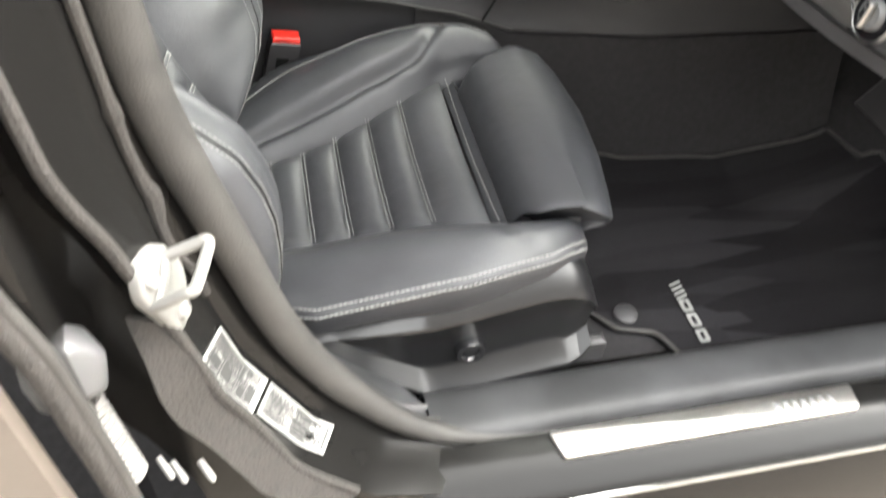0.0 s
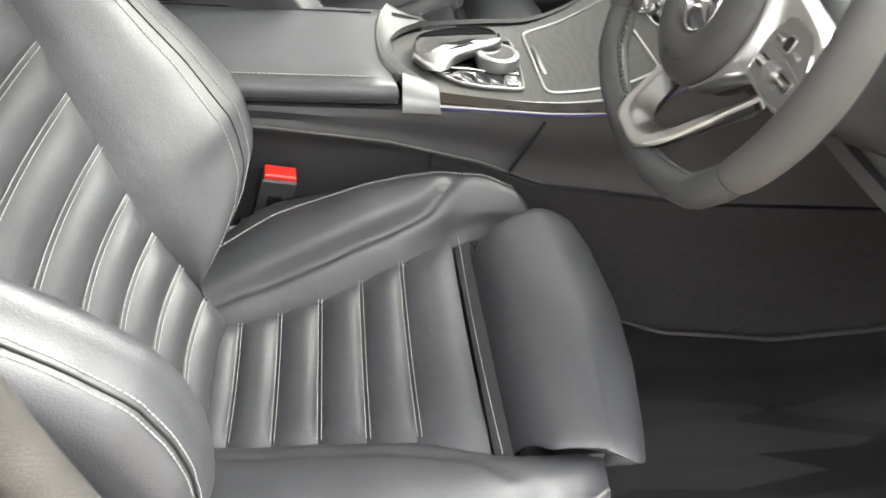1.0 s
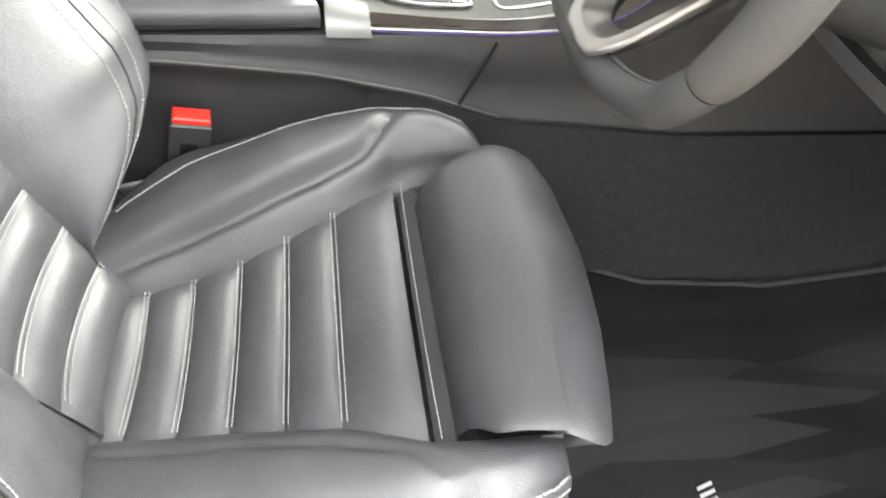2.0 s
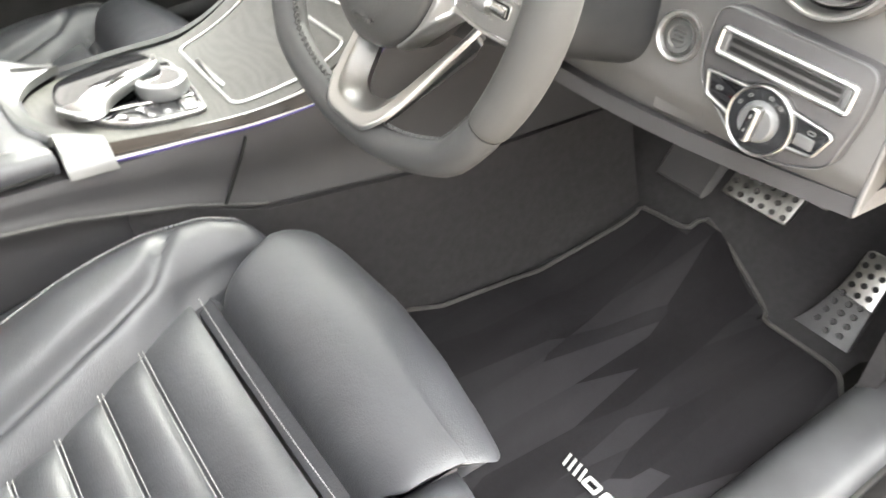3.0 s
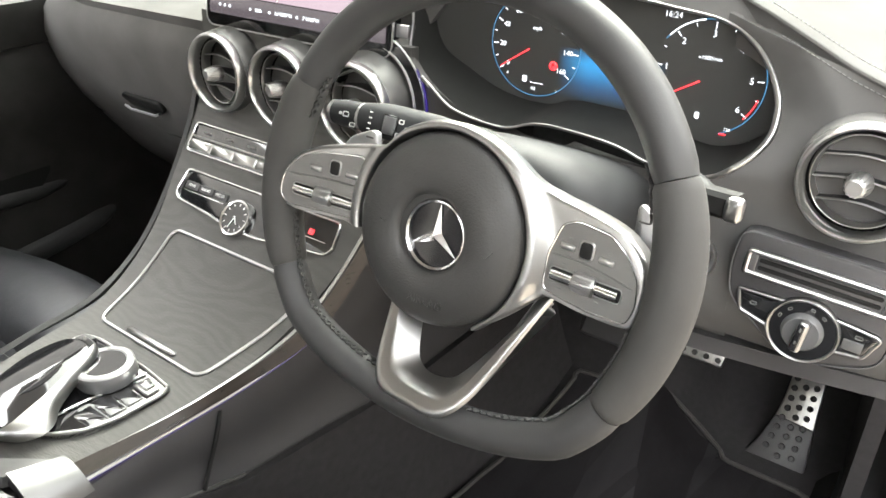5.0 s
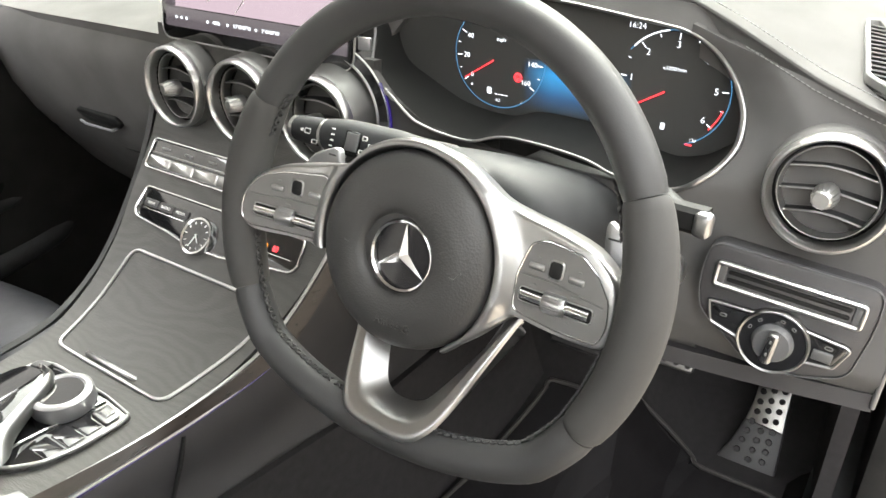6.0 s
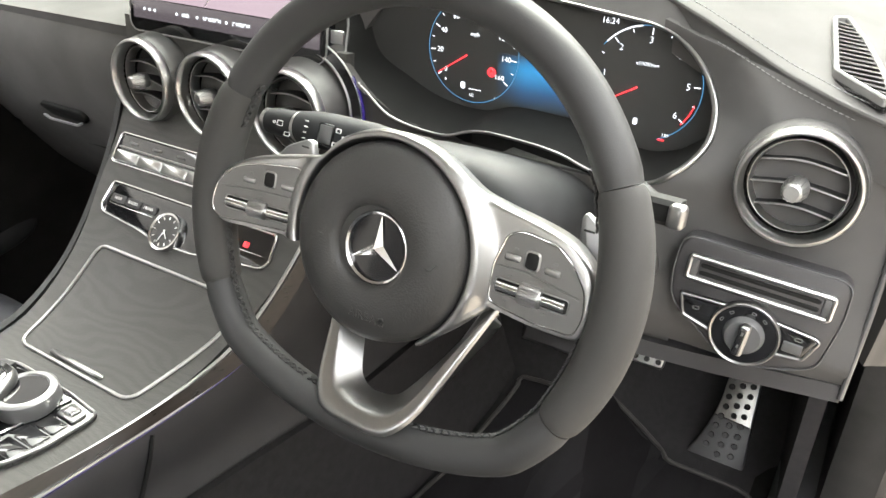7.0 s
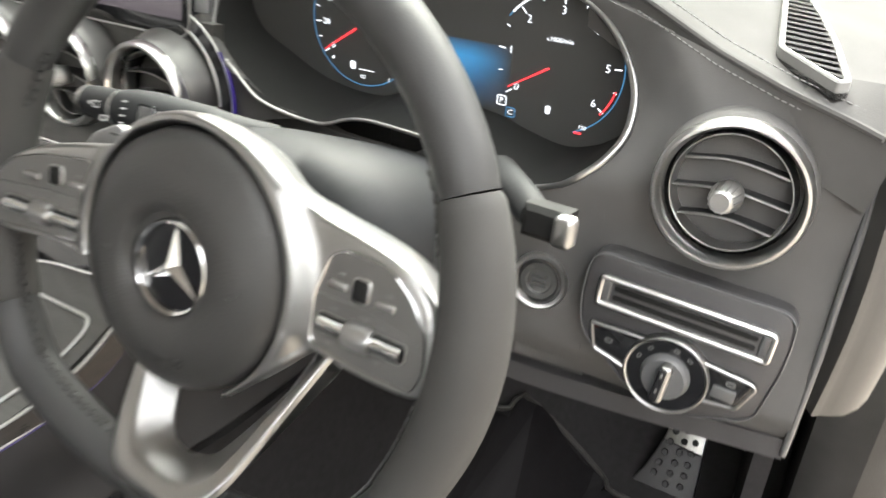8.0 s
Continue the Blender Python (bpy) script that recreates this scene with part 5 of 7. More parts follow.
AM = face_at(0.1875, 0.004, 0.002)
ac = part("climate_strip", slab(rrect(0.292, 0.036, 0.006, 4), 0.008, 0.001, AM), GLOSS, stack, "climate key strip, black above silver")
part("strip_border", band(rrect(0.296, 0.040, 0.007, 4), 0.0028, 0.01, 0.0008, AM @ Matrix.Translation((0, 0, 0.0018))), CHROME, ac)
part("strip_rail", slab(rrect(0.284, 0.0022, 0.001, 2, 0, 0.001), 0.002, 0.0005, AM @ Matrix.Translation((0, 0, 0.0022))), SATIN, ac)
for i in range(7):
    part("toggle_key", slab(rrect(0.0396, 0.0130, 0.002, 3, -0.1215 + 0.0405 * i, -0.0095), 0.006, 0.0022, AM @ Matrix.Translation((0, 0, 0.0045))), VENT_RING, ac)
    part("key_icon", slab(rrect(0.014, 0.0028, 0.001, 2, -0.1215 + 0.0405 * i, 0.0085), 0.001, 0.0002, AM @ Matrix.Translation((0, 0, 0.0009))), FAINT, ac)

KM = face_at(0.148, 0.002, 0.002)
KO = rounded([(-0.129, 0.021), (-0.133, -0.011), (-0.125, -0.020), (-0.06, -0.026), (-0.03, -0.031), (0.03, -0.031), (0.06, -0.026), (0.125, -0.020), (0.133, -0.011), (0.129, 0.021)], 0.007, 4)
panel = part("media_panel", slab(KO, 0.008, 0.001, KM), GLOSS, stack, "glossy black media key panel")
part("panel_border", band(KO, 0.0028, 0.01, 0.0008, KM @ Matrix.Translation((0, 0, 0.0018))), CHROME, panel)
for i, word in enumerate(("NAVI", "RADIO", "MEDIA")):
    part("media_key", slab(rrect(0.024, 0.010, 0.002, 3, -0.108 + 0.026 * i, 0.001), 0.002, 0.0005, KM @ Matrix.Translation((0, 0, 0.0014))), PLASTIC, panel)
    lettering(word, 0.0052, KM @ Matrix.Translation((-0.108 + 0.026 * i, 0.001, 0.0018)), PALE_MARK, panel)
for sd in (-1, 1):
    part("panel_line", slab(rrect(0.075, 0.001, 0.0004, 1, sd * 0.083, -0.0065), 0.001, 0.0002, KM @ Matrix.Translation((0, 0, 0.0012))), CHROME, panel)
for i, (g, w) in enumerate(((GLOW_AMBER, 0.010), (GLOW_RED, 0.007))):
    part("warning_icon", slab(rrect(w, 0.006, 0.001, 2, 0.078 + 0.017 * i, 0.0), 0.001, 0.0002, KM @ Matrix.Translation((0, 0, 0.0012))), g, panel, "small lit warning icon")
CM = KM @ Matrix.Translation((-0.014, -0.017, 0.006))
clock = part("analogue_clock", lathe([(0.0215, -0.008), (0.0225, -0.002), (0.0215, 0.001), (0.019, 0.0005), (0.0185, -0.001), (0.0, -0.001)], CM, 44), CHROME, stack, "small round analogue clock with silver rim")
part("clock_face", lathe([(0.0, -0.0002), (0.0185, -0.0002), (0.0185, -0.0012)], CM, 40), GLOSS, clock, "black dial")
for i in range(12):
    a = radians(30 * i)
    part("hour_mark", slab(rrect(0.0009, 0.0032, 0.0002, 1), 0.0004, 0.0001, CM @ Matrix.Rotation(a, 4, "Z") @ Matrix.Translation((0, 0.0155, 0.0003))), MARK, clock)
for a, ln, w in ((198, 0.0145, 0.0011), (136, 0.010, 0.0015)):
    part("pointer", slab([(-w / 2, -0.002), (w / 2, -0.002), (w / 3, ln), (-w / 3, ln)], 0.0004, 0.0001, CM @ Matrix.Rotation(radians(-a), 4, "Z") @ Matrix.Translation((0, 0, 0.0008))), MARK, clock)

# ---- dashboard ----
dash = thing("dashboard", (0.4, 0.0, 0.8), "black soft-skin dashboard with pale double stitching", "dashboard")


def edge_x(y):
    return tab(y, [(-0.662, 0.204), (-0.64, 0.215), (-0.60, 0.232), (-0.518, 0.266), (-0.45, 0.302), (-0.3, 0.305), (-0.17, 0.29), (0.15, 0.245), (0.45, 0.25), (0.67, 0.27)])


def edge_z(y):
    return tab(y, [(-0.662, 0.984), (-0.64, 0.989), (-0.60, 0.996), (-0.56, 1.006), (-0.518, 1.021), (-0.49, 1.030), (-0.45, 1.041), (-0.3, 1.056), (-0.17, 1.043), (-0.14, 1.03), (-0.105, 0.985), (0.15, 0.948), (0.45, 0.943), (0.67, 0.935)])


def top_fn(u, v):
    y = -0.66 + 1.33 * v
    x0, z0 = edge_x(y), edge_z(y)
    x = x0 + (0.86 - x0) * u
    return (x, y, z0 + 0.018 * math.sin(min(u * 5, 1.57)) - 0.03 * u * u)


part("top_pad", sheet(lambda u, v: top_fn(u, v), 16, 90, 0.04), DASH, dash, "soft black dashboard top")
# face right of the instruments, rolled back at the ends


def face_x(y, z):
    x = 0.222 + 0.35 * max(z - 0.955, 0) - 0.10 * max(0.90 - z, 0) + 0.6 * max(0.80 - z, 0)
    x += 0.5 * max(y + 0.30, 0) * (1 if z < 0.9 else 0.3)
    return x + 3.0 * max(-0.637 - y, 0) ** 2


def bez_x(z):
    """The bezel leans away from the driver towards its top."""
    return tab(z, [(0.92, 0.222), (0.97, 0.257), (1.02, 0.285)])


def face_skin(y, z):
    """The face, rolled forward to meet the seam at its top."""
    k = min(max((z - edge_z(y) + 0.045) / 0.045, 0.0), 1.0)
    return face_x(y, z) + (edge_x(y) - face_x(y, z)) * k * k


def face_pt(u, v):
    z = 0.772 + (edge_z(-0.654 + 0.154 * u) - 0.772) * (1 - v)
    yl = tab(z, [(0.77, -0.463), (0.904, -0.463), (0.912, -0.481), (0.933, -0.507), (0.948, -0.515), (0.965, -0.514), (0.979, -0.508), (0.996, -0.495), (1.01, -0.477), (1.02, -0.455)])
    y = -0.654 + (yl + 0.654) * u
    near = max(0.0, 1 - (yl - y) / 0.05)
    return (face_skin(y, z) * (1 - near) + (bez_x(z) - 0.0005) * near, y, z)


SEAM = [(edge_x(y) + 0.010, y, edge_z(y) + 0.005) for y in np.linspace(-0.652, -0.19, 60)]
part("seam_fold", tube([(x - 0.010, y, z - 0.0055) for x, y, z in SEAM], 0.0022, 8), DASH, dash, "folded seam along the hood")
part("stitching", merged(stitch_row(SEAM, 0.0046, 0.0034, 0.0005), stitch_row([(face_skin(y, edge_z(y) - 0.007) - 0.0006, y, edge_z(y) - 0.007) for x, y, z in SEAM if y < -0.5], 0.0046, 0.0034, 0.0005)), THREAD, dash, "pale double stitching")
part("driver_face", sheet(lambda u, v: face_pt(u, v), 20, 40, 0.03), DASH, dash, "soft black dashboard face")
part("lower_face", sheet(lambda u, v: (lambda y, z: (face_x(y, z) + 0.02 * u * u, y, z))(-0.515 + 0.36 * u, 0.905 + (0.755 - 0.905) * v), 20, 16, 0.006), DASH, dash, "soft black face round the column")
part("under_panel", sheet(lambda u, v: (0.218 + 0.44 * u, -0.654 + 0.51 * (1 - v), 0.768 - 0.05 * u - 0.02 * math.sin(math.pi * v)), 10, 10, 0.015), PLASTIC, dash, "black plastic underside")
END = spline([(0.219, -0.655, 0), (0.224, -0.661, 0), (0.238, -0.676, 0), (0.30, -0.684, 0), (0.5, -0.680, 0), (0.7, -0.678, 0)], 3)
part("end_cap", sheet(lambda u, v: (END[round(u * 15)].x + 0.05 * max(0.35 - v, 0) ** 2 + 0.02 * v * v, END[round(u * 15)].y - 0.004 * math.sin(math.pi * v), 0.802 + 0.178 * (1 - v)), 15, 8, 0.012), END_GREY, dash, "smooth grey end cap")
part("edge_line", tube([(0.228, -0.656, 0.975), (0.222, -0.656, 0.93), (0.217, -0.656, 0.85), (0.218, -0.654, 0.772)], 0.0022, 8), GREY_PLASTIC, dash)
part("release_lever", slab(rrect(0.034, 0.008, 0.003, 3), 0.02, 0.002, axes((0.236, -0.612, 0.755), (0, -1, 0), (0, 0, 1))), PLASTIC, dash, "black release lever")

# passenger side
PX = [(0.258, 0.948), (0.241, 0.927), (0.236, 0.89), (0.25, 0.83), (0.275, 0.78), (0.31, 0.73), (0.36, 0.66), (0.42, 0.60)]


def pass_fn(u, v):
    x, z = PX[round(v * 7)]
    y = 0.165 + 0.50 * u
    return (x + 0.03 * max(u - 0.75, 0) / 0.25, y, z - 0.01 * u)


part("passenger_face", sheet(lambda u, v: pass_fn(u, v), 16, 7, 0.04), DASH, dash, "smooth black passenger dashboard face")
# Black slab paints the shade of the handle's recess.
gb = part("glovebox_handle", slab(rounded([(-0.048, 0.004), (-0.03, -0.011), (0.046, -0.011), (0.052, 0.0), (0.046, 0.009), (-0.04, 0.010)], 0.004), 0.01, 0.002, axes((0.255, 0.366, 0.802), (0, -1, 0), (-0.45, 0, 1))), HOLLOW, dash, "glovebox handle, the shade of its recess put in as near-black")
part("handle_lip", tube([(0.253, 0.405, 0.793), (0.252, 0.39, 0.790), (0.252, 0.33, 0.791), (0.252, 0.318, 0.796)], 0.002, 8), DULL_SILVER, gb)
part("glovebox_split", tube(spline([(0.262, 0.168, 0.80), (0.29, 0.18, 0.745), (0.30, 0.30, 0.74), (0.31, 0.6, 0.735)], 6), 0.002, 6), HOLLOW, dash)
part("stack_gap", tube(spline([(0.246, 0.166, 0.947), (0.236, 0.170, 0.91), (0.236, 0.172, 0.87), (0.245, 0.17, 0.83)], 6), 0.0025, 6), HOLLOW, dash, "dark joint beside the stack")

# side window demister grille
GM = axes((0.28, -0.6, 1.0125), (0, -1, 0), (1, 0, 0.12))
GO = rounded([(-0.034, 0.112), (-0.0135, -0.014), (0.024, -0.056), (0.030, -0.05), (0.017, 0.004), (0.0, 0.06), (-0.020, 0.114)], 0.006, 4)
# Frame and slats are painted pale to look sunlit.
grille = part("demister_grille", band(GO, 0.0036, 0.010, 0.001, GM), OUTLET_SUNLIT, dash, "side window air outlet, sunlight put in as pale grey")
part("grille_back", slab(GO, 0.004, 0.0005, GM @ Matrix.Translation((0, 0, -0.006))), HOLLOW, grille)
for i in range(16):
    v = -0.038 + 0.0092 * i
    x0, x1 = tab(v, [(-0.056, 0.024), (-0.014, -0.0135), (0.112, -0.034)]), tab(v, [(-0.05, 0.030), (0.004, 0.017), (0.06, 0.0), (0.114, -0.02)])
    part("grille_slat", sheet(lambda u, w: GM @ Vector((x0 + 0.002 + (x1 - x0 - 0.004) * u, v - 0.006 * u + 0.0062 * w, -0.0006 - 0.003 * w)), 3, 1, 0.0012), OUTLET_SUNLIT, grille)

vent(dash, axes((0.202, -0.588, 0.9395), (0.06, -1, 0), (0.08, 0, 1)), 0.0435, 0.034, 1.05, DASH)

# light switch panel
LS = axes((0.206, -0.5775, 0.8405), (0.03, -1, 0), (0.09, 0, 1)) @ Matrix.Rotation(radians(-3.6), 4, "Z")
PLO = rounded([(-0.063, 0.041), (-0.0645, 0.008), (-0.059, -0.018), (-0.034, -0.034), (-0.018, -0.047), (0.015, -0.050), (0.037, -0.043), (0.057, -0.034), (0.063, 0.010), (0.061, 0.042)], 0.013, 6)
lights = thing("light_switch_panel", (0.19, -0.581, 0.80), "black switch panel with storage slot and rotary light switch", "switch panel")
part("surround", slab(PLO, 0.018, 0.003, LS @ Matrix.Translation((0, 0, 0.006))), PLASTIC, lights, "matt black surround")
part("surround_edge", band(PLO, 0.0009, 0.004, 0.0004, LS @ Matrix.Translation((0, 0, 0.0066))), GREY_PLASTIC, lights)
part("slot_border", band(rrect(0.108, 0.0215, 0.004, 4, 0.0, 0.0172), 0.0033, 0.012, 0.0012, LS @ Matrix.Translation((0, 0, 0.010))), VENT_RING, lights, "satin silver slot border")
for sd in (-1, 1):
    part("slot_end", slab(rrect(0.006, 0.015, 0.001, 2, sd * 0.0485, 0.0172), 0.004, 0.001, LS @ Matrix.Translation((0, 0, 0.0085))), GREY_PLASTIC, lights)
slot = part("slot", slab(rrect(0.103, 0.0165, 0.003, 3, 0.0, 0.0172), 0.002, 0.0004, LS @ Matrix.Translation((0, 0, 0.0068))), PLASTIC, lights)
# Raised black bars paint the shade of the two grooves.
for i in range(2):
    part("slot_groove", slab(rrect(0.088, 0.0036, 0.0015, 2, 0.0, 0.0138 + 0.0064 * i), 0.001, 0.0003, LS @ Matrix.Translation((0, 0, 0.0075))), HOLLOW, slot)
SWO = rounded([(-0.0535, -0.0055), (-0.048, -0.0245), (-0.024, -0.031), (0.024, -0.0325), (0.046, -0.0295), (0.0535, -0.0105), (0.050, -0.0075), (0.0, -0.003)], 0.003, 4)
part("switch_plate", slab(SWO, 0.004, 0.001, LS @ Matrix.Translation((0, 0, 0.009))), GLOSS, lights, "glossy black switch plate")
part("plate_border", band(SWO, 0.0022, 0.005, 0.0008, LS @ Matrix.Translation((0, 0, 0.0105))), SATIN, lights)
KN = LS @ Matrix.Translation((0.001, -0.0228, 0.012))
knob = part("rotary_switch", lathe([(0.0265, -0.008), (0.0265, 0.000), (0.0255, 0.0012), (0.0242, 0.0005), (0.0238, -0.001), (0.0, -0.001)], KN, 48), SATIN, lights, "round light switch with silver rim")
part("switch_disc", lathe([(0.0, 0.0), (0.0238, 0.0), (0.0238, -0.002)], KN, 44), GLOSS, knob)
part("knob_base", lathe([(0.0, 0.006), (0.013, 0.006), (0.0145, 0.004), (0.0155, 0.0)], KN, 36), GREY_PLASTIC, knob, "dark knob collar")
BM = KN @ Matrix.Rotation(radians(-4), 4, "Z")
bar = part("knob_bar", slab(rounded([(-0.0042, -0.0132), (0.0042, -0.0132), (0.0038, 0.0132), (-0.0038, 0.0132)], 0.003), 0.0105, 0.002, BM @ Matrix.Translation((0, 0, 0.0135))), SATIN, knob, "raised grip bar with a black face")
part("bar_face", slab(rounded([(-0.0038, -0.0118), (0.0014, -0.0118), (0.0014, 0.0118), (-0.0035, 0.0118)], 0.0015), 0.001, 0.0003, BM @ Matrix.Translation((0, 0, 0.0141))), GLOSS, bar)
for dy in (-0.004, 0.007):
    part("bar_mark", slab(rrect(0.0016, 0.003, 0.0004, 1, -0.001, dy), 0.0004, 0.0001, BM @ Matrix.Translation((0, 0, 0.0146))), FAINT, bar)
for a in (68, 40, -8, -36):
    part("print_mark", band(rrect(0.0036, 0.0024, 0.0006, 1), 0.0006, 0.0004, 0.0001, KN @ Matrix.Rotation(radians(a), 4, "Z") @ Matrix.Translation((0, 0.0198, 0.0006))), FAINT, knob)
for dx, dy, w in ((-0.0385, -0.015, 0.0055), (0.0385, -0.0135, 0.006)):
    part("print_mark", band(rrect(w, 0.0032, 0.001, 1, dx, dy), 0.0008, 0.0004, 0.0001, LS @ Matrix.Translation((0, 0, 0.0097))), FAINT, lights)
part("small_key", slab(rrect(0.014, 0.0085, 0.001, 2, 0.036, -0.0215), 0.002, 0.0006, LS @ Matrix.Translation((0, 0, 0.0105))), GREY_PLASTIC, lights)

# start button
SB = axes((0.214, -0.479, 0.843), (0.1, -1, 0), (0.2, 0, 1))
start = thing("start_button", (0.205, -0.484, 0.82), "round silver-ringed engine start button", "button")
part("ring", lathe([(0.021, -0.012), (0.0205, 0.0), (0.019, 0.0025), (0.0165, 0.002), (0.0155, -0.001), (0.0155, -0.012)], SB, 40, closed=True), VENT_RING, start)
part("cap", lathe([(0.0, 0.0), (0.0085, 0.0), (0.0092, 0.0012), (0.0128, 0.0012), (0.0135, -0.001), (0.0152, -0.003), (0.0152, -0.01)], SB, 36), SATIN, start)
for i in range(3):
    part("print_bar", slab(rrect(0.011 - 0.002 * (i == 1), 0.0018, 0.0004, 1, 0, 0.0035 - 0.0035 * i), 0.0005, 0.0001, SB @ Matrix.Translation((0, 0, 0.0005))), INK, start)

# instrument cluster
cluster = thing("instrument_cluster", (0.29, -0.35, 0.9), "wide digital instrument display with two lit round dials", "instrument display")
RIM = [(-0.146, 1.02), (-0.146, 0.985), (-0.158, 0.953), (-0.192, 0.934), (-0.233, 0.917), (-0.283, 0.912), (-0.313, 0.921), (-0.341, 0.923), (-0.395, 0.92), (-0.424, 0.912), (-0.455, 0.906), (-0.479, 0.912), (-0.493, 0.921), (-0.506, 0.933), (-0.514, 0.948), (-0.513, 0.965), (-0.507, 0.979), (-0.494, 0.996), (-0.476, 1.01), (-0.455, 1.019), (-0.423, 1.024), (-0.293, 1.034)]
RS2 = [(p.x, p.y) for p in spline([(a, b, 0) for a, b in RIM], 5, closed=True)]
cy, cz = -0.349, 0.978
bowl_rings = [[(bez_x(z) - 0.001, y, z) for y, z in RS2], [(bez_x(z) + 0.003, y * 0.995 + cy * 0.005, z * 0.995 + cz * 0.005) for y, z in RS2], [(bez_x(z) * 0.6 + 0.299 * 0.4, y * 0.99 + cy * 0.01, z * 0.98 + cz * 0.02) for y, z in RS2], [(0.299, y * 0.985 + cy * 0.015, z * 0.96 + cz * 0.04) for y, z in RS2]]
part("bowl", loft(bowl_rings, True, False), FUNNEL, cluster, "dark funnel round the display", sharp=60)


def hood_pt(y, z, k):
    """Skin from the bezel (k 0) to the hood seam above, or rolled under below."""
    up = min(max((z - 0.99) / 0.03, 0.0), 1.0)
    low = Vector((bez_x(z) + 0.05 * k * k, y + (y - cy) * 0.08 * k, z + (z - cz) * 0.07 * k))
    high = Vector((bez_x(z) + (edge_x(y) - bez_x(z)) * k, y, z + (edge_z(y) - z) * k))
    return low.lerp(high, up)


part("hood_skin", loft([[hood_pt(y, z, k) for y, z in RS2] for k in (0.0, 0.2, 0.4, 0.6, 0.8, 1.0)], True, False), DASH, cluster, "black hood round the display", sharp=70)
part("bezel", tube([(bez_x(z) - 0.001, y, z) for y, z in RS2], 0.0014, 8, closed=True), SATIN, cluster, "fine silver bezel line")
ring_path = [(bez_x(z) - 0.0015, y - 0.001, z) for y, z in RS2 if y < -0.455]
ring_path = sorted(ring_path, key=lambda p: math.atan2(p[2] - 0.975, p[1] + 0.433) % (2 * math.pi))
part("dial_ring", tube(ring_path, [0.0014 + 0.0016 * math.sin(math.pi * i / (len(ring_path) - 1)) for i in range(len(ring_path))], 10), SATIN, cluster, "broad silver arc round the rev dial")
part("screen", loft([[(x, y * 0.984 + cy * 0.016, z * 0.955 + cz * 0.045) for y, z in RS2] for x in (0.2985, 0.306)]), PANEL_BLACK, cluster, "matt black display glass")
DM = axes((0.2975, 0.0, 0.0), (0, -1, 0), (0, 0, 1))


def dial_at(y, z):
    return Matrix.Translation((0.0, y, z)) @ DM


def ring_arc(m, r, a0, a1, w, mat, parent, name, lift=0.0004):
    pts = [(math.radians(a0 + (a1 - a0) * i / 40)) for i in range(41)]
    o = [(r * math.cos(a), r * math.sin(a)) for a in pts] + [((r - w) * math.cos(a), (r - w) * math.sin(a)) for a in reversed(pts)]
    n = len(pts)
    v = [m @ Vector((x, y, lift)) for x, y in o]
    f = [(i, i + 1, 2 * n - 2 - i, 2 * n - 1 - i) for i in range(n - 1)]
    return part(name, (v, f), mat, parent)


field = sheet(lambda u, v: (0.2973, -0.298 - 0.108 * v, 0.974 - 0.048 * u), 4, 4, 0.0004)
part("blue_field", field, BLUE_FIELD, cluster, "glowing blue centre field")
sp = dial_at(-0.271, 0.971)
ring_arc(sp, 0.050, 130, 400, 0.0009, GLOW_BLUE, cluster, "dial_edge")
for i in range(17):
    a = 215 - 15.6 * i
    big = i % 2 == 0
    ln = 0.0055 if big else 0.003
    part("tick", slab(rrect(0.001 if big else 0.0007, ln, 0.0002, 1, 0, 0.0475 - ln / 2), 0.0003, 0.0001, sp @ Matrix.Rotation(radians(a - 90), 4, "Z") @ Matrix.Translation((0, 0, 0.0006))), GLOW_WHITE, cluster)
for i, word in enumerate(("0", "20", "40", "60", "80", "100", "120", "140", "160")):
    a = radians(215 - 31.2 * i)
    lettering(word, 0.0072, sp @ Matrix.Translation((0.0365 * math.cos(a), 0.0365 * math.sin(a), 0.0006)), GLOW_WHITE, cluster, "number")
lettering("mph", 0.0055, sp @ Matrix.Translation((0.002, 0.017, 0.0006)), GLOW_WHITE, cluster)
part("needle", slab([(-0.0008, 0.007), (0.0008, 0.007), (0.0004, 0.046), (-0.0004, 0.046)], 0.0006, 0.0001, sp @ Matrix.Rotation(radians(213 - 90), 4, "Z") @ Matrix.Translation((0, 0, 0.0012))), GLOW_RED, cluster, "thin red needle")
part("brake_icon", slab(circle(0.0047, 20, 0.0215, -0.0165), 0.0004, 0.0001, sp @ Matrix.Translation((0, 0, 0.0008))), GLOW_RED, cluster, "round red warning icon")
lettering("P", 0.0062, sp @ Matrix.Translation((0.0215, -0.0165, 0.0014)), INK, cluster, "brake_letter")
part("fuel_icon", slab(rrect(0.005, 0.0065, 0.001, 2, -0.010, -0.034), 0.0004, 0.0001, sp @ Matrix.Translation((0, 0, 0.0008))), GLOW_WHITE, cluster)
for k in range(4):
    part("fuel_bar", slab(rrect(0.003, 0.0008, 0.0002, 1, -0.002 + 0.0038 * k, -0.0365), 0.0004, 0.0001, sp @ Matrix.Translation((0, 0, 0.0008))), GLOW_WHITE, cluster)
lettering("1/2", 0.0042, sp @ Matrix.Translation((0.0, -0.0425, 0.0006)), GLOW_WHITE, cluster)
lettering("0", 0.004, sp @ Matrix.Translation((-0.030, -0.031, 0.0006)), GLOW_WHITE, cluster)
lettering("1", 0.004, sp @ Matrix.Translation((0.026, -0.041, 0.0006)), GLOW_WHITE, cluster)
tc = dial_at(-0.442, 0.968)
ring_arc(tc, 0.050, -70, 145, 0.0009, GLOW_BLUE, cluster, "dial_edge")
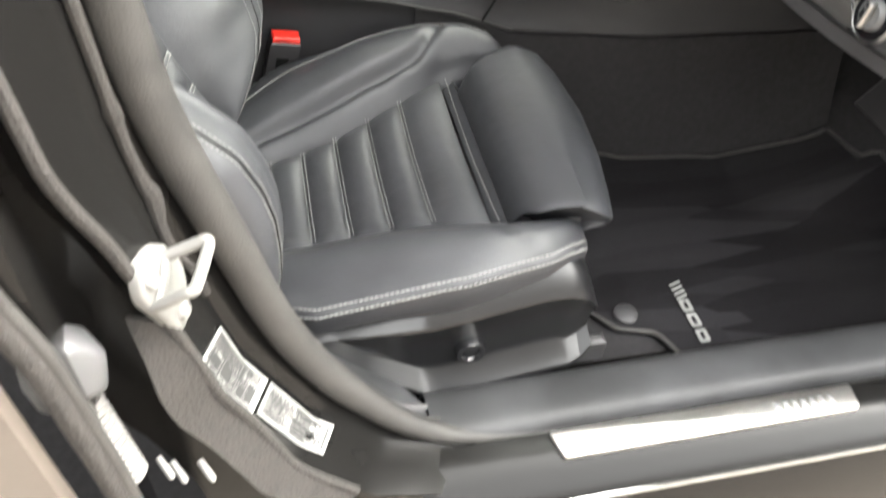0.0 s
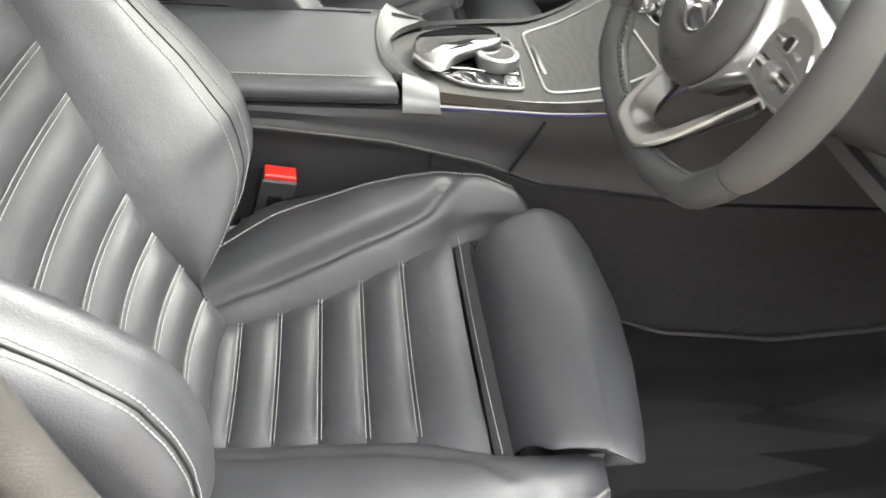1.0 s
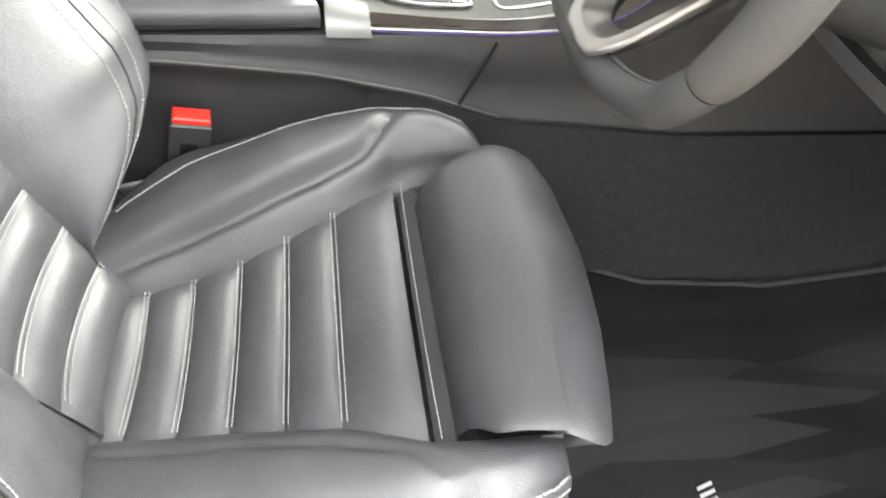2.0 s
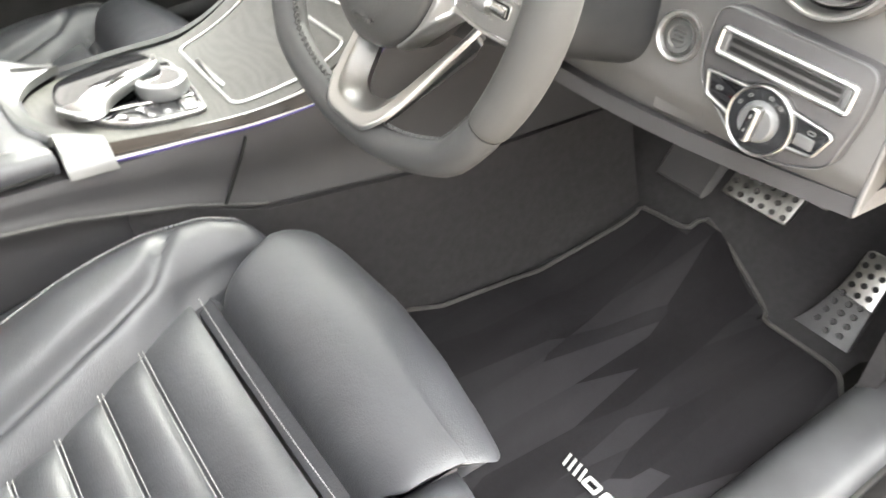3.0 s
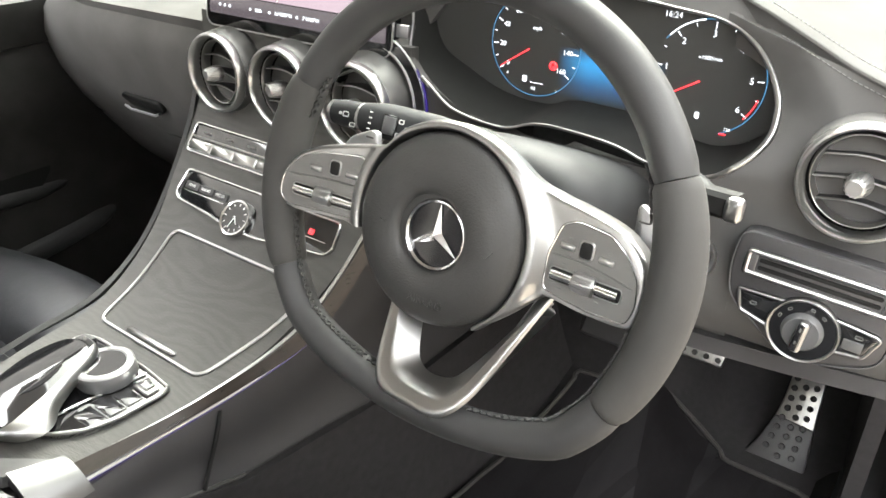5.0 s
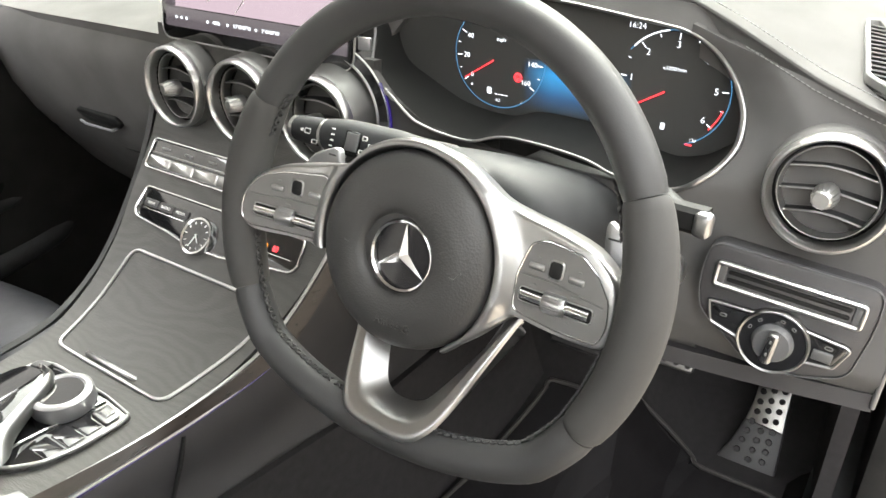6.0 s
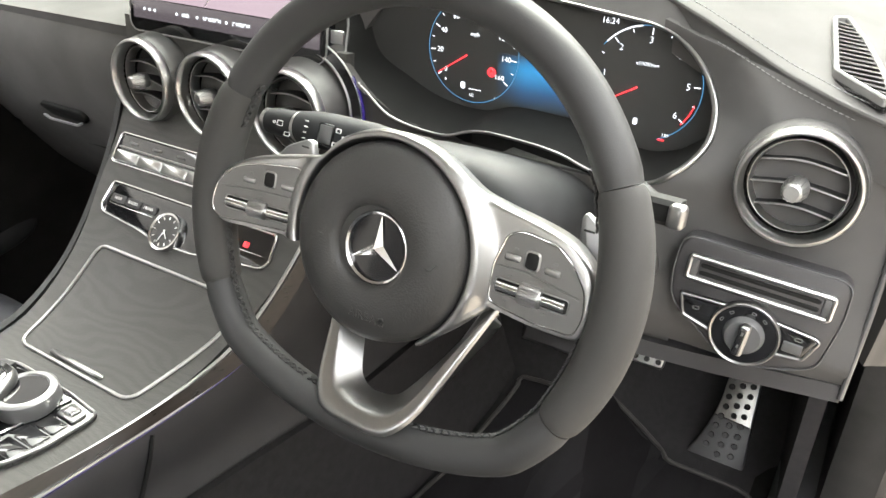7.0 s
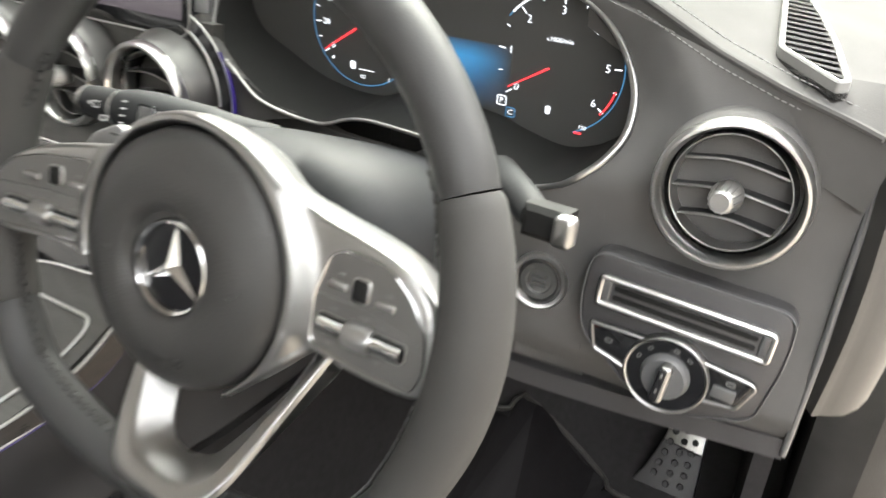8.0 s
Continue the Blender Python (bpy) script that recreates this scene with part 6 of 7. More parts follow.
ring_arc(tc, 0.050, 100, 140, 0.0014, GLOW_WHITE, cluster, "dial_edge", 0.0006)
ring_arc(tc, 0.047, -40, -14, 0.0012, GLOW_RED, cluster, "red_zone", 0.0008)
for i in range(13):
    a = 215 - 21.0 * i
    big = i % 2 == 0
    ln = 0.0055 if big else 0.003
    part("tick", slab(rrect(0.001 if big else 0.0007, ln, 0.0002, 1, 0, 0.0475 - ln / 2), 0.0003, 0.0001, tc @ Matrix.Rotation(radians(a - 90), 4, "Z") @ Matrix.Translation((0, 0, 0.0006))), GLOW_WHITE, cluster)
for i in range(7):
    a = radians(215 - 42.0 * i)
    lettering(str(i), 0.0082, tc @ Matrix.Translation((0.0375 * math.cos(a), 0.0375 * math.sin(a), 0.0006)), GLOW_WHITE, cluster, "number")
lettering("x1000/min", 0.0048, tc @ Matrix.Translation((0.0, 0.017, 0.0006)), GLOW_WHITE, cluster)
lettering("16:24", 0.0072, dial_at(-0.405, 1.017) @ Matrix.Translation((0, 0, 0.0006)), GLOW_WHITE, cluster)
lettering("130", 0.0042, tc @ Matrix.Translation((0.024, -0.042, 0.0006)), GLOW_WHITE, cluster)
part("needle", slab([(-0.0008, 0.007), (0.0008, 0.007), (0.0004, 0.044), (-0.0004, 0.044)], 0.0006, 0.0001, tc @ Matrix.Rotation(radians(211 - 90), 4, "Z") @ Matrix.Translation((0, 0, 0.0012))), GLOW_RED, cluster, "thin red needle")
part("temperature_icon", slab(rrect(0.004, 0.006, 0.001, 2, -0.004, -0.034), 0.0004, 0.0001, tc @ Matrix.Translation((0, 0, 0.0008))), GLOW_WHITE, cluster)
part("temperature_mark", slab(rrect(0.006, 0.0016, 0.0004, 1, 0.021, -0.0465), 0.0004, 0.0001, tc @ Matrix.Translation((0, 0, 0.0008))), GLOW_RED, cluster)
for word, dx, dy, ink in (("P", -0.042, -0.034, GLOW_WHITE), ("C", -0.034, -0.042, GLOW_BLUE)):
    part("letter_box", band(rrect(0.0078, 0.0078, 0.001, 2, dx, dy), 0.0007, 0.0004, 0.0001, tc @ Matrix.Translation((0, 0, 0.0006))), ink, cluster)
for word, dy in (("P", -0.034), ("C", -0.042)):
    lettering(word, 0.006, tc @ Matrix.Translation((-0.042 if word == "P" else -0.034, dy, 0.0006)), GLOW_WHITE, cluster)
# side strip that sweeps up round the vent beside the display
def sweep(r, a0, a1, x0, x1, n=24):
    """Arc about the vent beside the display, from beside it to above it."""
    ang = [radians(a0 + (a1 - a0) * i / n) for i in range(n + 1)]
    return [Vector((x0 + (x1 - x0) * i / n, -0.112 - r * math.cos(k), 0.903 + r * math.sin(k))) for i, k in enumerate(ang)]


SWEEP_IN, SWEEP_OUT = sweep(0.0605, -12, 84, 0.2285, 0.236), sweep(0.0725, -12, 84, 0.231, 0.238)
surround = part("vent_surround", sheet(lambda u, v: (SWEEP_OUT if v == 0 else SWEEP_IN)[round(u * 24)], 24, 1, 0.004), GLOSS, cluster, "glossy dark strip curving round the vent")
part("chrome_line", tube(SWEEP_IN, 0.0014, 8), LINE_SILVER, surround)
part("chrome_line", tube(SWEEP_OUT, 0.0011, 8), LINE_SILVER, surround)
CHEEK = spline([(bez_x(z) + 0.002, y, z) for y, z in ((-0.262, 0.911), (-0.233, 0.915), (-0.192, 0.932), (-0.158, 0.951), (-0.148, 0.98))], 6)
part("cheek", sheet(lambda u, v: CHEEK[round(u * 24)].lerp(SWEEP_OUT[round(u * 24)] + Vector((0.004, 0, 0)), v), 24, 6, 0.004), DASH, cluster, "soft black cheek beside the display")
# Added glowing tube, stands in for the violet light on the cheek.
part("added_violet_glow", tube([p + Vector((-0.001, -0.003, 0.0)) for p in SWEEP_OUT[1:13]], 0.0014, 8), GLOW_VIOLET, cluster, "added thin glowing strip that tints the cheek violet")

# centre display
SCM = axes((0.243, 0.005, 1.0185), (0, -1, 0), (0.16, 0, 1)) @ Matrix.Scale(1.075, 4)
display = thing("centre_display", (0.24, 0.0, 0.95), "wide black screen showing a pale pink road map", "screen")
part("case", slab(rrect(0.271, 0.128, 0.013, 6), 0.012, 0.002, SCM), GLOSS, display, "thin black screen case")
part("map_field", slab(rrect(0.256, 0.085, 0.002, 2, 0.0, 0.013), 0.0006, 0.0001, SCM @ Matrix.Translation((0, 0, 0.0004))), GLOW_MAP, display, "pale pink map")
part("status_bar", slab(rrect(0.256, 0.020, 0.001, 1, 0.0, -0.0405), 0.0006, 0.0001, SCM @ Matrix.Translation((0, 0, 0.0004))), GLOW_BAR, display, "dark status bar")
part("zoom_bar", slab(rrect(0.016, 0.085, 0.001, 1, -0.120, 0.013), 0.0006, 0.0001, SCM @ Matrix.Translation((0, 0, 0.0008))), GLOW_BAR, display)
for i, (x0, y0, x1, y1) in enumerate(((-0.06, -0.02, -0.02, 0.02), (-0.02, 0.02, 0.03, 0.03), (0.03, 0.03, 0.1, 0.0), (-0.02, -0.028, 0.03, 0.03), (-0.10, 0.03, -0.06, -0.02), (0.0, 0.05, 0.03, 0.03))):
    part("road_line", tube([SCM @ Vector((x0, y0, 0.0008)), SCM @ Vector((x1, y1, 0.0008))], 0.0005, 4), PALE_MARK, display)
part("map_mark", band(circle(0.008, 20, -0.055, -0.012, 0.004), 0.0012, 0.0004, 0.0001, SCM @ Matrix.Translation((0, 0, 0.0009))), INK, display)
for word, dx in (("100ft", -0.048), ("53\u00b045'07\"N", -0.010), ("2\u00b044'00\"W", 0.030)):
    lettering(word, 0.0054, SCM @ Matrix.Translation((dx, -0.0405, 0.0012)), GLOW_WHITE, display)
for dx in (-0.110, -0.102, -0.094, -0.061, -0.031, 0.010):
    part("status_icon", slab(circle(0.0016, 12, dx, -0.0405), 0.0004, 0.0001, SCM @ Matrix.Translation((0, 0, 0.0012))), GLOW_WHITE, display)
CASE = rrect(0.271, 0.128, 0.013, 6)
part("case_edge", tube(put(SCM, [(x, y, -0.001) for x, y in CASE]), 0.0011, 6, closed=True), SATIN, display, "thin bright edge of the screen")
part("mount", boxed(0.262, 0.29, -0.105, 0.115, 0.935, 0.972, 0.006), PLASTIC, display)
part("mount_badge", slab(rrect(0.024, 0.0125, 0.001, 2), 0.004, 0.0008, axes((0.243, -0.1425, 0.978), (0.1, -1, 0), (0.1, 0, 1))), DULL_SILVER, display, "flat silver end plate")

# ---- steering wheel ----
TW = radians(17)
W = axes((0.003, -0.3675, 0.917), (0, -1, 0), (math.sin(TW), 0, math.cos(TW))) @ Matrix.Rotation(radians(-1.5), 4, "Z")
WH = W @ Matrix.Translation((-0.006, 0, 0))
wheel = thing("steering_wheel", (0.003, -0.3675, 0.917), "flat-bottomed black leather steering wheel with silver spokes", "steering wheel")


RIM_MID = Vector((-0.002, 0.006, -0.0185))


def rim_pt(a, r=0.1612):
    x, y = r * math.sin(a), r * math.cos(a)
    if y < -0.111:
        y = -0.111 - (abs(y) - 0.111) * 0.55
    return W @ (Vector((x, y, 0.0)) + RIM_MID)


def rim_piece(a0, a1, mat, label, swell):
    n = 44
    pts = [rim_pt(radians(a0 + (a1 - a0) * i / n)) for i in range(n + 1)]
    rad = [0.0134 + swell * math.sin(math.pi * i / n) ** 0.5 for i in range(n + 1)]
    rad[0], rad[-1] = rad[0] - 0.0008, rad[-1] - 0.0008
    return part("rim", tube(pts, rad, 18, flat=1.12, up=W.to_3x3() @ Vector((0, 0, 1))), mat, wheel, label)


rim_piece(-64, 64, LEATHER_RIM, "smooth black leather upper rim", 0.0002)
rim_piece(64.2, 118.4, PERFORATED, "grey-worn perforated leather grip", 0.0028)
rim_piece(-118.4, -64.2, PERFORATED, "grey-worn perforated leather grip", 0.0028)
rim_piece(118.6, 241.4, LEATHER_RIM, "smooth black leather lower rim", 0.0002)


def rim_stitches(a0, a1):
    pts = []
    for i in range(60):
        a = radians(a0 + (a1 - a0) * i / 59)
        p, c = rim_pt(a), W @ RIM_MID
        pts.append(p + (c - p).normalized() * (0.0142 + (0.0026 * math.sin(math.pi * (abs(math.degrees(a)) - 64.2) / 54.2) ** 0.5 if 64.2 < abs(math.degrees(a)) < 118.4 else 0.0)) + W.to_3x3() @ Vector((0, 0, 0.002)))
    return merged(stitch_row(pts, 0.006, 0.008, 0.0011, 0.9, W.to_3x3() @ Vector((0, 0, 1))), stitch_row(pts, 0.006, 0.008, 0.0011, -0.9, W.to_3x3() @ Vector((0, 0, 1))))


for a0, a1 in ((-60, -72), (-100, -160), (60, 72), (100, 160), (163, 197)):
    part("rim_stitching", rim_stitches(a0, a1), DARK_THREAD, wheel, "black cross stitching inside the rim")

# airbag cover and emblem
hub = part("airbag_cover", lathe([(0.0, -0.006), (0.0262, -0.006), (0.0275, -0.003), (0.032, -0.0005), (0.0465, -0.0010), (0.0495, -0.0019), (0.0515, -0.0026), (0.056, -0.0044), (0.0615, -0.007), (0.0665, -0.0115), (0.0688, -0.019), (0.067, -0.05)], WH, 64), HUB, wheel, "grained black airbag cover", sharp=60)
part("emblem_disc", lathe([(0.0, -0.0045), (0.0232, -0.0045), (0.0232, -0.007)], W, 40), GLOSS, hub)
part("emblem_ring", lathe([(0.0252, -0.006), (0.0248, -0.0022), (0.0236, -0.001), (0.0222, -0.0022), (0.022, -0.006)], W, 48, closed=True), CHROME, hub, "chrome ring")
for k in range(3):
    RM = W @ Matrix.Rotation(radians(-120 * k), 4, "Z")
    v = [RM @ Vector(p) for p in ((0, 0.0222, -0.003), (0.0038, 0.0022, -0.0042), (0, 0, 0.0006), (-0.0038, 0.0022, -0.0042))]
    part("emblem_arm", (v, [(0, 1, 2), (0, 2, 3), (0, 3, 1), (1, 3, 2)]), CHROME, hub, "pointed chrome arm", smooth=False)
lettering("AIRBAG", 0.0085, W @ Matrix.Translation((0.002, -0.0475, -0.0014)), HUB, hub, depth=0.0006)
for dx in (-0.043, 0.043):
    part("horn_mark", tube(put(W, [(dx - 0.004, -0.002, -0.0008), (dx, -0.0025, -0.0007), (dx + 0.004, 0.003, -0.0009)]), 0.0005, 6), HUB, hub)

# silver spoke frame: one skin from the cover out to both arms
FRAME_OUT = spline([(x, y, 0) for x, y in [(-0.0756, -0.0185), (-0.11, -0.0194), (-0.1412, -0.0216), (-0.1515, -0.015), (-0.1545, -0.0035), (-0.1532, 0.0031), (-0.1433, 0.0186), (-0.1248, 0.0305), (-0.0981, 0.0387), (-0.0707, 0.0446), (-0.061, 0.0485), (-0.0528, 0.0580), (-0.0436, 0.0652), (-0.026, 0.0727), (-0.004, 0.0757), (0.021, 0.0717), (0.038, 0.0643), (0.0592, 0.0520), (0.0746, 0.0475), (0.0927, 0.0445), (0.1137, 0.0399), (0.1278, 0.0335), (0.1399, 0.0217), (0.1440, 0.0054), (0.1435, -0.0124), (0.1375, -0.0188), (0.1112, -0.0195), (0.0865, -0.0175), (0.0780, -0.020), (0.0610, -0.0375), (0.0385, -0.0570)]], 8)
HUB_R, HUB_C = 0.0698, Vector((-0.006, 0, 0))


def arm_plane(x):
    """Level of the arms: the one towards the console comes forward at its end."""
    return -0.018 + 0.158 * max(-0.07 - x, 0.0)


def frame_section(q):
    """Section from the gap at the cover over the raised collar and out over the rounded edge."""
    d = q - HUB_C
    R, d = d.length, d.normalized()
    R = max(R, HUB_R + 0.0032)
    w = R - HUB_R
    k0, k1 = min(0.002, 0.3 * w), min(0.0042, 0.42 * w)

    def level(r):
        t = min(max((r - HUB_R - 0.004) / 0.017, 0.0), 1.0)
        t = t * t * (3 - 2 * t)
        return -0.0106 * (1 - t) + arm_plane(HUB_C.x + d.x * r) * t - 0.0022 * math.sin(math.pi * t)
    zs = level(R - k1)
    sec = [(HUB_R - 0.003, -0.04), (HUB_R - 0.0006, level(HUB_R) - 0.008), (HUB_R, level(HUB_R) - 0.0022), (HUB_R + k0 * 0.5, level(HUB_R) - 0.0005)]
    sec += [(HUB_R + k0 + (w - k0 - k1) * i / 14, level(HUB_R + k0 + (w - k0 - k1) * i / 14)) for i in range(15)]
    sec += [(R - k1 * 0.6, zs - 0.0004), (R - k1 * 0.3, zs - 0.0013), (R - k1 * 0.08, zs - 0.003), (R + 0.0004, zs - 0.0058), (R - 0.0004, zs - 0.014), (R - 0.003, zs - 0.024)]
    return [W @ (HUB_C + d * r + Vector((0, 0, z))) for r, z in sec]


part("spoke_frame", loft([frame_section(q) for q in FRAME_OUT], False, False), SATIN, wheel, "satin silver spoke frame with two arms", sharp=60)
TILT = {1: W @ Matrix.Translation((0, 0, -0.018)), -1: W @ Matrix.Translation((-0.07, 0, -0.018)) @ Matrix.Rotation(radians(9), 4, "Y")}
PADS = {1: [(0.0835, 0.0322), (0.0930, 0.0360), (0.1156, 0.0338), (0.1275, 0.0252), (0.1373, 0.0118), (0.1397, -0.0037), (0.1362, -0.0152), (0.1112, -0.0157), (0.0865, -0.0130), (0.0790, -0.0110), (0.0778, 0.0111)],
        -1: [(-0.0805, 0.0003), (-0.0764, 0.0104), (-0.065, 0.0218), (-0.0456, 0.0278), (-0.0122, 0.0325), (-0.0060, 0.0265), (-0.004, 0.0057), (-0.0060, -0.0136), (-0.0413, -0.0155), (-0.074, -0.0180), (-0.0810, -0.0121)]}
# centre of the roller, its bar's half length, and the places of the two keys and the touch square
PAD_SET = {1: (0.1058, -0.0002, 0.0228, (0.0894, 0.0192), (0.1159, 0.0178), (0.1022, 0.0206)), -1: (-0.0412, -0.0048, 0.0270, (-0.0518, 0.0148), (-0.0198, 0.0166), (-0.0348, 0.0189))}
CREASE = {1: [(0.0798, 0.0122), (0.100, 0.0126), (0.1355, 0.0070)], -1: [(-0.0755, 0.0058), (-0.040, 0.0090), (-0.0060, 0.0098)]}
PADDLE = {1: [(0.105, 0.0), (0.130, 0.0), (0.134, 0.030), (0.1325, 0.039), (0.127, 0.046), (0.1168, 0.0525), (0.1145, 0.049), (0.117, 0.027)],
          -1: [(-0.128, 0.0), (-0.100, 0.0), (-0.098, 0.030), (-0.1025, 0.0465), (-0.108, 0.0478), (-0.127, 0.039), (-0.135, 0.029)]}
for sd in (-1, 1):
    o = rounded(PADS[sd], 0.004, 4)
    T1 = TILT[sd]
    pad = part("switch_pad", slab(o, 0.006, 0.0012, T1 @ Matrix.Translation((0, 0, 0.0014))), PAD_GREY, wheel, "grey metallic switch pad")
    part("pad_border", band(o, 0.0008, 0.004, 0.0003, T1 @ Matrix.Translation((0, 0, 0.0017))), CHROME, pad)
    part("pad_gap", band(offset(o, -0.0012), 0.0007, 0.004, 0.0002, T1 @ Matrix.Translation((0, 0, 0.0009))), HOLLOW, pad)
    T2 = T1 @ Matrix.Translation((0, 0, 0.0018))
    c, cy0, half, key_a, key_b, square = PAD_SET[sd]
    part("pad_crease", tube(put(T2, [(x, y, -0.0006) for x, y in CREASE[sd]]), 0.0009, 6), PAD_GREY, pad)
    part("slide_track", slab(rrect(2 * half + 0.003, 0.0088, 0.002, 3, c, cy0), 0.003, 0.0008, T2 @ Matrix.Translation((0, 0, -0.0001))), HOLLOW, pad)
    part("track_edge", band(rrect(2 * half + 0.0042, 0.0100, 0.0026, 3, c, cy0), 0.0007, 0.002, 0.0002, T2 @ Matrix.Translation((0, 0, 0.0003))), SATIN, pad)
    part("slide_bar", tube([T2 @ Vector((c - half, cy0, 0.0004)), T2 @ Vector((c + half, cy0, 0.0004))], 0.0031, 12), CHROME, pad, "chrome slide bar")
    RL = T2 @ Matrix.Translation((c, cy0, -0.0008)) @ Matrix.Rotation(radians(90), 4, "Y")
    part("roller", lathe([(0.0, -0.0072), (0.0062, -0.0072), (0.0067, -0.006), (0.0067, 0.006), (0.0062, 0.0072), (0.0, 0.0072)], RL, 28), SATIN, pad, "knurled silver roller")
    part("knurl", merged(*[tube(put(RL, [(0.0067 * math.cos(a), 0.0067 * math.sin(a), -0.0058), (0.0067 * math.cos(a), 0.0067 * math.sin(a), 0.0058)]), 0.00035, 5) for a in np.linspace(0, 2 * math.pi, 26, endpoint=False)]), DULL_SILVER, pad)
    part("touch_key", slab(rrect(0.0105, 0.0125, 0.003, 3, *square), 0.003, 0.0008, T2 @ Matrix.Translation((0, 0, 0.0004))), SATIN, pad)
    part("touch_face", slab(rrect(0.0082, 0.0102, 0.0022, 3, *square), 0.001, 0.0004, T2 @ Matrix.Translation((0, 0, 0.0010))), HOLLOW, pad, "black touch square")
    for kx, ky in (key_a, key_b):
        part("key", slab(rrect(0.0105, 0.0042, 0.0012, 2, kx, ky), 0.003, 0.0009, T2 @ Matrix.Translation((0, 0, 0.0008))), SATIN, pad)
        part("print_mark", slab(rrect(0.0032, 0.0016, 0.0006, 1, kx + 0.001, ky + 0.0056), 0.0004, 0.0001, T2), FAINT, pad)
        part("print_mark", slab(rrect(0.0038, 0.0014, 0.0005, 1, kx, cy0 + 0.0078), 0.0004, 0.0001, T2), FAINT, pad)
        part("print_mark", slab(rrect(0.0036, 0.0014, 0.0005, 1, kx, cy0 - 0.0084), 0.0004, 0.0001, T2), FAINT, pad)
    part("print_mark", slab(rrect(0.0050, 0.0014, 0.0005, 1, c, cy0 + 0.0092), 0.0004, 0.0001, T2), FAINT, pad)
    # paddle behind the spoke
    PM = W @ Matrix.Translation((0, 0, -0.050))
    paddle = part("shift_paddle", slab(rounded(PADDLE[sd], 0.004, 3), 0.006, 0.0016, PM), DULL_SILVER, wheel, "silver shift paddle")
    part("paddle_mark", slab(rrect(0.0075, 0.0013, 0.0004, 1, 0.1215 if sd > 0 else -0.1085, 0.0415), 0.0006, 0.0001, PM @ Matrix.Translation((0, 0, 0.0003))), INK, paddle)

# lower silver spoke
LM = W @ Matrix.Translation((0.007, -0.123, 0.0)) @ Matrix.Rotation(radians(-28), 4, "X") @ Matrix.Translation((0, 0.125, 0))
SO = spline([(-0.066, -0.015, 0), (-0.0535, -0.06, 0), (-0.044, -0.1, 0), (-0.036, -0.119, 0), (-0.024, -0.1265, 0), (-0.004, -0.1275, 0), (0.016, -0.1275, 0), (0.030, -0.121, 0), (0.043, -0.1, 0), (0.056, -0.055, 0), (0.067, -0.016, 0)], 4)
SI = spline([(-0.045, -0.02, 0), (-0.033, -0.048, 0), (-0.025, -0.067, 0), (-0.018, -0.085, 0), (-0.0125, -0.0935, 0), (-0.003, -0.0985, 0), (0.008, -0.0985, 0), (0.016, -0.096, 0), (0.0225, -0.090, 0), (0.0345, -0.068, 0), (0.053, -0.028, 0)], 4)


def spoke_fn(u, v):
    a, b = SO[round(u * 40)], SI[round(u * 40)]
    drop = tab(v, [(0.0, 0.003), (0.06, 0.0006), (0.16, 0.0), (0.42, 0.0), (0.5, 0.0012), (1.0, 0.011)])
    q = a.lerp(b, v)
    return LM @ Vector((q.x, q.y, -drop))


part("lower_spoke", sheet(lambda u, v: spoke_fn(u, v), 40, 24, 0.012), SATIN, wheel, "satin silver lower spoke", sharp=28)

# steering column, stalk and lever
column = thing("steering_column", (0.12, -0.3765, 0.85), "black plastic steering column shroud", "steering column")
CR = []
for z, w, h, dy in ((-0.052, 0.062, 0.056, 0.0), (-0.07, 0.074, 0.064, 0.002), (-0.11, 0.082, 0.066, 0.0), (-0.17, 0.085, 0.064, -0.004), (-0.24, 0.085, 0.06, -0.008)):
    CR.append([W @ Vector((w * math.copysign(abs(math.cos(a)) ** 0.7, math.cos(a)), dy + h * math.copysign(abs(math.sin(a)) ** 0.7, math.sin(a)) * (1.0 if math.sin(a) > 0 else 0.8), z)) for a in np.linspace(0, 2 * math.pi, 40, endpoint=False)])
part("shroud", loft(CR), SHROUD, column, sharp=60)

stalk = thing("wiper_stalk", (0.10, -0.3, 0.94), "black wiper stalk with small white symbols", "control stalk")
SP = [Vector((0.122, -0.335, 0.938)), Vector((0.108, -0.31, 0.9415)), Vector((0.102, -0.285, 0.944)), Vector((0.099, -0.248, 0.945)), Vector((0.098, -0.2265, 0.944))]
part("arm", tube(spline(SP, 5), [0.011 + 0.0040 * min(i / 8, 1.0) - 0.0022 * max(i - 14, 0) / 6 for i in range(21)], 18, flat=1.0), SHROUD, stalk)
part("collar", tube([(0.098, -0.2265, 0.9440), (0.098, -0.2235, 0.9440)], 0.0124, 20), SATIN, stalk, "silver collar")
part("twist_end", tube([(0.098, -0.2235, 0.9440), (0.098, -0.200, 0.9433), (0.098, -0.1935, 0.943)], [0.0118, 0.0112, 0.0104], 20), SHROUD, stalk)
part("push_cap", tube([(0.098, -0.1935, 0.943), (0.098, -0.1895, 0.9428), (0.098, -0.1865, 0.9428)], [0.0107, 0.0104, 0.0078], 20), SATIN, stalk, "silver push cap")
ST = axes((0.0838, -0.2505, 0.9475), (0, -1, 0.0), (0.45, 0, 1))
part("rocker", slab(rrect(0.012, 0.0145, 0.001, 2, 0.012, 0.0015), 0.003, 0.001, ST @ Matrix.Translation((0, 0, 0.0012))), GREY_PLASTIC, stalk)
part("rocker_edge", band(rrect(0.0145, 0.017, 0.0012, 2, 0.012, 0.0015), 0.001, 0.002, 0.0003, ST @ Matrix.Translation((0, 0, 0.0006))), GLOSS, stalk)
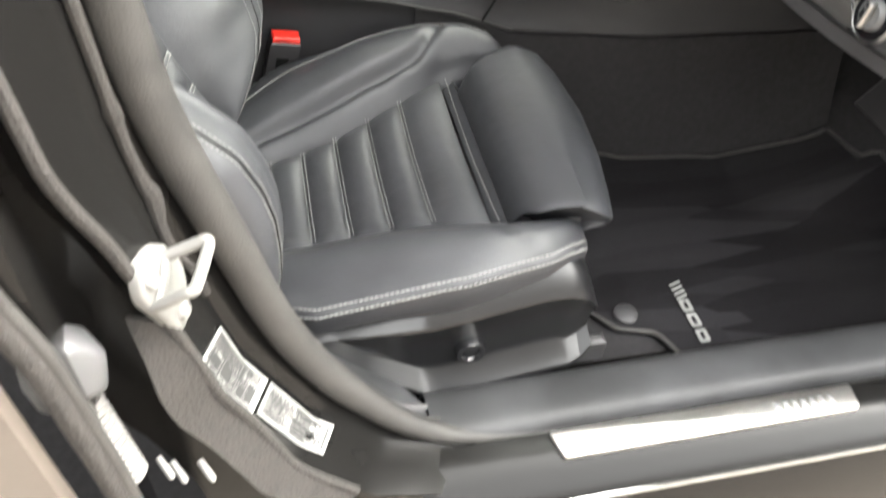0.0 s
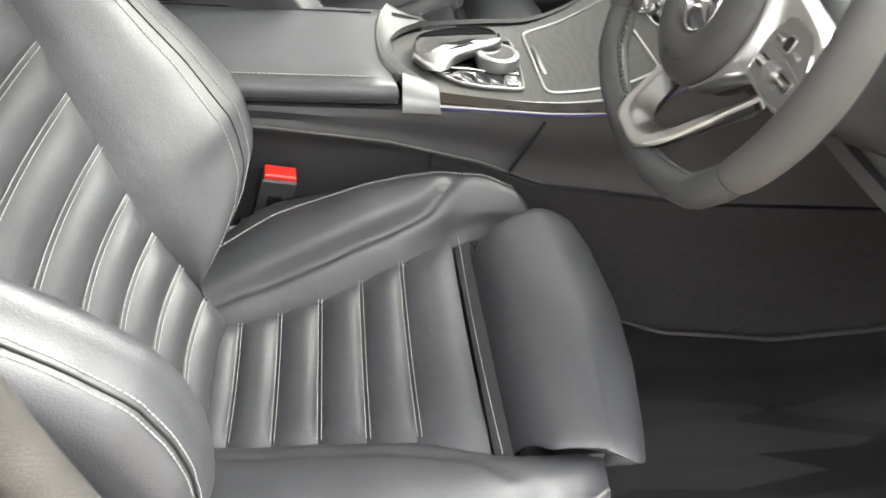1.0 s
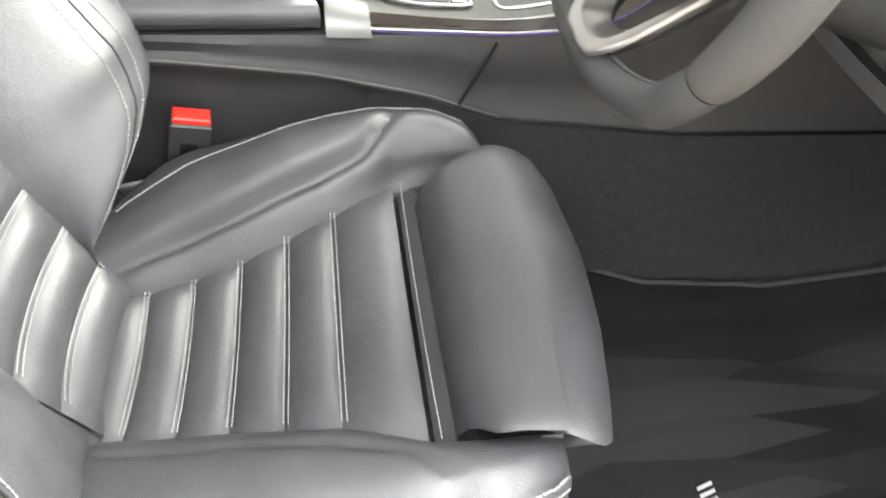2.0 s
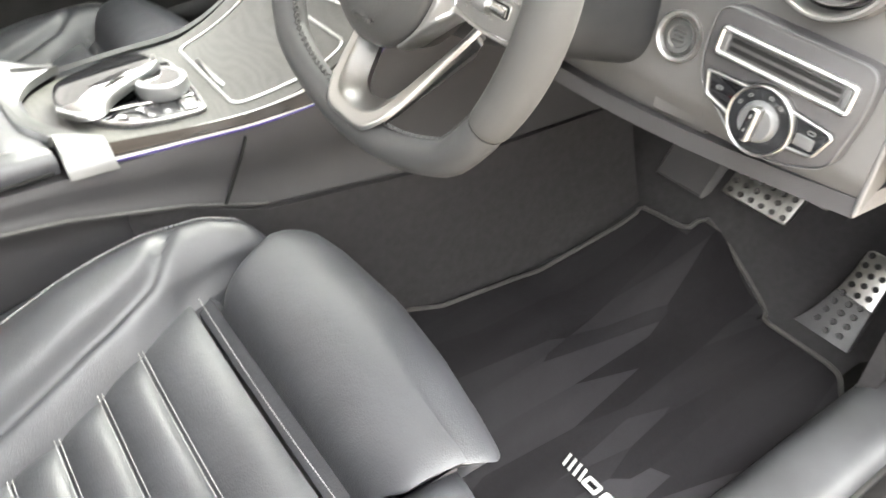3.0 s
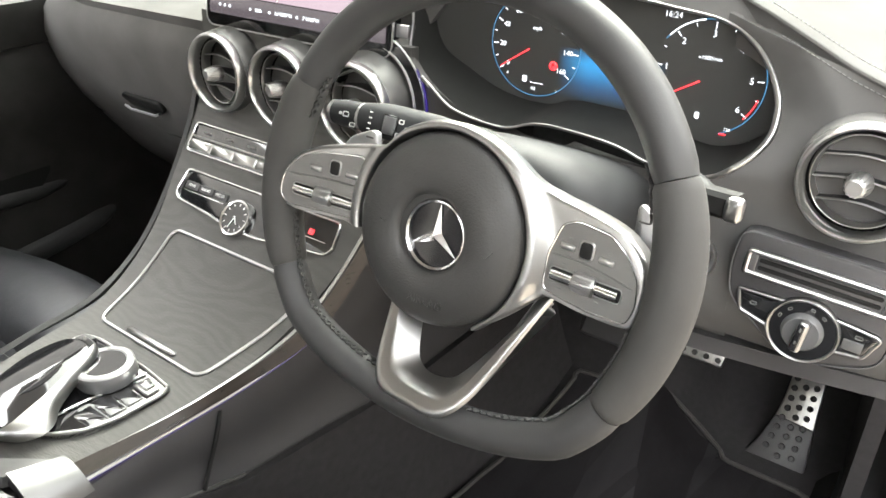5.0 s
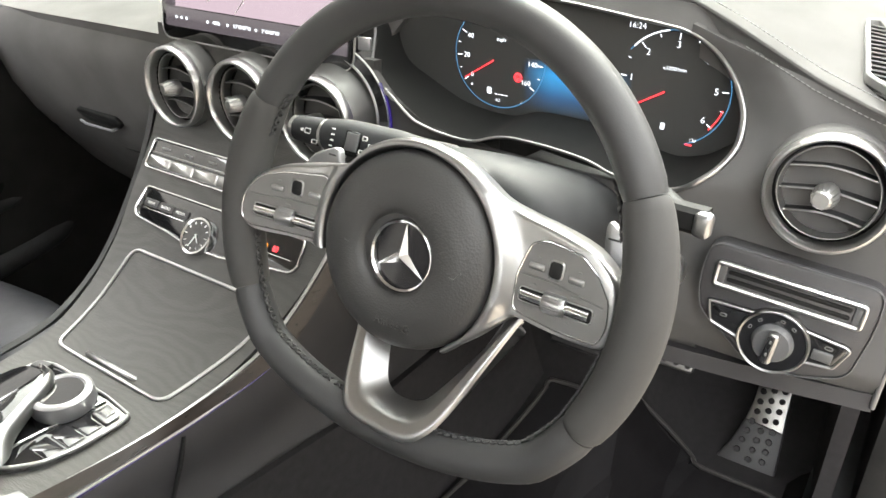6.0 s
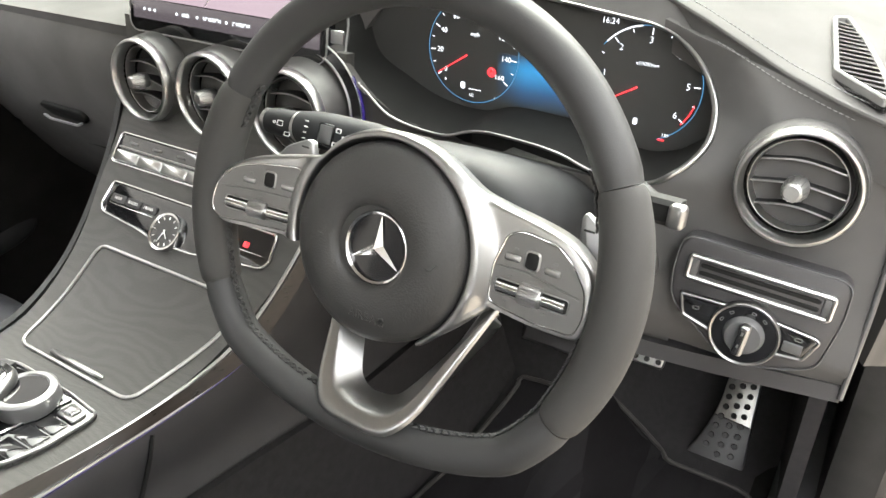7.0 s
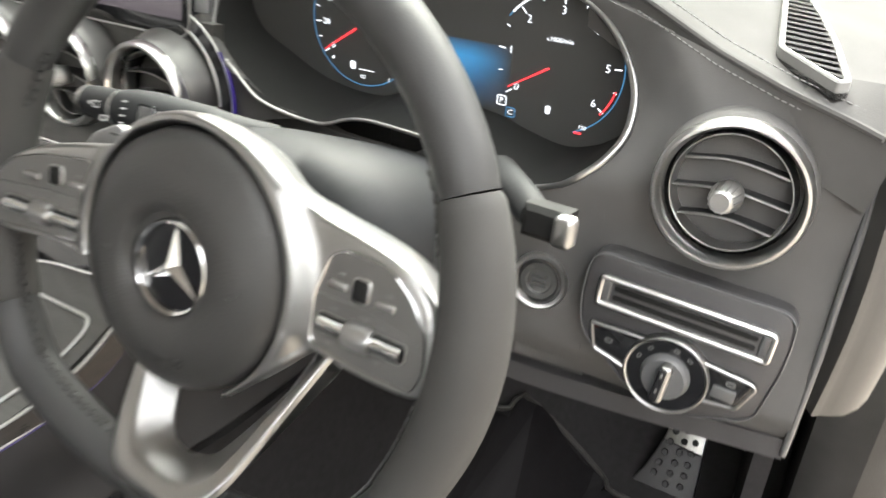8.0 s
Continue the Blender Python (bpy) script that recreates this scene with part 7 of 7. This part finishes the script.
for dx, dy, w, h in ((0.0235, 0.0095, 0.005, 0.0036), (0.0305, 0.0045, 0.0055, 0.0036), (0.0222, -0.0015, 0.005, 0.0036), (0.0475, 0.001, 0.0095, 0.005), (-0.0375, 0.0048, 0.0065, 0.0045), (-0.0435, 0.0048, 0.003, 0.0022), (-0.0285, -0.0025, 0.006, 0.0036), (-0.0085, 0.0085, 0.003, 0.001), (-0.0085, 0.004, 0.003, 0.001), (-0.0085, -0.0005, 0.003, 0.001), (-0.0085, -0.005, 0.003, 0.001)):
    SY = ST @ Matrix.Translation((0, 0, 0.0004 if dx > -0.02 else -0.0028))
    part("symbol", band(rrect(w, h, 0.0006, 1, dx, dy - 0.003), 0.0007, 0.0008, 0.0002, SY) if h > 0.002 else slab(rrect(w, h, 0.0002, 1, dx, dy), 0.0008, 0.0002, SY), PALE_MARK, stalk)

lever = thing("gear_lever", (0.12, -0.49, 0.93), "black column gear lever with silver end button", "control stalk")
GL = axes((0.108, -0.523, 0.942), (-0.06, -1, 0.0), (0.15, 0, 1))
part("arm", boxed(-0.016, 0.008, -0.0085, 0.0085, -0.010, 0.008, 0.003, GL @ Matrix.Translation((0, 0, -0.006))), HOLLOW, lever)
part("root", tube(spline([GL @ Vector((-0.012, 0, -0.008)), (0.135, -0.497, 0.938), (0.165, -0.475, 0.930), (0.20, -0.45, 0.92)], 6), [0.0085 + 0.0002 * i for i in range(19)], 14), SHROUD, lever, "black lever root")
part("end_button", slab(rrect(0.0115, 0.0165, 0.0035, 4), 0.008, 0.003, GL @ Matrix.Translation((0.008, 0.0, 0.006))), SATIN, lever, "satin silver park button")

# ---- pedals ----
accel = thing("accelerator_pedal", (0.605, -0.535, 0.34), "drilled brushed steel accelerator pedal with rubber studs", "pedal")
PA = axes((0.635, -0.547, 0.394), (0.0, -1, 0.0), (0.55, -0.06, 0.84))
AO = rounded([(-0.050, -0.068), (0.034, -0.068), (0.031, -0.03), (0.027, 0.03), (0.025, 0.066), (0.02, 0.07), (-0.016, 0.07), (-0.021, 0.066), (-0.022, 0.03), (-0.027, -0.01), (-0.036, -0.04)], 0.005)
part("plate", slab(AO, 0.008, 0.002, PA), STEEL, accel)
FO = rounded([(-0.051, -0.0685), (0.035, -0.0685), (0.032, -0.03), (0.030, -0.002), (-0.0265, 0.002), (-0.029, -0.012), (-0.038, -0.042)], 0.004)
part("foot", slab(FO, 0.012, 0.003, PA @ Matrix.Translation((0, 0, 0.0022))), PLASTIC, accel, "black rubber-faced lower pedal")
for r in range(8):
    for c in range(3):
        low = r > 3
        dx, dy = 0.001 - 0.0016 * max(r - 3, 0) + (c - 1) * (0.0142 + 0.0012 * max(r - 3, 0)), 0.060 - 0.0155 * r - 0.0065 * (c == 1) - 0.003 * (c - 1)
        part("stud", lathe([(0.0, 0.0026), (0.0036, 0.0026), (0.0046, 0.0), (0.0046, -0.002)], PA @ Matrix.Translation((dx, dy, 0.0025 if low else 0.0005)), 12), SEAT_TRIM if low else HOLLOW, accel)
brake = thing("brake_pedal", (0.60, -0.39, 0.47), "brushed steel brake pedal with rubber studs", "pedal")
PBK = axes((0.60, -0.392, 0.492), (0.0, -1, 0.0), (0.62, 0, 0.78))
part("plate", slab(rounded([(-0.054, -0.022), (0.05, -0.022), (0.054, 0.024), (-0.05, 0.026)], 0.006), 0.01, 0.002, PBK), STEEL, brake)
part("arm", boxed(-0.012, 0.012, 0.0, 0.3, -0.03, -0.01, 0.004, PBK @ Matrix.Rotation(radians(25), 4, "X")), PLASTIC, brake)
for r in range(3):
    for c in range(6):
        part("stud", lathe([(0.0, 0.0028), (0.0036, 0.0028), (0.0045, 0.0), (0.0045, -0.002)], PBK @ Matrix.Translation((-0.043 + 0.0172 * c, -0.013 + 0.0145 * r, 0.0005)), 12), RUBBER, brake)
rest = thing("foot_rest", (0.62, -0.24, 0.42), "black carpeted foot rest beside the tunnel", "foot rest")
part("pad", boxed(-0.05, 0.05, -0.1, 0.1, -0.02, 0.0, 0.008, axes((0.66, -0.255, 0.51), (0, -1, 0), (0.6, 0, 0.8))), PLASTIC, rest)
